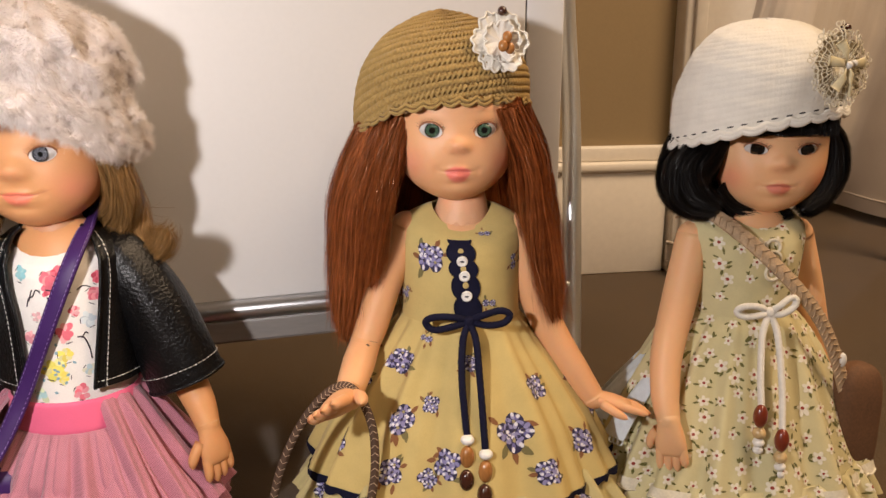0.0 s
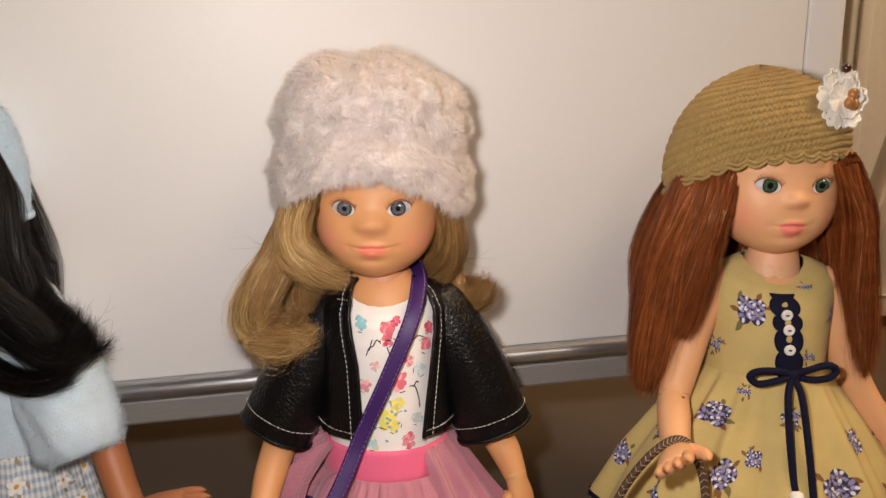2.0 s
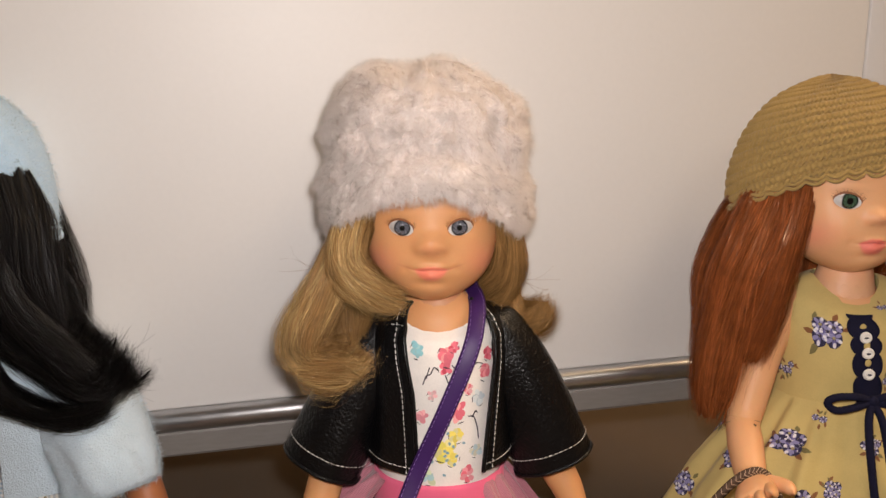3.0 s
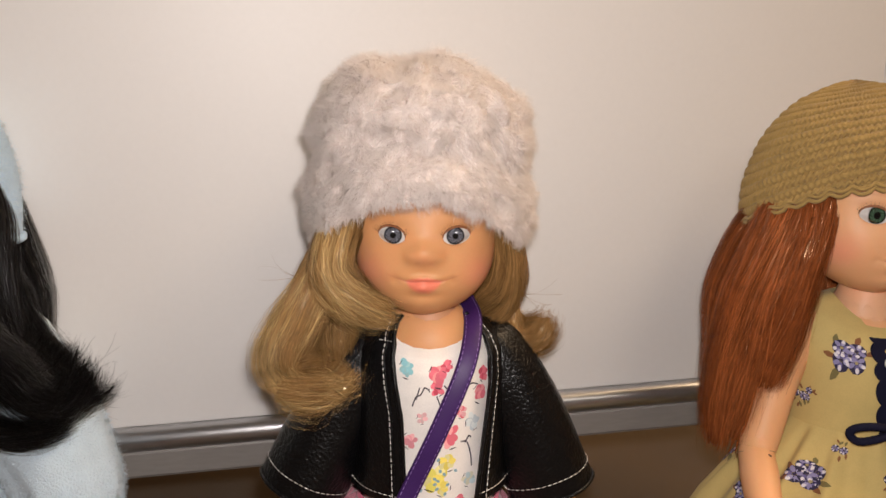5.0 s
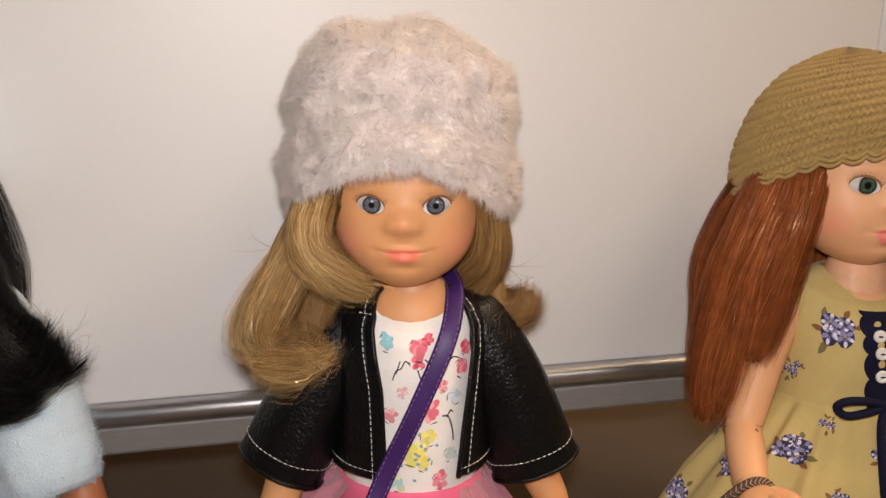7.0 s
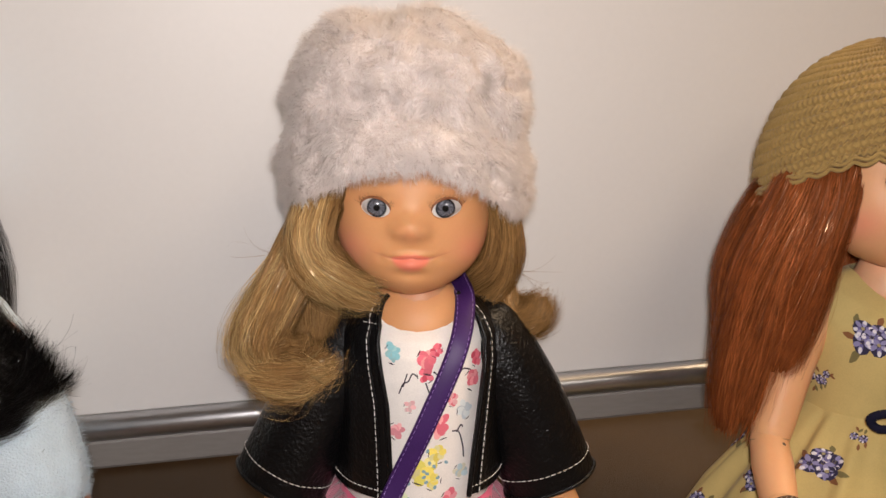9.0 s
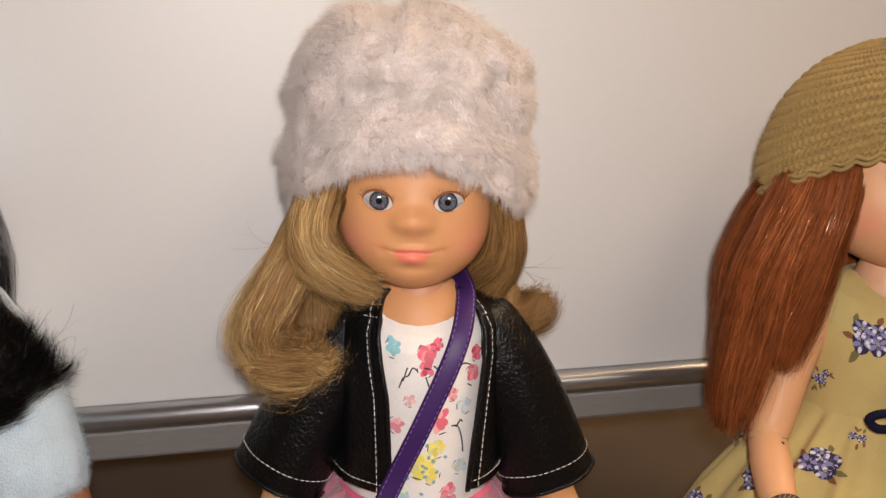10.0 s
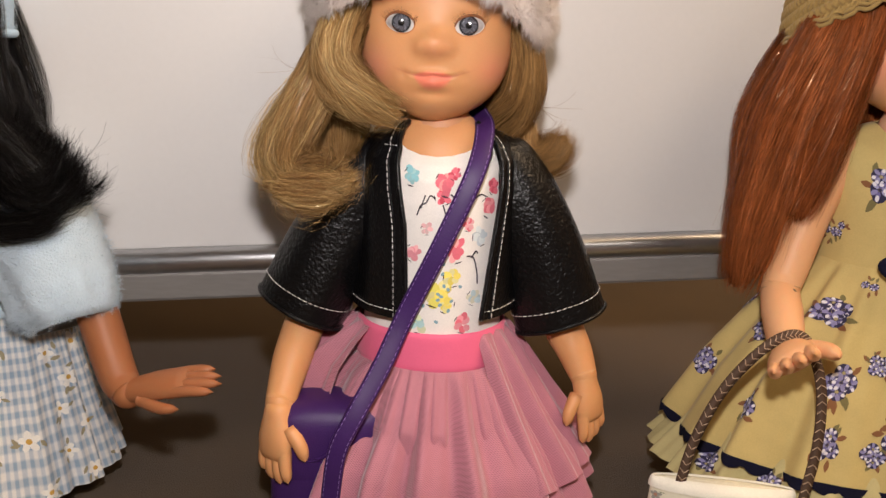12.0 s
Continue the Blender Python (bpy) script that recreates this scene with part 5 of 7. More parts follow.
blossom(10, 0.199, 0.0056, [PINK, (0.78, 0.30, 0.30), PINK], 0.5)
blossom(8, 0.189, 0.0046, [PINK, DEEP, PINK], 1.2)
blossom(17, 0.203, 0.0034, [PINK, DEEP], 2.0)
blossom(50, 0.181, 0.0058, [PINK, (0.78, 0.28, 0.30)], 0.2)
blossom(56, 0.191, 0.0046, [PINK, DEEP], 1.8)
blossom(20, 0.160, 0.0062, [PINK, (0.80, 0.36, 0.36), PINK], 0.9)
blossom(-14, 0.158, 0.0046, [(0.80, 0.30, 0.34), (0.82, 0.42, 0.42)], 0.1)
blossom(28, 0.124, 0.0050, [(0.78, 0.30, 0.34), PINK], 0.4)
blossom(-19, 0.201, 0.0046, [(0.25, 0.50, 0.55), (0.35, 0.58, 0.60)], 0.6)
blossom(-8, 0.124, 0.0050, [(0.42, 0.62, 0.62), (0.65, 0.70, 0.45)], 0.6)
blossom(6, 0.140, 0.0085, [(0.80, 0.66, 0.13), (0.78, 0.70, 0.30), (0.70, 0.62, 0.12)], 0.3)
blossom(42, 0.166, 0.0052, [(0.50, 0.55, 0.58), (0.62, 0.66, 0.66)], 1.0)
blossom(30, 0.172, 0.0034, [(0.78, 0.40, 0.42), PINK], 0.3)
blossom(-4, 0.170, 0.0030, [(0.80, 0.45, 0.45), (0.78, 0.52, 0.50)], 0.7)
blossom(-22, 0.135, 0.0042, [(0.75, 0.40, 0.42), (0.50, 0.60, 0.55)], 0.9)
blossom(38, 0.136, 0.0045, [(0.48, 0.58, 0.60), (0.70, 0.66, 0.50)], 0.2)
blossom(18, 0.147, 0.0050, [(0.80, 0.66, 0.13), (0.78, 0.72, 0.35)], 0.9)
blossom(14, 0.134, 0.0048, [(0.78, 0.64, 0.12), (0.80, 0.72, 0.30)], 2.1)
for i in range(16):
    b = Build()
    aa, zz = 8 + g.normal(0, 7), 0.140 + g.normal(0, 0.006)
    blob(b, blouse, radians(aa), blouse.v_of(zz), 0, 0, 0.0011, 0.0008, g.uniform(0, 3), 0.0005, (0.22, 0.36, 0.42), n=7)
    part("printed_dot", b, M["print"], body)
twig([(-12, 0.176), (-9, 0.182), (-5, 0.184), (-2, 0.189), (2, 0.187)])
twig([(-9, 0.180), (-7, 0.186), (-6, 0.189)])
twig([(30, 0.157), (36, 0.156), (40, 0.149), (41, 0.143)])
twig([(34, 0.156), (38, 0.159), (40, 0.158)])
twig([(34, 0.186), (40, 0.188), (47, 0.186)])
twig([(14, 0.190), (22, 0.184), (29, 0.185)])
twig([(8, 0.183), (10, 0.178), (13, 0.173)])

# waistband and tulle skirt
ob = thing("tulle_skirt", (-0.222, 0.437, 0.02), "dusty pink gathered tulle skirt with a bright pink waistband", "skirt")
b = Build()
band = Cloth(-0.222, 0.437, [(0.100, 0.0385, 0.0352), (0.1025, 0.0388, 0.0355), (0.110, 0.0384, 0.0350), (0.1175, 0.0378, 0.0345), (0.1195, 0.0368, 0.0335)], fold=0.006, waves=5, seed=4)
band.sheet(b, -np.pi, np.pi, 140, 0, 1, 16, wrap=True)
part("waistband", b, M["pink"], ob, "bright pink jersey waistband")
TULLE = material("pink_tulle", (0.50, 0.19, 0.245), 0.7, vary=0.12, scale=60, fine=900, bump=0.2, sheen=0.5)
nt, bs = nodes_of(TULLE)
at = nt.nodes.new("ShaderNodeTexCoord")
wa = [nt.nodes.new("ShaderNodeTexWave") for _ in range(2)]
for w, d in zip(wa, ("Z", "DIAGONAL")):
    w.bands_direction = d
    w.inputs["Scale"].default_value = 420
    w.inputs["Distortion"].default_value = 2.5
    w.inputs["Detail"].default_value = 1.0
    w.inputs["Detail Scale"].default_value = 0.4
    nt.links.new(at.outputs["Object"], w.inputs["Vector"])
mx = nt.nodes.new("ShaderNodeMath")
mx.operation = "MAXIMUM"
nt.links.new(wa[0].outputs["Fac"], mx.inputs[0])
nt.links.new(wa[1].outputs["Fac"], mx.inputs[1])
mr = nt.nodes.new("ShaderNodeMapRange")
mr.inputs["To Min"].default_value, mr.inputs["To Max"].default_value = 0.42, 0.96
nt.links.new(mx.outputs[0], mr.inputs["Value"])
nt.links.new(mr.outputs["Result"], bs.inputs["Alpha"])
for i, (zl, w, f, n, sd) in enumerate(((0.030, 0.083, 0.055, 17, 1.0), (0.034, 0.076, 0.058, 21, 2.4), (0.028, 0.068, 0.060, 25, 4.0))):
    c = Cloth(-0.220, 0.435, [(0.1015, 0.0375, 0.0345), (0.092, 0.046 - 0.002 * i, 0.040), (0.075, 0.056 - 0.003 * i, 0.048), (0.055, w * 0.87, w * 0.72), (zl, w, w * 0.82)], fold=f, waves=n, seed=sd, sag=0.003)
    b = Build()
    c.sheet(b, -np.pi, np.pi, 420, 0, 1, 46, thick=0.0003, wrap=True)
    part("tulle_layer", b, TULLE, ob)
for lo, hi, rows, n, sd in ((-2.5, -0.86, [(0.118, 0.0372, 0.0340), (0.110, 0.0470, 0.040), (0.098, 0.058, 0.046), (0.080, 0.066, 0.051)], 21, 5.5),
                            (0.70, 2.5, [(0.118, 0.0372, 0.0340), (0.106, 0.0450, 0.039), (0.080, 0.0610, 0.050), (0.046, 0.0840, 0.066)], 19, 3.3)):
    c = Cloth(-0.222, 0.437, rows, fold=0.060, waves=n, seed=sd, sag=0.004)
    b = Build()
    c.sheet(b, lo, hi, 200, 0, 1, 40, thick=0.0003)
    part("tulle_frill", b, TULLE, ob)

# black jacket
ob = thing("jacket", (-0.222, 0.437, 0.125), "short black faux leather doll jacket with white topstitching, worn open", "jacket")
JK = [(0.1265, 0.0415, 0.0370), (0.135, 0.0410, 0.0368), (0.150, 0.0402, 0.0362), (0.170, 0.0398, 0.0358), (0.188, 0.0400, 0.0352), (0.200, 0.0385, 0.0330), (0.208, 0.0335, 0.0285), (0.2145, 0.0255, 0.0235), (0.217, 0.0205, 0.0200)]
jk = Cloth(-0.222, 0.437, JK, fold=0.016, waves=6, seed=1.2)
vv = np.linspace(0, 1, 50)
zz = np.interp(vv, np.linspace(0, 1, len(JK)), [r[0] for r in JK])
left = np.radians(np.interp(zz, [0.128, 0.171, 0.206, 0.217], [-14, -18, -27.5, -40]))
right = np.radians(np.interp(zz, [0.128, 0.171, 0.206, 0.217], [37, 48, 55, 62]))
b = Build()
jk.sheet(b, right - 2 * np.pi, left, 150, 0, 1, 50, thick=0.0014)
part("body", b, M["leather"], ob)


def jk_line(edge, inset, lift):
    e = edge + np.radians(inset)
    n = jk.normal(e, vv)
    return jk.at(e, vv) + n * lift


for edge, sgn in ((left, -1), (right, 1)):
    b = Build()
    p = jk_line(edge, 0, 0.0004)
    b.tube(p, 0.0012, 8)
    part("front_edge", b, M["leather"], ob, "rolled leather front edge")
    b = Build()
    stitches(b, jk_line(edge, sgn * 9.0, 0.0003))
    part("topstitching", b, M["thread"], ob, "white topstitching")
    b = Build()
    b.tube(jk_line(edge, sgn * 7.6, 0.0001), 0.0005, 6)
    part("seam", b, M["leather"], ob)
    b = Build()
    aa = np.linspace(edge[0], edge[0] + sgn * radians(62), 30)
    va = np.full(30, jk.v_of(0.1305))
    stitches(b, jk.at(aa, va) + jk.normal(aa, va) * 0.0003)
    part("topstitching", b, M["thread"], ob)
    b = Build()
    vt = jk.v_of(0.2065)
    aa = np.linspace(np.interp(vt, vv, edge), np.interp(vt, vv, edge) + sgn * radians(16), 12)
    va = np.full(12, vt)
    stitches(b, jk.at(aa, va) + jk.normal(aa, va) * 0.0003)
    part("topstitching", b, M["thread"], ob)


def sleeve(ob, path, radii, mat, seed, fold=0.03, thick=0.0014, flat=0.86, wide=(1, 0, 0.4), n=44, name="sleeve", lumps=0.0):
    """An open sleeve, folded, with some thickness; gives its cuff's ring of points."""
    c = spline(path, 40)
    r = np.interp(np.linspace(0, 1, 40), np.linspace(0, 1, len(radii)), radii)
    t = np.gradient(c, axis=0)
    t /= np.linalg.norm(t, axis=1)[:, None]
    A = np.array(wide, float) - t * (t @ np.array(wide, float))[:, None]
    A /= np.linalg.norm(A, axis=1)[:, None]
    B = np.cross(t, A)
    q = np.arange(n * 2) * np.pi / n
    s = np.linspace(0, 1, 40)
    f = 1 + fold * (np.sin(3 * q[None] + 4 * s[:, None] + seed) + 0.6 * np.sin(7 * q[None] - 9 * s[:, None] + 2 * seed) * (1 - 0.5 * s[:, None])) + lumps * wobble(q[None] * 2.5, s[:, None] * 9, int(abs(seed) * 10))
    p = c[:, None] + (A[:, None] * np.cos(q)[None, :, None] + flat * B[:, None] * np.sin(q)[None, :, None]) * (r[:, None] * f)[..., None]
    i = c[:, None] + (p - c[:, None]) * (1 - thick / r.max() * 1.0)
    b = Build()
    b.grid(p, wrap_v=True)
    b.grid(i[::-1], wrap_v=True)
    b.grid(np.stack([p[-1], i[-1]], 1), wrap_u=True)
    b.grid(np.stack([p[0], i[0]], 1), wrap_u=True)
    part(name, b, mat, ob)
    return p, c


for sd, path, rr in ((0.4, [(-0.238, 0.437, 0.204), (-0.255, 0.436, 0.186), (-0.271, 0.434, 0.158), (-0.2880, 0.431, 0.1195)], [0.0125, 0.0185, 0.0205, 0.0220, 0.0228, 0.0232]),
                     (2.0, [(-0.204, 0.439, 0.204), (-0.187, 0.441, 0.187), (-0.171, 0.442, 0.158), (-0.1560, 0.442, 0.1195)], [0.0125, 0.0185, 0.0205, 0.0220, 0.0228, 0.0232])):
    p, c = sleeve(ob, path, rr, M["leather"], sd)
    b = Build()
    ring = p[-4] + (p[-4] - c[-4]) * 0.022
    stitches(b, np.vstack([ring, ring[:1]]))
    part("topstitching", b, M["thread"], ob, "white topstitching round the cuff")
    b = Build()
    b.tube(p[-1], 0.0011, 7, closed=True)
    part("cuff_edge", b, M["leather"], ob)
    b = Build()
    k = 22
    ring = p[18] + (p[18] - c[18]) * 0.02
    lo = 58 if sd > 1 else 40
    stitches(b, np.array([p[j][(lo + (j - 16) * 1) % 88] + (p[j][(lo + (j - 16)) % 88] - c[j]) * 0.02 for j in range(14, 26)]))
    part("topstitching", b, M["thread"], ob)

# purple shoulder bag
ob = thing("shoulder_bag", (-0.275, 0.405, 0.0), "purple faux leather shoulder bag on a long strap", "bag")
b = Build()
st = spline([(-0.2080, 0.458, 0.2230), (-0.2030, 0.440, 0.2195), (-0.2003, 0.4215, 0.2142), (-0.2035, 0.4050, 0.197), (-0.2165, 0.3995, 0.165), (-0.232, 0.3985, 0.130), (-0.2415, 0.3910, 0.107), (-0.2525, 0.3810, 0.085), (-0.2590, 0.3780, 0.070), (-0.2620, 0.3785, 0.050), (-0.2635, 0.3800, 0.028), (-0.2640, 0.3840, 0.008)], 80)
d = np.gradient(st, axis=0)
wd = np.cross(d, np.array([0.0, -1.0, 0.15]))
wd /= np.linalg.norm(wd, axis=1)[:, None]
up = np.cross(wd, d)
up /= np.linalg.norm(up, axis=1)[:, None]
prof = np.array([(-0.0046, -0.0006), (-0.0043, 0.0007), (-0.0028, 0.0010), (0, 0.0012), (0.0028, 0.0010), (0.0043, 0.0007), (0.0046, -0.0006), (0, -0.0009)])
p = st[:, None] + wd[:, None] * prof[None, :, :1] + up[:, None] * prof[None, :, 1:]
b.grid(p, wrap_v=True)
strap = part("strap", b, M["purple"], ob)
for side in (-0.0034, 0.0034):
    b = Build()
    stitches(b, st + wd * side + up * (0.0011 if (up @ np.array([0, -1, 0])).mean() > 0 else -0.0009), r=0.00018, dash=0.0018, gap=0.0011)
    part("topstitching", b, M["lilac"], strap, "pale lilac topstitching")
b = Build()
bag_shape = lambda q: np.sign(q) * np.abs(q) ** 0.55
b.ball((-0.266, 0.406, 0.040), (0.031, 0.017, 0.040), nu=36, nv=24, shape=bag_shape, rot=rot_z(8))
part("body", b, M["purple"], ob)
b = Build()
b.ball((-0.267, 0.4065, 0.060), (0.0320, 0.0182, 0.024), nu=32, nv=20, shape=bag_shape, rot=rot_z(8))
part("flap", b, M["purple"], ob)
b = Build()
for q in ([(-0.250, 0.391, 0.088), (-0.256, 0.3880, 0.072), (-0.268, 0.387, 0.060), (-0.284, 0.389, 0.054)],):
    b.tube(spline(q, 20), 0.0008, 6)
part("piping", b, M["purple"], ob)

# white fur hat
ob = thing("fur_hat", (-0.226, 0.436, 0.255), "fluffy white faux fur hat with a rolled brim", "hat")
FR = [(0.0, 0.0515, 0.0500), (0.08, 0.0545, 0.0518), (0.22, 0.0550, 0.0522), (0.33, 0.0522, 0.0492), (0.40, 0.0500, 0.0470), (0.50, 0.0515, 0.0485), (0.64, 0.0530, 0.0498), (0.75, 0.0490, 0.0455), (0.86, 0.0405, 0.0375), (0.95, 0.0265, 0.0250), (1.0, 0.0020, 0.0020)]


BUMPS = np.random.default_rng(77).uniform((-np.pi, 0.02), (np.pi, 0.98), (150, 2))
SMALL = np.random.default_rng(79).uniform((-np.pi, 0.02), (np.pi, 0.98), (750, 2))
HIGH = np.random.default_rng(78).uniform(-0.075, 0.085, 150)


def fur_bumps(a, s):
    """Soft tufts of the pile, each a few millimetres wide."""
    out = np.zeros(np.shape(a))
    for (a0, s0), h in zip(BUMPS, HIGH):
        d = (a - a0 + np.pi) % (2 * np.pi) - np.pi
        out = out + h * np.exp(-(d / 0.13) ** 2 - ((s - s0) / 0.075) ** 2)
    for (a0, s0), h in zip(SMALL, np.tile(HIGH, 5)):
        d = (a - a0 + np.pi) % (2 * np.pi) - np.pi
        out = out + 0.10 * h * np.exp(-(d / 0.05) ** 2 - ((s - s0) / 0.03) ** 2)
    return out


def fur_point(a, s):
    k = [r[0] for r in FR]
    soft = lambda i: sum(np.interp(s + d, k, [r[i] for r in FR]) for d in (-0.045, -0.03, -0.015, 0, 0.015, 0.03, 0.045)) / 7 * np.clip((1.0 - s) / 0.05, 0, 1) ** 0.5
    wx, wy = soft(1), soft(2)
    rim = 0.2515 + 0.0265 * np.clip(np.cos(a), 0, 1) ** 2.1 + 0.003 * np.clip(np.sin(a), 0, 1)
    x, y = wx * np.sin(a), -wy * np.cos(a)
    top = 0.338 + 0.007 * np.exp(-((x + 0.026) / 0.014) ** 2) + 0.004 * np.exp(-((x - 0.014) / 0.013) ** 2) - 0.006 * np.exp(-((x - 0.045) / 0.012) ** 2)
    z = rim + (top - rim) * s
    lump = 1 + 0.026 * wobble(a * 4.0, s * 7, 12) + 1.2 * fur_bumps(a, s) + 0.10 * np.exp(-((s - 0.84) / 0.10) ** 2) * np.clip(np.sin(a), 0, 1) - 0.035 * np.clip(1.1 - 1.3 * s, 0, 1) * np.clip(-np.sin(a), 0, 1)
    return np.stack([-0.2285 + x * lump, 0.436 + y * lump, z + (0.0015 + 0.003 * s) * wobble(a * 4, s * 10, 14)], -1)


def fur_cover(b, point, a, s, length, radius, g, down=0.5, spread=0.5, mat=0, col=(1, 1, 1), k=4):
    e = 1e-3
    p = point(a, s)
    da, ds = point(a + e, s) - p, point(a, np.clip(s + e, 0, 1)) - point(a, np.clip(s - e, 0, 1))
    n = np.cross(da, ds)
    n /= np.linalg.norm(n, axis=1)[:, None] + 1e-12
    ds /= np.linalg.norm(ds, axis=1)[:, None] + 1e-12
    da /= np.linalg.norm(da, axis=1)[:, None] + 1e-12
    # tufts: fibres lean the way of their tuft, and a little towards its tip
    mid = np.stack([g.uniform(a.min(), a.max(), 900), g.uniform(s.min(), s.max(), 900)], 1)
    own = np.concatenate([np.argmin(((q[:, None, 0] - mid[:, 0]) * 0.05) ** 2 + ((q[:, None, 1] - mid[:, 1]) * 0.075) ** 2, 1) for q in np.array_split(np.stack([a, s], 1), 60)])
    lean = g.normal(0, 0.95, (900, 2))[own]
    t1 = lean[:, 0] + g.normal(0, spread, len(a)) * 0.5
    t2 = -down + lean[:, 1] + g.normal(0, spread, len(a)) * 0.5
    way = n + da * t1[:, None] + ds * t2[:, None]
    way /= np.linalg.norm(way, axis=1)[:, None]
    L = length * g.uniform(0.55, 1.25, len(a))
    bend = (da * g.normal(0, 0.5, len(a))[:, None] + ds * (-0.3 + g.normal(0, 0.5, len(a)))[:, None])
    cnt = np.maximum(np.bincount(own, minlength=900), 1)[:, None]
    tip0 = p + way * L[:, None] + bend * (L * 0.5)[:, None]
    pull = (np.stack([np.bincount(own, tip0[:, i], 900) for i in range(3)], 1) / cnt)[own] - tip0
    u = np.linspace(0, 1, k)
    P = pull[:, None] * (0.34 * u ** 1.5)[None, :, None] + p[:, None] - n[:, None] * 0.0008 + way[:, None] * (L[:, None] * u)[..., None] + bend[:, None] * (L[:, None] * u ** 2 * 0.5)[..., None]
    # soft pile: its fibres are shaded mostly by the form beneath
    q = 0.54 * n + 0.20 * way + g.normal(0, 0.60, n.shape)
    b.strands(P, radius * g.uniform(0.7, 1.3, len(a)), mat, col, 0.25, np.repeat(q[:, None], k, axis=1))


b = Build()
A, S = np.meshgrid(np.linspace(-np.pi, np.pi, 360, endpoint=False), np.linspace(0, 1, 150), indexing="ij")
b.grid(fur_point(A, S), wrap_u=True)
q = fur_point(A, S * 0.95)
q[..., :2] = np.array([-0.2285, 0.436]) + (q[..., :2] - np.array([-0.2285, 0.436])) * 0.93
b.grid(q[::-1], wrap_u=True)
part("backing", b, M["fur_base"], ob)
g = np.random.default_rng(5)
n = 90000
b = Build()
a = g.uniform(-2.4, 2.4, n)
s = g.uniform(0, 1, n) ** 0.95
fur_cover(b, fur_point, a, s, 0.0066, 0.00013, g, down=0.35, spread=0.9)
tagged(part("fur", b, M["fur"], ob, "long white tufted fur"), kind="stuff")
b = Build()
n = 12000
fur_cover(b, fur_point, g.uniform(-2.6, 2.6, n), g.uniform(0.0, 0.06, n), 0.0050, 0.00011, g, down=1.2, spread=1.0)
tagged(part("brim_fur", b, M["fur"], ob), kind="stuff")

# ---- clothes of the auburn doll ----
MUSTARD = (0.545, 0.412, 0.150)
ob = thing("dress", (0.011, 0.462, 0.055), "mustard cotton doll dress with printed violet flowers", "dress", "doll dresses")
bod = Cloth(0.011, 0.462, [(0.1535, 0.0365, 0.0310), (0.163, 0.0358, 0.0306), (0.178, 0.0365, 0.0308), (0.194, 0.0372, 0.0302), (0.204, 0.0375, 0.0285), (0.2125, 0.0365, 0.0255), (0.2185, 0.0315, 0.0220), (0.2225, 0.0230, 0.0185), (0.2240, 0.0180, 0.0170)], fold=0.006, waves=6, seed=3, dip=0.013)
b = Build()
bod.sheet(b, -np.pi, np.pi, 140, 0, 1, 60, wrap=True, col=MUSTARD)
bodice = part("bodice", b, M["print"], ob)
skirt = Cloth(0.011, 0.462, [(0.1560, 0.0362, 0.0310), (0.1480, 0.0420, 0.0345), (0.1380, 0.0490, 0.0390), (0.1180, 0.0640, 0.0480), (0.0940, 0.0800, 0.0580), (0.0580, 0.0975, 0.0700)], fold=0.042, waves=13, seed=2.2, sag=0.0012)
b = Build()
skirt.sheet(b, -np.pi, np.pi, 420, 0, 1, 80, wrap=True, col=MUSTARD)
over = part("overskirt", b, M["print"], ob)
b = Build()
p = bod.at(np.arange(80) * 2 * np.pi / 80, 0.0)
b.tube(p + np.array([0, 0, 0.0005]), 0.0007, 6, closed=True, col=MUSTARD)
part("waist_seam", b, M["print"], ob)
under = Cloth(0.011, 0.462, [(0.0660, 0.0880, 0.0620), (0.0540, 0.0955, 0.0680), (0.0380, 0.1060, 0.0765)], fold=0.035, waves=26, seed=4.2, sag=0.001)
b = Build()
under.sheet(b, -np.pi, np.pi, 420, 0, 1, 24, wrap=True, col=(0.50, 0.42, 0.19))
ruffle = part("hem_ruffle", b, M["print"], ob, "gathered mustard ruffle below a navy scalloped trim")
b = Build()
a = np.linspace(-np.pi, np.pi, 420, endpoint=False)
v = 1 - 0.0 * a
e = skirt.at(a, v)
nn = skirt.normal(a, v)
lob = np.abs(np.sin(a * 26))
w = 0.0022 + 0.0032 * lob
p = np.stack([e + nn * 0.0004 + np.array([0, 0, 0.0012]), e + nn * 0.0007 - np.array([0, 0, 1.0]) * (w * 0.5)[:, None], e + nn * 0.0006 - np.array([0, 0, 1.0]) * w[:, None]], 1)
b.grid(p, wrap_u=True)
b.grid((p - nn[:, None] * 0.0008)[::-1], wrap_u=True)
part("scalloped_trim", b, M["navy"], ob, "navy scalloped trim along the hem")
for i, (aa, z, r) in enumerate(((4.3, 0.137, 22), (-44.1, 0.134, 33), (-29.4, 0.148, 14), (-15.9, 0.114, 20), (-28.0, 0.104, 33), (-56.0, 0.083, 30), (44.2, 0.119, 27), (23.5, 0.099, 38), (-5.7, 0.083, 33), (61.1, 0.082, 32), (33.0, 0.074, 30), (-27.0, 0.076, 30), (-13.3, 0.0745, 22), (78, 0.115, 26), (-70, 0.118, 26), (95, 0.09, 30), (-95, 0.09, 30), (-82, 0.136, 22), (120, 0.12, 30), (-125, 0.12, 30), (150, 0.09, 30), (180, 0.125, 28), (-155, 0.085, 30))):
    b = Build()
    violet_bunch(b, skirt, radians(aa), skirt.v_of(z), r / 3050, 100 + i)
    tagged(part("flower_motif", b, M["print"], over), kind="stuff")
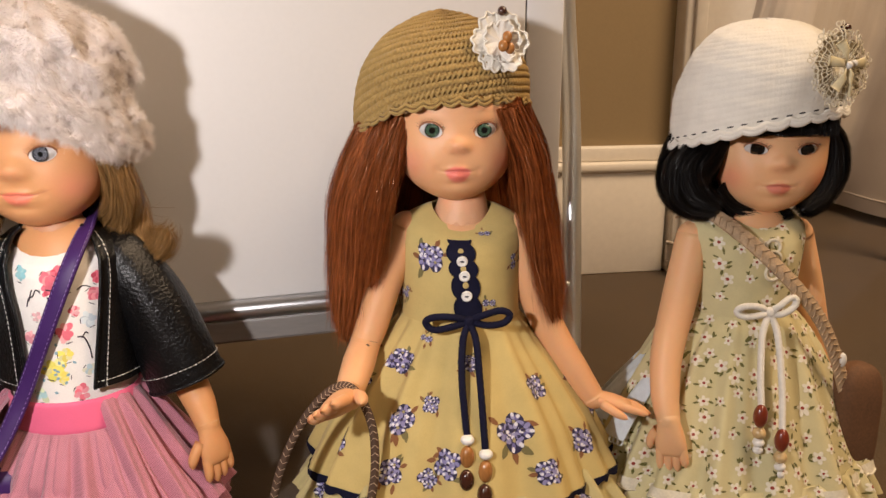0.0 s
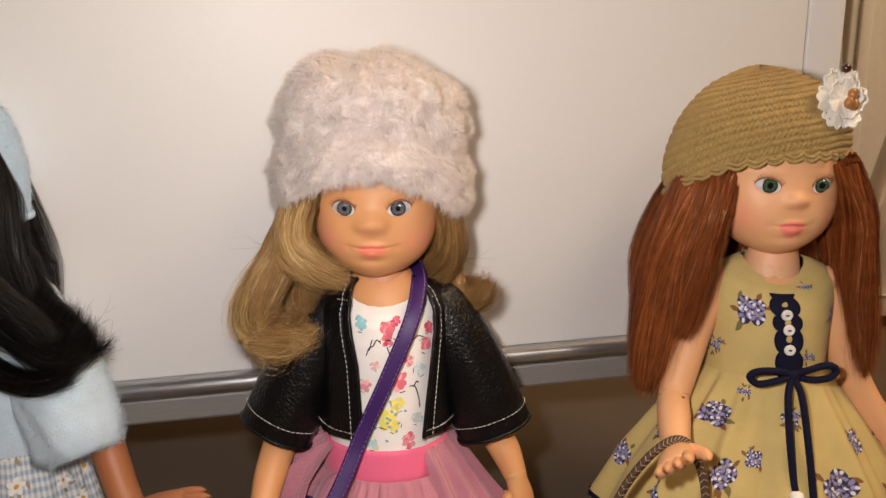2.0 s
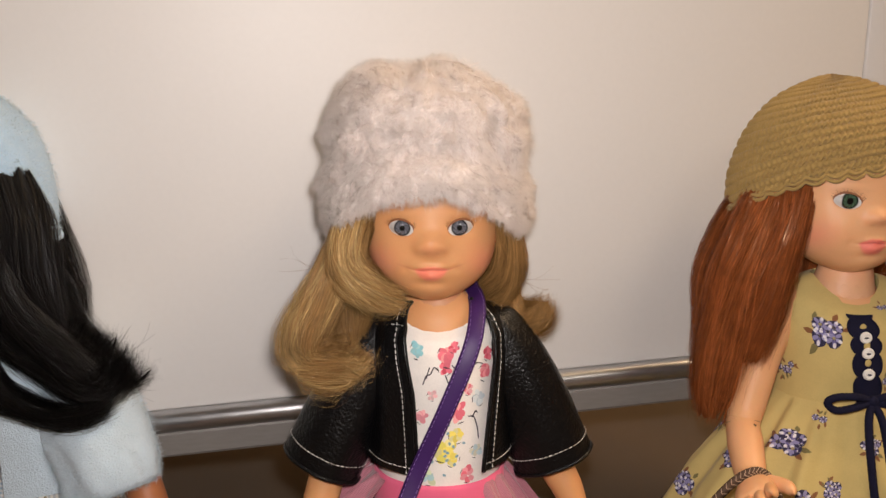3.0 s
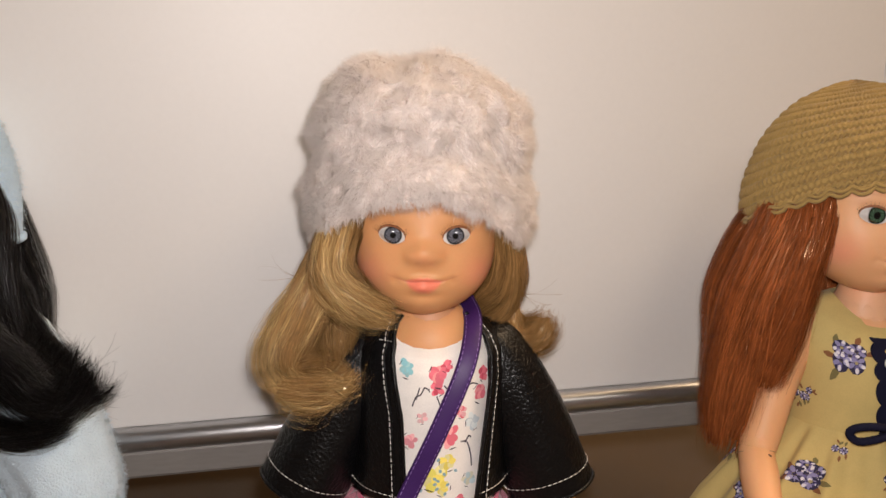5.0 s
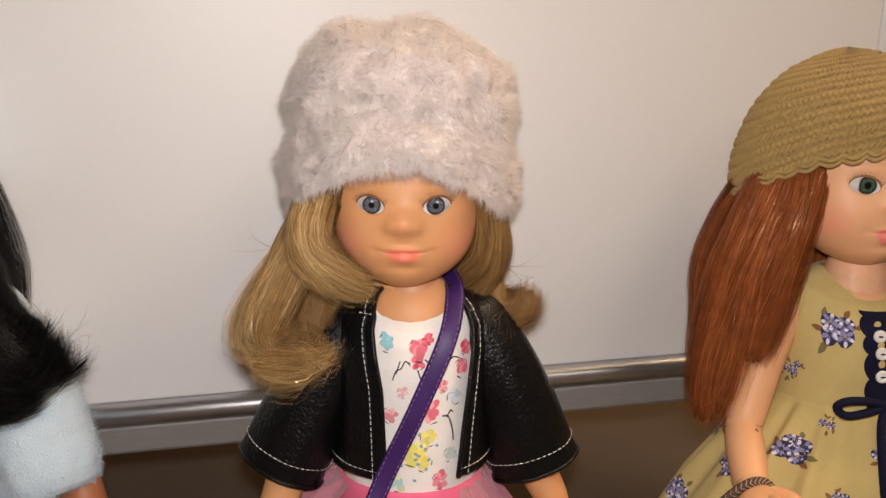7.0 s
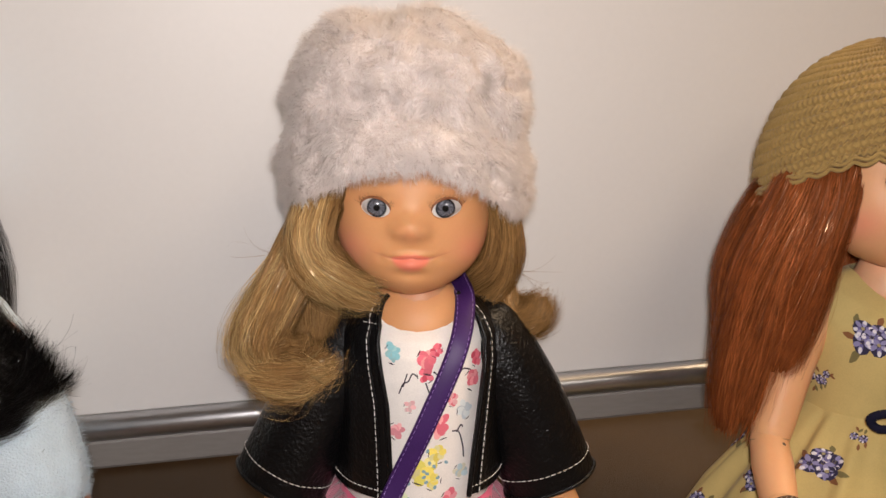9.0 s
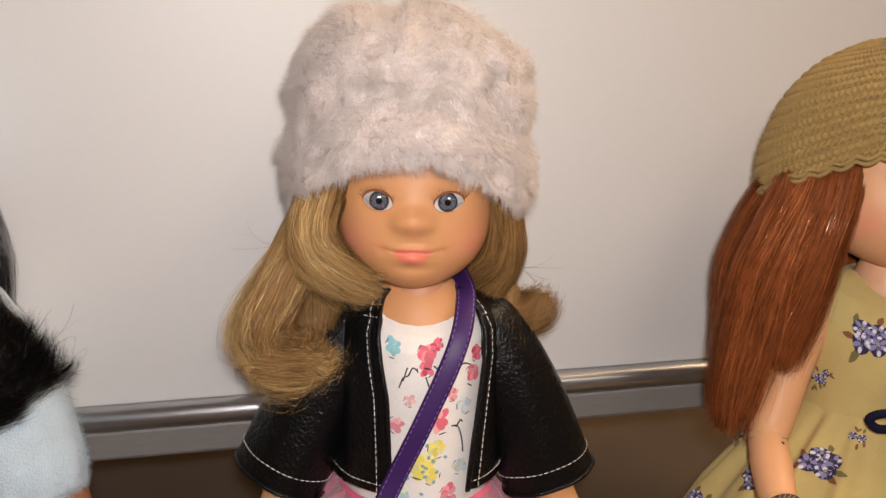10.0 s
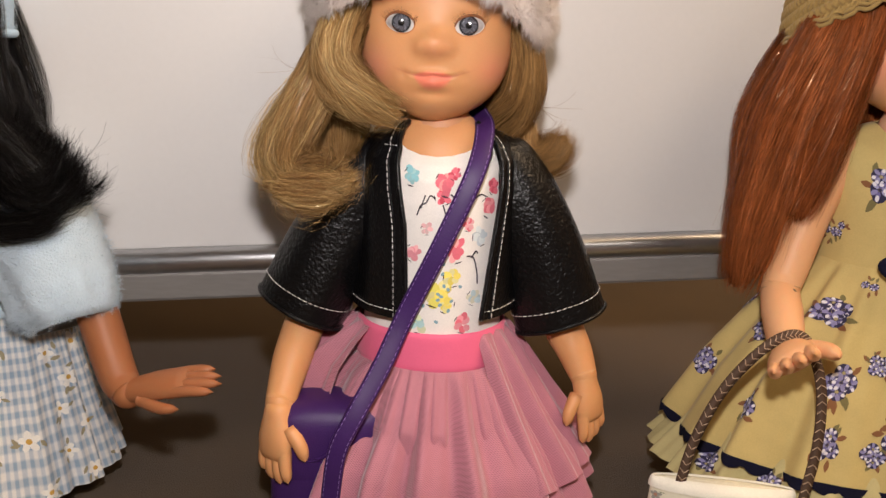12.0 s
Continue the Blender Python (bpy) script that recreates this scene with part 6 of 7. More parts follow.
for i, (aa, z, r) in enumerate(((-30.0, 0.201, 33), (56.4, 0.194, 18), (26.4, 0.169, 16), (-72, 0.170, 18), (-62, 0.172, 14), (25, 0.219, 12), (150, 0.19, 30), (-140, 0.18, 30))):
    b = Build()
    violet_bunch(b, bod, radians(aa), bod.v_of(z), r / 3150, 200 + i)
    tagged(part("flower_motif", b, M["print"], bodice), kind="stuff")
for i, (aa, z) in enumerate(((-62, 0.050), (-40, 0.052), (10, 0.052), (50, 0.05))):
    b = Build()
    violet_bunch(b, under, radians(aa), under.v_of(z), 0.008, 240 + i)
    tagged(part("flower_motif", b, M["print"], ruffle), kind="stuff")
# navy scalloped placket with buttons
b = Build()
n = 61
zz = np.linspace(0.1575, 0.2155, n)
s = (0.2125 - zz) / 0.0132
half = 0.0052 + 0.0026 * np.abs(np.sin(np.pi * s)) ** 0.7
rows = []
for k in range(n):
    cen = radians(0.0) + (zz[k] - 0.2) * -3.0
    v0 = bod.v_of(zz[k])
    u = np.linspace(-1, 1, 11) * half[k] / 0.036 + cen
    rows.append(bod.at(u, v0) + bod.normal(u, np.full(11, v0)) * 0.0009)
p = np.array(rows)
b.grid(p)
b.grid((p + np.array([0, 0.0008, 0]))[::-1])
for side in (0, -1):
    b.tube(p[:, side], 0.0005, 6)
part("placket", b, M["navy"], ob, "navy scalloped front placket")


def front_at(z, dx=0.0, lift=0.0014):
    v0 = bod.v_of(z)
    a0 = np.array((z - 0.2) * -3.0 + dx / 0.036)
    return bod.at(a0, v0) + bod.normal(a0, np.array(v0)) * lift


for z in (0.1995, 0.1870, 0.1745):
    c = front_at(z)
    b = Build()
    ring_seq(b, c, (0, -1, 0.1), 0.0023, 0.0010, 20)
    b.ball(c, (0.0024, 0.0007, 0.0024), nu=16, nv=8)
    btn = part("button", b, M["button"], ob, "small white shirt button")
    b = Build()
    b.ball(c + np.array([0, -0.0008, 0]), (0.0013, 0.0004, 0.0005), nu=10, nv=6)
    part("thread", b, M["navy"], btn)
for z in (0.2070, 0.1932, 0.1808):
    b = Build()
    b.ball(front_at(z, 0, 0.0009), (0.0018, 0.0004, 0.0021), nu=12, nv=6, col=MUSTARD)
    part("placket_hole", b, M["print"], ob)
# navy cord bow with beads
K = np.array([0.0150, 0.4265, 0.1605])
b = Build()
for q in ([(0, 0, 0), (-0.010, -0.003, 0.0035), (-0.021, -0.004, 0.0035), (-0.025, -0.003, 0.0), (-0.020, -0.004, -0.0040), (-0.008, -0.003, -0.0020), (0, 0, 0)],
          [(0, 0, 0), (0.008, -0.003, 0.0045), (0.018, -0.003, 0.0075), (0.0235, -0.002, 0.0045), (0.020, -0.003, 0.0000), (0.010, -0.003, -0.0015), (0, 0, 0)],
          [(0, -0.001, 0), (-0.0035, -0.006, -0.010), (-0.0042, -0.014, -0.030), (-0.0020, -0.020, -0.055), (-0.0012, -0.022, -0.0610)],
          [(0, -0.001, 0), (0.0040, -0.006, -0.010), (0.0062, -0.014, -0.032), (0.0085, -0.022, -0.060), (0.0092, -0.024, -0.0690)]):
    cord(b, K + np.array(q), 0.0021, 80, braid=0.05)
b.ball(K + np.array([0, -0.0015, 0]), (0.0036, 0.0026, 0.0036))
bow = part("cord_bow", b, M["navy"], ob, "navy cord bow with hanging ends")
for x, y, z in ((0.0140, 0.4025, 0.0975), (0.0245, 0.4005, 0.0895)):
    for nm, dz, rad, mt in (("white_bead", 0.0, (0.0040, 0.0040, 0.0030), "button"), ("wooden_bead", -0.0095, (0.0042, 0.0042, 0.0068), "bead_wood"), ("dark_bead", -0.0225, (0.0046, 0.0046, 0.0068), "bead_dark")):
        b = Build()
        b.ball((x + 0.0003 * dz * 100, y + 0.25 * dz, z + dz), rad, nu=20, nv=14)
        part(nm, b, M[mt], bow, {"white_bead": "white bead", "wooden_bead": "varnished wooden bead", "dark_bead": "dark brown bead"}[nm])

# ochre crocheted hat
ob = thing("crochet_hat", (0.0, 0.458, 0.27), "ochre crocheted doll cap with a white flower", "hat", "crocheted hats")
rim = lambda a: np.interp(np.degrees(a), [-180, -140, -110, -85, -60, -30, 0, 40, 75, 105, 140, 180], [0.2540, 0.2525, 0.2535, 0.2610, 0.2705, 0.2810, 0.2860, 0.2870, 0.2835, 0.2760, 0.2610, 0.2540])
b = Build()
p = knit_hat(-0.0009, 0.4735, 0.0538, 0.0510, rim, 0.3360, 19, 112, 0.0024, 5, b, power=0.5, nu=672, nv=230, slant=-1.5, flare=-0.03, form=(2.74, 1.64), weave=0.13, groove=0.17)
part("cap", b, M["yarn"], ob)
b = Build()
scallop_edge(b, p[::4, 0], 0.0011, 34, 0.0026, centre=(-0.001, 0.4735))
part("scalloped_edge", b, M["yarn"], ob)
b = Build()
C = np.array([0.0305, 0.4365, 0.3170])
frill(b, C, (0.34, -0.92, 0.15), 0.0165, 6, 3, wave=0.05, cup=0.10, pleat=0.006)
frill(b, C + np.array([0.0008, -0.0018, 0.0005]), (0.34, -0.92, 0.15), 0.0110, 5, 8, wave=0.07, cup=0.18, pleat=0.006)
fl = part("crochet_flower", b, M["white_yarn"], ob, "white crocheted flower")
for dx, dz in ((-0.0030, -0.0018), (0.0020, -0.0030), (0.0, 0.0028)):
    b = Build()
    b.ball(C + np.array([dx * 0.78 + 0.004, -0.0058 + dx * 0.6, dz]), (0.0027, 0.0025, 0.0032), nu=16, nv=12)
    part("wooden_bead", b, M["bead_wood"], fl, "small wooden bead")
for dx, dz in ((0.0005, 0.0165), (0.0135, 0.0015), (0.0115, -0.0095)):
    b = Build()
    b.ball(C + np.array([dx * 0.8 + 0.001, -0.001 + dx * 0.62, dz]), (0.0026, 0.0026, 0.0026), nu=14, nv=10)
    part("dark_bead", b, M["bead_dark"], fl, "dark faceted bead")

# flowered handbag hanging from the wrist
ob = thing("handbag", (-0.0725, 0.398, 0.0), "cream flowered doll handbag with a brown braided handle", "bag")
CREAM = (0.72, 0.66, 0.50)
hb = Cloth(-0.0780, 0.396, [(0.004, 0.029, 0.010), (0.018, 0.032, 0.012), (0.036, 0.0335, 0.011), (0.050, 0.033, 0.008), (0.055, 0.0325, 0.0065), (0.0565, 0.032, 0.0040), (0.0570, 0.031, 0.0003)], fold=0.006, waves=6, seed=1, yaw=-4)
b = Build()
hb.sheet(b, -np.pi, np.pi, 90, 0, 1, 20, wrap=True, col=CREAM)
hbody = part("body", b, M["canvas"], ob)
b = Build()
hb.sheet(b, -np.pi, np.pi, 90, 0.58, 0.86, 8, wrap=True, lift=0.0012, col=(0.80, 0.76, 0.64))
part("top_binding", b, M["canvas"], ob, "plain cream top binding")
b = Build()
hb.sheet(b, -np.pi, np.pi, 60, 0, 0.03, 3, wrap=True, lift=0.0006, col=CREAM)
b.ball((-0.0780, 0.396, 0.006), (0.029, 0.010, 0.004), col=CREAM)
part("base", b, M["canvas"], ob)
g = np.random.default_rng(3)
b = Build()
for i in range(26):
    daisy(b, hb, g.uniform(-1.4, 1.4), g.uniform(0.08, 0.55), 0.0030, g, (0.30, 0.28, 0.24), (0.45, 0.20, 0.12), (0.18, 0.20, 0.10))
tagged(part("flower_print", b, M["canvas"], hbody), kind="stuff")
BRAID = material("brown_braid", (0.075, 0.04, 0.022), 0.7, vary=0.2, scale=200, fine=1500, bump=0.5)
nt, bs = nodes_of(BRAID)
hand_pts = [(-0.1005, 0.391, 0.040), (-0.0980, 0.394, 0.058), (-0.0925, 0.397, 0.081), (-0.082, 0.399, 0.105), (-0.068, 0.399, 0.1245), (-0.0560, 0.3985, 0.1325), (-0.0470, 0.399, 0.1265), (-0.0395, 0.398, 0.107), (-0.0385, 0.394, 0.082), (-0.0420, 0.390, 0.058), (-0.0440, 0.387, 0.040)]
c = spline(hand_pts, 120)
d = np.gradient(c, axis=0)
d /= np.linalg.norm(d, axis=1)[:, None]
wd = np.cross(d, np.array([0.0, -1.0, 0.25]))
wd /= np.linalg.norm(wd, axis=1)[:, None]
up = np.cross(d, wd)
b = Build()
prof = np.array([(-0.0025, 0), (-0.0020, 0.0005), (0, 0.0006), (0.0020, 0.0005), (0.0025, 0), (0, -0.0006)])
b.grid(c[:, None] + wd[:, None] * prof[None, :, :1] + up[:, None] * prof[None, :, 1:], wrap_v=True)
handle = part("handle", b, BRAID, ob, "brown braided handle")
b = Build()
for k in range(2, 118, 2):
    for s in (-1, 1):
        for f in (-1, 1):
            q = np.array([c[k] + up[k] * 0.0005 * f, c[k] + s * wd[k] * 0.0011 + d[k] * 0.0010 + up[k] * 0.0005 * f, c[k] + s * wd[k] * 0.0021 + d[k] * 0.0019 + up[k] * 0.0003 * f])
            b.tube(q, 0.00020, 4)
tagged(part("braid_pattern", b, material("tan_braid_thread", (0.50, 0.36, 0.24), 0.6), handle), kind="stuff")

# ---- clothes of the doll with the black bob ----
SAGE = (0.60, 0.53, 0.29)
ob = thing("dress", (0.197, 0.494, 0.02), "sage green cotton doll dress with small white daisies", "dress", "doll dresses")
kb = Cloth(0.197, 0.494, [(0.1470, 0.0355, 0.0310), (0.158, 0.0350, 0.0306), (0.172, 0.0362, 0.0306), (0.188, 0.0380, 0.0300), (0.199, 0.0395, 0.0280), (0.207, 0.0375, 0.0255), (0.2125, 0.0310, 0.0220), (0.2165, 0.0225, 0.0185), (0.218, 0.0180, 0.0170)], fold=0.006, waves=6, seed=5, yaw=8, dip=0.011)
b = Build()
kb.sheet(b, -np.pi, np.pi, 120, 0, 1, 50, wrap=True, col=SAGE)
bodice = part("bodice", b, M["print"], ob)
ks = Cloth(0.197, 0.494, [(0.1500, 0.0350, 0.0305), (0.1420, 0.0420, 0.0350), (0.1250, 0.0540, 0.0430), (0.0950, 0.0690, 0.0540), (0.0450, 0.0920, 0.0720)], fold=0.045, waves=14, seed=1.4, sag=0.001, yaw=8)
b = Build()
ks.sheet(b, -np.pi, np.pi, 420, 0, 1, 70, wrap=True, col=SAGE)
over = part("overskirt", b, M["print"], ob)
b = Build()
b.tube(kb.at(np.arange(80) * 2 * np.pi / 80, 0.0) + np.array([0, 0, 0.0005]), 0.0007, 6, closed=True, col=SAGE)
part("waist_seam", b, M["print"], ob)
kr = Cloth(0.197, 0.494, [(0.0500, 0.0880, 0.0690), (0.0380, 0.0960, 0.0760), (0.0220, 0.1040, 0.0830)], fold=0.045, waves=24, seed=3.1, yaw=8)
b = Build()
kr.sheet(b, -np.pi, np.pi, 420, 0, 1, 20, wrap=True, col=SAGE)
ruf = part("hem_ruffle", b, M["print"], ob)
g = np.random.default_rng(17)


def scatter(cloth, parent, count, lo, hi, r, gap, seed, petals=(0.78, 0.72, 0.58), heart=(0.30, 0.05, 0.03), leaf=(0.14, 0.13, 0.035), span=1.75):
    g = np.random.default_rng(seed)
    got = []
    b = Build()
    for _ in range(count * 30):
        a, v = g.uniform(-span, span), g.uniform(lo, hi)
        p = cloth.at(np.array(a), np.array(v))
        if all(np.linalg.norm(p - q) > gap for q in got):
            got.append(p)
            daisy(b, cloth, a, v, r * g.uniform(0.8, 1.2), g, petals, heart, leaf)
        if len(got) >= count:
            break
    tagged(part("daisy_print", b, M["print"], parent), kind="stuff")


scatter(kb, bodice, 40, 0.05, 0.9, 0.0038, 0.0110, 1)
scatter(ks, over, 190, 0.06, 0.97, 0.0037, 0.0096, 2)
scatter(kr, ruf, 50, 0.1, 0.9, 0.0037, 0.0104, 3)
b = Build()
a = np.linspace(-np.pi, np.pi, 500, endpoint=False)
e = ks.at(a, np.ones(500))
nn = ks.normal(a, np.ones(500))
w = 0.0045 + 0.0018 * np.abs(np.sin(a * 45))
p = np.stack([e + nn * 0.0008 + np.array([0, 0, 0.002]), e + nn * 0.0022 - np.array([0, 0, 1]) * (0.4 * w)[:, None], e + nn * 0.003 - np.array([0, 0, 1]) * w[:, None]], 1)
b.grid(p, wrap_u=True)
b.grid((p - nn[:, None] * 0.0007)[::-1], wrap_u=True)
b.tube(p[:, 2], 0.0008, 5, closed=True)
part("lace_trim", b, M["lace"], ob, "cream lace trim along the hem")
b = Build()
pc = Cloth(0.197, 0.494, [(0.118, 0.052, 0.050), (0.100, 0.066, 0.062), (0.080, 0.080, 0.076), (0.066, 0.088, 0.084)], fold=0.05, waves=17, seed=0.6)
pc.sheet(b, radians(-128), radians(-66), 120, 0, 1, 24)
e = pc.at(np.linspace(radians(-128), radians(-66), 120), np.ones(120))
for i in range(0, 119, 4):
    ring_seq(b, e[i] - np.array([0, 0, 0.0015]), pc.normal(np.array(radians(-128 + 62 * i / 119)), np.array(1.0)), 0.0022, 0.0006, 10)
part("petticoat", b, material("pale_blue_voile", (0.68, 0.74, 0.78), 0.8, vary=0.12, scale=250, fine=2200, bump=0.5), ob, "pale blue lace-edged petticoat")
# white cord bow with beads
K = np.array([0.2010, 0.4545, 0.1565])
b = Build()
for q in ([(0, 0, 0), (-0.008, -0.003, 0.0045), (-0.017, -0.003, 0.0045), (-0.0205, -0.002, 0.001), (-0.016, -0.003, -0.002), (-0.006, -0.003, -0.0010), (0, 0, 0)],
          [(0, 0, 0), (0.005, -0.003, 0.005), (0.011, -0.002, 0.0095), (0.0150, -0.002, 0.0090), (0.0135, -0.003, 0.0040), (0.006, -0.003, -0.0005), (0, 0, 0)],
          [(0, -0.001, 0), (-0.0050, -0.006, -0.012), (-0.0075, -0.015, -0.035), (-0.0080, -0.022, -0.054)],
          [(0, -0.001, 0), (0.0040, -0.006, -0.012), (0.0055, -0.016, -0.040), (0.0045, -0.026, -0.068)]):
    cord(b, K + np.array(q), 0.0021, 70, braid=0.05)
b.ball(K + np.array([0, -0.0015, 0]), (0.0040, 0.0028, 0.0040))
bow = part("cord_bow", b, M["white_cord"], ob, "white cotton cord bow with hanging ends")
for x, y, z in ((0.1925, 0.4315, 0.098), (0.2052, 0.4275, 0.084)):
    for nm, dz, rad, mt, lab in (("red_bead", 0.0, (0.0043, 0.0043, 0.0076), "bead_red", "red-brown oval bead"), ("pale_bead", -0.0112, (0.0040, 0.0040, 0.0038), "bead_pale", "pale wooden bead"), ("white_bead", -0.0175, (0.0036, 0.0036, 0.0028), "button", "white bead"), ("white_bead", -0.0225, (0.0032, 0.0032, 0.0026), "button", "white bead")):
        b = Build()
        b.ball((x - 0.03 * dz * 0.8, y, z + dz), rad, nu=18, nv=12)
        part(nm, b, M[mt], bow, lab)
# lace collar ring at the neck opening
b = Build()
for i in range(3):
    ring_seq(b, kb.at(np.array(0.10), np.array(kb.v_of(0.200 - 0.0105 * i))) + np.array([0, -0.001, 0]), (0.1, -1, 0.1), 0.0045, 0.0011, 22)
part("lace_trim", b, M["lace"], ob, "white lace rings down the front")

# straw strap and brown bag
ob = thing("shoulder_bag", (0.268, 0.49, 0.0), "brown doll shoulder bag on a woven straw strap", "bag")
b = Build()
st = spline([(0.160, 0.512, 0.206), (0.163, 0.490, 0.2165), (0.172, 0.474, 0.2120), (0.192, 0.4595, 0.196), (0.216, 0.4550, 0.173), (0.236, 0.4600, 0.150), (0.250, 0.464, 0.126), (0.262, 0.468, 0.098)], 80)
d = np.gradient(st, axis=0)
d /= np.linalg.norm(d, axis=1)[:, None]
wd = np.cross(d, np.array([0.2, -1.0, 0.3]))
wd /= np.linalg.norm(wd, axis=1)[:, None]
up = np.cross(wd, d)
prof = np.array([(-0.0048, -0.0004), (-0.0042, 0.0008), (0, 0.0011), (0.0042, 0.0008), (0.0048, -0.0004), (0, -0.0008)])
b.grid(st[:, None] + wd[:, None] * prof[None, :, :1] + up[:, None] * prof[None, :, 1:], wrap_v=True)
strap = part("strap", b, M["straw"], ob, "woven straw strap")
b = Build()
for k in range(1, 78, 2):
    for s in (-1, 1):
        for f in (-1, 1):
            q = np.array([st[k] + up[k] * 0.0012 * f, st[k] + s * wd[k] * 0.0023 + d[k] * 0.0016 + up[k] * 0.0013 * f, st[k] + s * wd[k] * 0.0044 + d[k] * 0.0030 + up[k] * 0.0006 * f])
            b.tube(q, 0.0005, 5)
tagged(part("straw_weave", b, M["straw"], strap), kind="stuff")
b = Build()
b.ball((0.272, 0.476, 0.070), (0.018, 0.013, 0.044), nu=30, nv=20, shape=bag_shape, rot=rot_z(20))
part("body", b, M["brown"], ob)
b = Build()
b.ball((0.256, 0.4655, 0.1205), (0.0032, 0.0018, 0.0050), nu=14, nv=10)
part("clasp", b, M["button"], ob, "pale shell clasp")

# white crocheted hat with a lace rosette
ob = thing("crochet_hat", (0.192, 0.495, 0.255), "white crocheted doll cap with a lace rosette", "hat", "crocheted hats")
rim = lambda a: 0.2655 + 0.0110 * np.sin(a + 0.35) + 0.0040 * np.cos(a)
b = Build()
p = knit_hat(0.1965, 0.492, 0.0515, 0.0485, rim, 0.3315, 27, 120, 0.00022, 15, b, power=0.43, slant=-0.6, flare=-0.02, form=(2.9, 2.4))
part("cap", b, M["white_yarn"], ob)
b = Build()
scallop_edge(b, p[:, 0], 0.0019, 26, 0.0020, centre=(0.1955, 0.492))
part("scalloped_edge", b, M["white_yarn"], ob)
b = Build()
for i in range(40):
    q = p[int(i * len(p) / 40) % len(p), 4]
    w = p[(int(i * len(p) / 40) + 3) % len(p), 4] - p[int(i * len(p) / 40) - 3, 4]
    w /= np.linalg.norm(w)
    o = np.array([q[0] - 0.1965, q[1] - 0.492, 0.0])
    o /= np.linalg.norm(o)
    # dark flat ball in place of an open hole, its darkness given by colour
    b.ball(q + np.array([0, 0, 0.0022]), (0.0021, 0.0007, 0.0005), nu=10, nv=6, rot=np.array([w, o, np.cross(w, o)]).T)
part("eyelet_row", b, M["seam"], ob, "row of small dark eyelets above the edge")
C = np.array([0.2190, 0.4440, 0.3040])
N = np.array([0.40, -0.90, 0.12])
b = Build()
frill(b, C, N, 0.0185, 9, 21, wave=0.05, cup=0.10, thick=0.0005, pleat=0.010)
ros = part("lace_rosette", b, M["net"], ob, "beige net rosette with a cream looped lace edge")
NU = N / np.linalg.norm(N)
AX = np.cross((0, 0, 1), NU)
AX /= np.linalg.norm(AX)
AY = np.cross(NU, AX)
b = Build()
g = np.random.default_rng(23)
for i in range(46):
    q = i * 2 * np.pi / 46
    w = math.cos(q) * AX + math.sin(q) * AY
    e = 0.0195 + 0.0018 * math.sin(9 * q) + g.normal(0, 0.0006)
    cord(b, [C + NU * 0.002, C + w * e * 0.4 + NU * 0.004, C + w * e * 0.75 + NU * (0.004 + 0.0015 * math.sin(9 * q)), C + w * e + NU * 0.003], 0.00028, 12)
    ring_seq(b, C + w * (e + 0.0013) + NU * 0.003, NU + 0.3 * g.normal(0, 1, 3), 0.0014, 0.00032, 10)
for rad in (0.0075, 0.0115, 0.0155, 0.0190):
    t = np.arange(60) * 2 * np.pi / 60
    rr = rad * (1 + 0.06 * np.sin(9 * t))
    b.tube(C + rr[:, None] * (np.cos(t)[:, None] * AX + np.sin(t)[:, None] * AY) + NU * (0.0036 + 0.0008 * np.sin(18 * t))[:, None], 0.00032, 5, closed=True)
part("lace_thread", b, M["lace"], ros, "cream looped lace threads")
b = Build()
for sx, sz in ((-1, 0.15), (1, 0.1), (0.35, -1), (-0.5, -0.8), (-0.5, 0.8)):
    q = C + N * 0.006
    w = np.array([sx * 0.85, sx * 0.5, sz])
    b.tube(spline([q, q + w * 0.007 + N * 0.003, q + w * 0.016 + N * 0.001], 14), np.linspace(0.0012, 0.0030, 14), 8, wide=(0, 0, 1), flat=0.3)
part("ribbon_bow", b, M["ribbon"], ros, "cream satin ribbon bow")
b = Build()
b.ball(C + N * 0.0085, (0.0022, 0.0022, 0.0022))
b.ball(C + N * 0.0082 + np.array([0.004, 0.002, 0.001]), (0.0020, 0.0020, 0.0020))
part("pearl", b, M["button"], ros, "two small pearls")
b = Build()
b.ball(C + np.array([0.005, 0.004, 0.021]), (0.0030, 0.0030, 0.0026))
part("dark_bead", b, M["bead_dark"], ros, "dark bead")

# ---- clothes of the dark doll ----


def fuzz(parent, p, count, seed, length=0.0024, radius=0.00016):
    """Short curly pile over a grid of points."""
    g = np.random.default_rng(seed)
    n = np.cross(np.gradient(p, axis=0), np.gradient(p, axis=1))
    n /= np.linalg.norm(n, axis=2)[..., None] + 1e-12
    mid = p.mean(axis=1, keepdims=True) if p.shape[0] < p.shape[1] else p.mean(axis=0, keepdims=True)
    n = n * np.sign(np.sum(n * (p - mid), -1))[..., None]
    i, j = g.integers(0, p.shape[0] - 1, count), g.integers(0, p.shape[1] - 1, count)
    f = g.random((2, count, 1))
    q = p[i, j] * (1 - f[0]) * (1 - f[1]) + p[i + 1, j] * f[0] * (1 - f[1]) + p[i, j + 1] * (1 - f[0]) * f[1] + p[i + 1, j + 1] * f[0] * f[1]
    w = n[i, j] + g.normal(0, 0.55, (count, 3))
    w /= np.linalg.norm(w, axis=1)[:, None]
    L = length * g.uniform(0.5, 1.2, (count, 1))
    k = g.normal(0, 0.6, (count, 3))
    P = np.stack([q - n[i, j] * 0.0004, q + w * L * 0.5, q + w * L + k * L * 0.5], 1)
    b = Build()
    b.strands(P, radius, taper=0.4)
    tagged(part("fuzz", b, M["plush"], parent), kind="stuff")


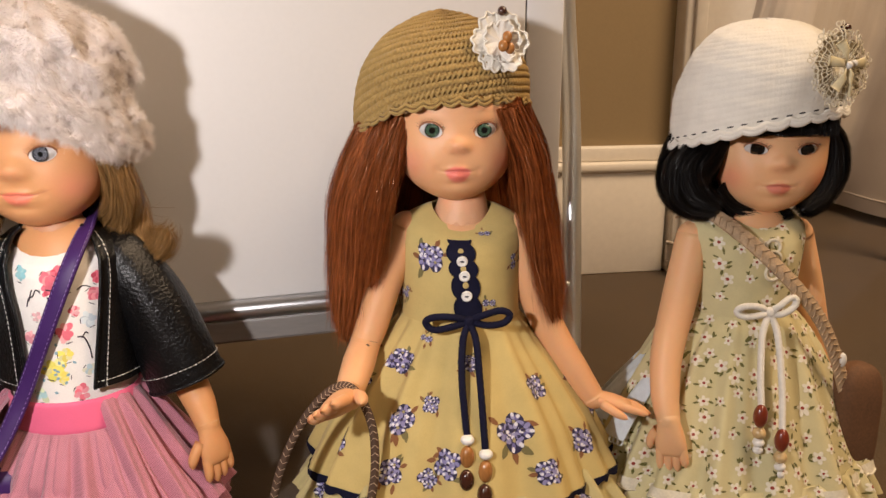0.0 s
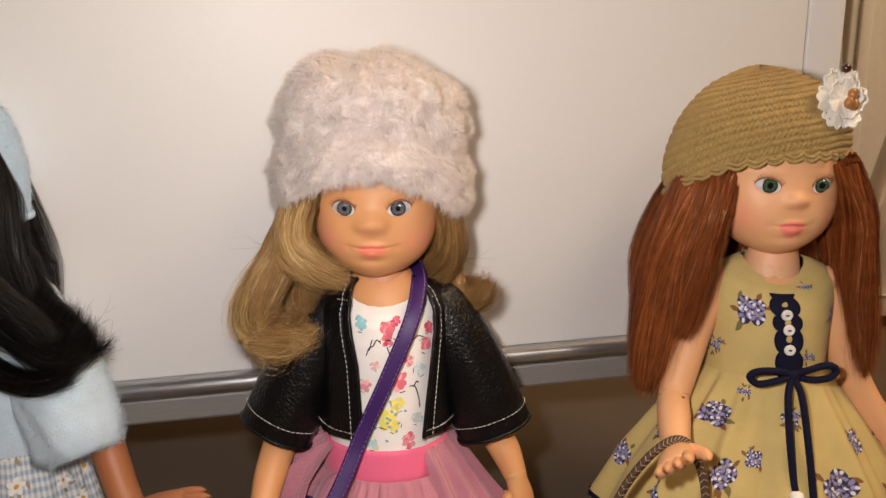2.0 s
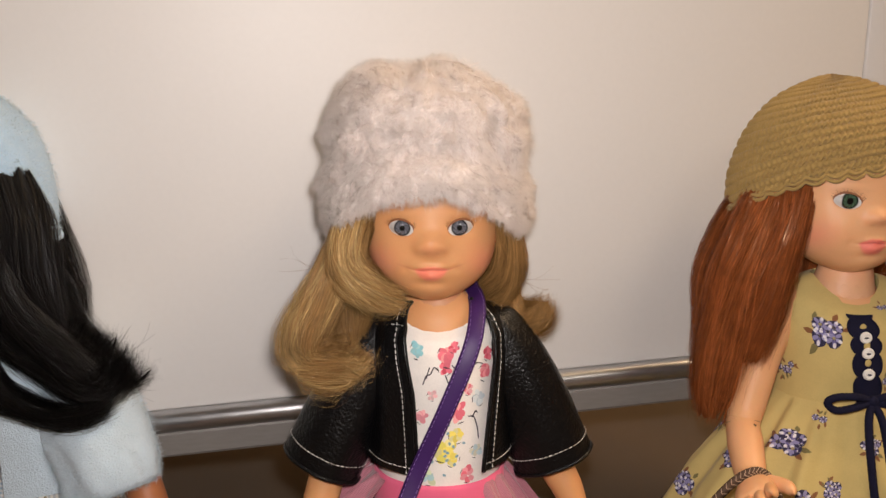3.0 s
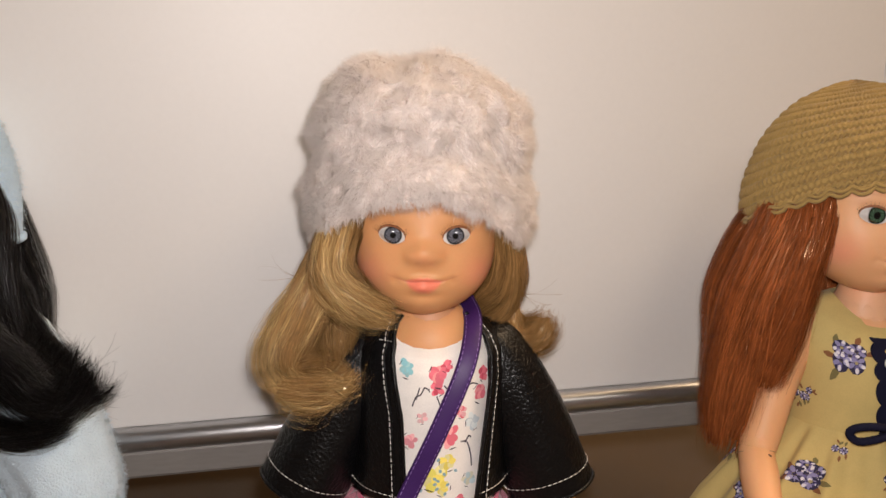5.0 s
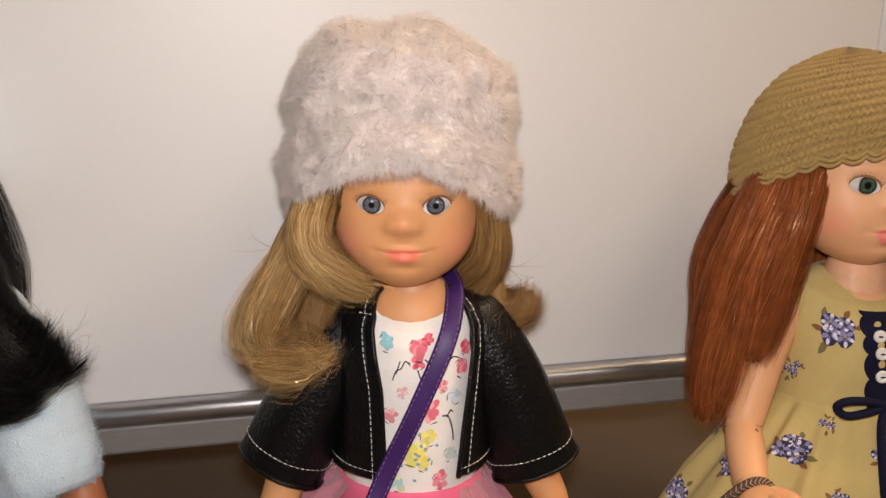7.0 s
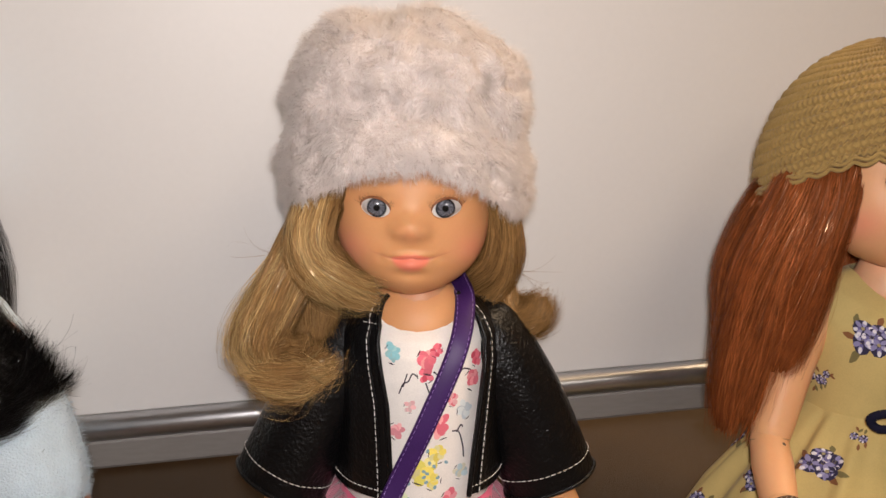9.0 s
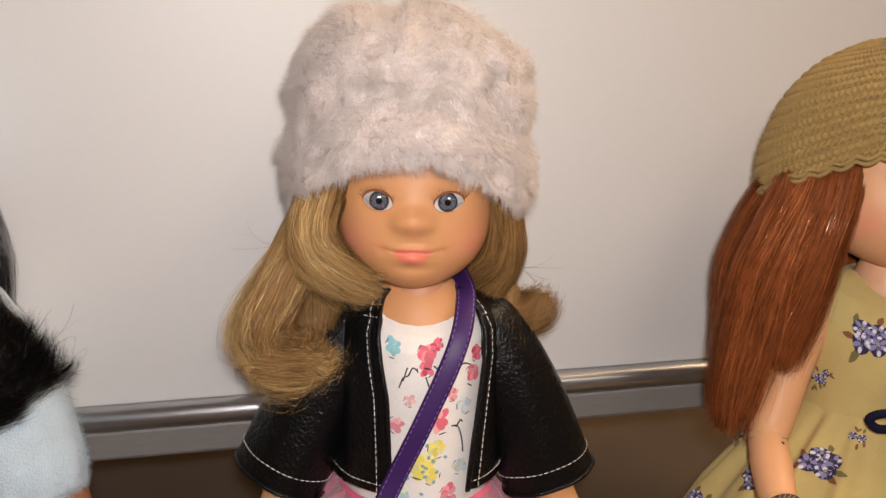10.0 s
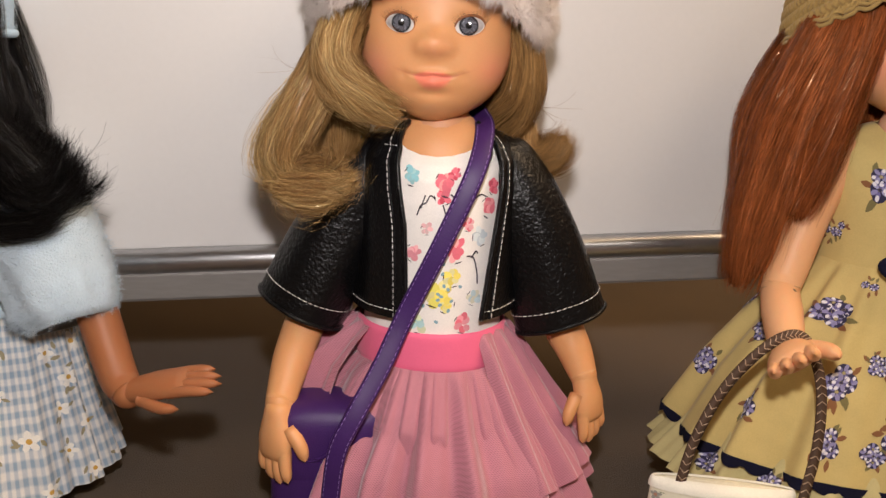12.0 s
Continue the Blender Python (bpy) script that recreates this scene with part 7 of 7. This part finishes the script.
ob = thing("dress", (-0.456, 0.432, 0.015), "pale blue gingham doll dress with printed daisies", "dress", "doll dresses")
ls = Cloth(-0.456, 0.432, [(0.1250, 0.0360, 0.0310), (0.1150, 0.0400, 0.0350), (0.0900, 0.0455, 0.0410), (0.0600, 0.0520, 0.0480), (0.0200, 0.0615, 0.0580)], fold=0.035, waves=17, seed=2.0)


def gingham(A, V):
    x, y = np.floor(A * 30) % 2, np.floor(V * 36) % 2
    k = (x + y)[..., None] / 2
    return np.array((0.72, 0.70, 0.66)) * (1 - k) + np.array((0.27, 0.36, 0.46)) * k


b = Build()
ls.sheet(b, -np.pi, np.pi, 600, 0, 1, 110, wrap=True, col=gingham)
over = part("skirt", b, M["print"], ob)
scatter(ls, over, 44, 0.1, 0.97, 0.0050, 0.016, 6, petals=(0.80, 0.77, 0.70), heart=(0.55, 0.32, 0.06), leaf=(0.30, 0.26, 0.16))
lb = Cloth(-0.456, 0.432, [(0.122, 0.0355, 0.0310), (0.15, 0.0345, 0.0305), (0.18, 0.036, 0.0305), (0.200, 0.034, 0.027), (0.212, 0.024, 0.020), (0.216, 0.0175, 0.0170)], fold=0.006, waves=6, seed=5)
b = Build()
lb.sheet(b, -np.pi, np.pi, 200, 0, 1, 60, wrap=True, col=gingham)
part("bodice", b, M["print"], ob)

ob = thing("bolero", (-0.456, 0.432, 0.12), "pale blue fluffy plush doll bolero with puffed sleeves", "jacket")
bl = Cloth(-0.456, 0.432, [(0.114, 0.0440, 0.0385), (0.148, 0.0435, 0.0378), (0.172, 0.043, 0.037), (0.190, 0.041, 0.0345), (0.203, 0.034, 0.029), (0.212, 0.026, 0.024)], fold=0.02, waves=6, seed=3.0)
b = Build()
bl.sheet(b, radians(4), 2 * np.pi - radians(4), 160, 0, 1, 40, thick=0.003)
part("body", b, M["plush"], ob)
LP = [(-0.440, 0.430, 0.190), (-0.427, 0.424, 0.168), (-0.412, 0.416, 0.145), (-0.399, 0.407, 0.122), (-0.395, 0.404, 0.113)]
for s, path in ((1, LP), (-1, [(-0.912 - q[0], q[1], q[2]) for q in LP])):
    p, c = sleeve(ob, path, [0.020, 0.027, 0.0285, 0.0270, 0.0190], M["plush"], 0.7 + s, fold=0.035, thick=0.003, lumps=0.07)
    fuzz(ob, p, 9000 if s > 0 else 3000, 60 + s)
ob = thing("plush_beret", (-0.46, 0.436, 0.26), "pale blue fluffy plush doll beret", "hat")
b = Build()
A, S = np.meshgrid(np.linspace(-np.pi, np.pi, 90, endpoint=False), np.linspace(0, 1, 50), indexing="ij")
kk = np.cos(S * np.pi / 2) ** 0.7 * (1 + 0.10 * np.sin(np.clip(S * 3.2, 0, np.pi)))
wv = 1 + 0.03 * wobble(A * 3, S * 6, 44)
z0 = 0.2475 + 0.051 * np.clip(np.cos(A), 0, 1) ** 1.05
Z = z0 + (0.331 - z0) * np.sin(S * np.pi / 2)
p = np.stack([-0.481 + 0.0440 * kk * wv * np.sin(A), 0.434 - 0.045 * kk * wv * np.cos(A), Z], -1)
b.grid(p, wrap_u=True)
q = p.copy()
q[..., :2] = np.array([-0.481, 0.434]) + (p[..., :2] - np.array([-0.481, 0.434])) * 0.93
b.grid(q[::-1], wrap_u=True)
part("cap", b, M["fleece"], ob)
fuzz(ob, p, 9000, 77)
b = Build()
b.tube(p[:, 0], 0.0022, 8, closed=True)
part("rolled_edge", b, M["fleece"], ob)
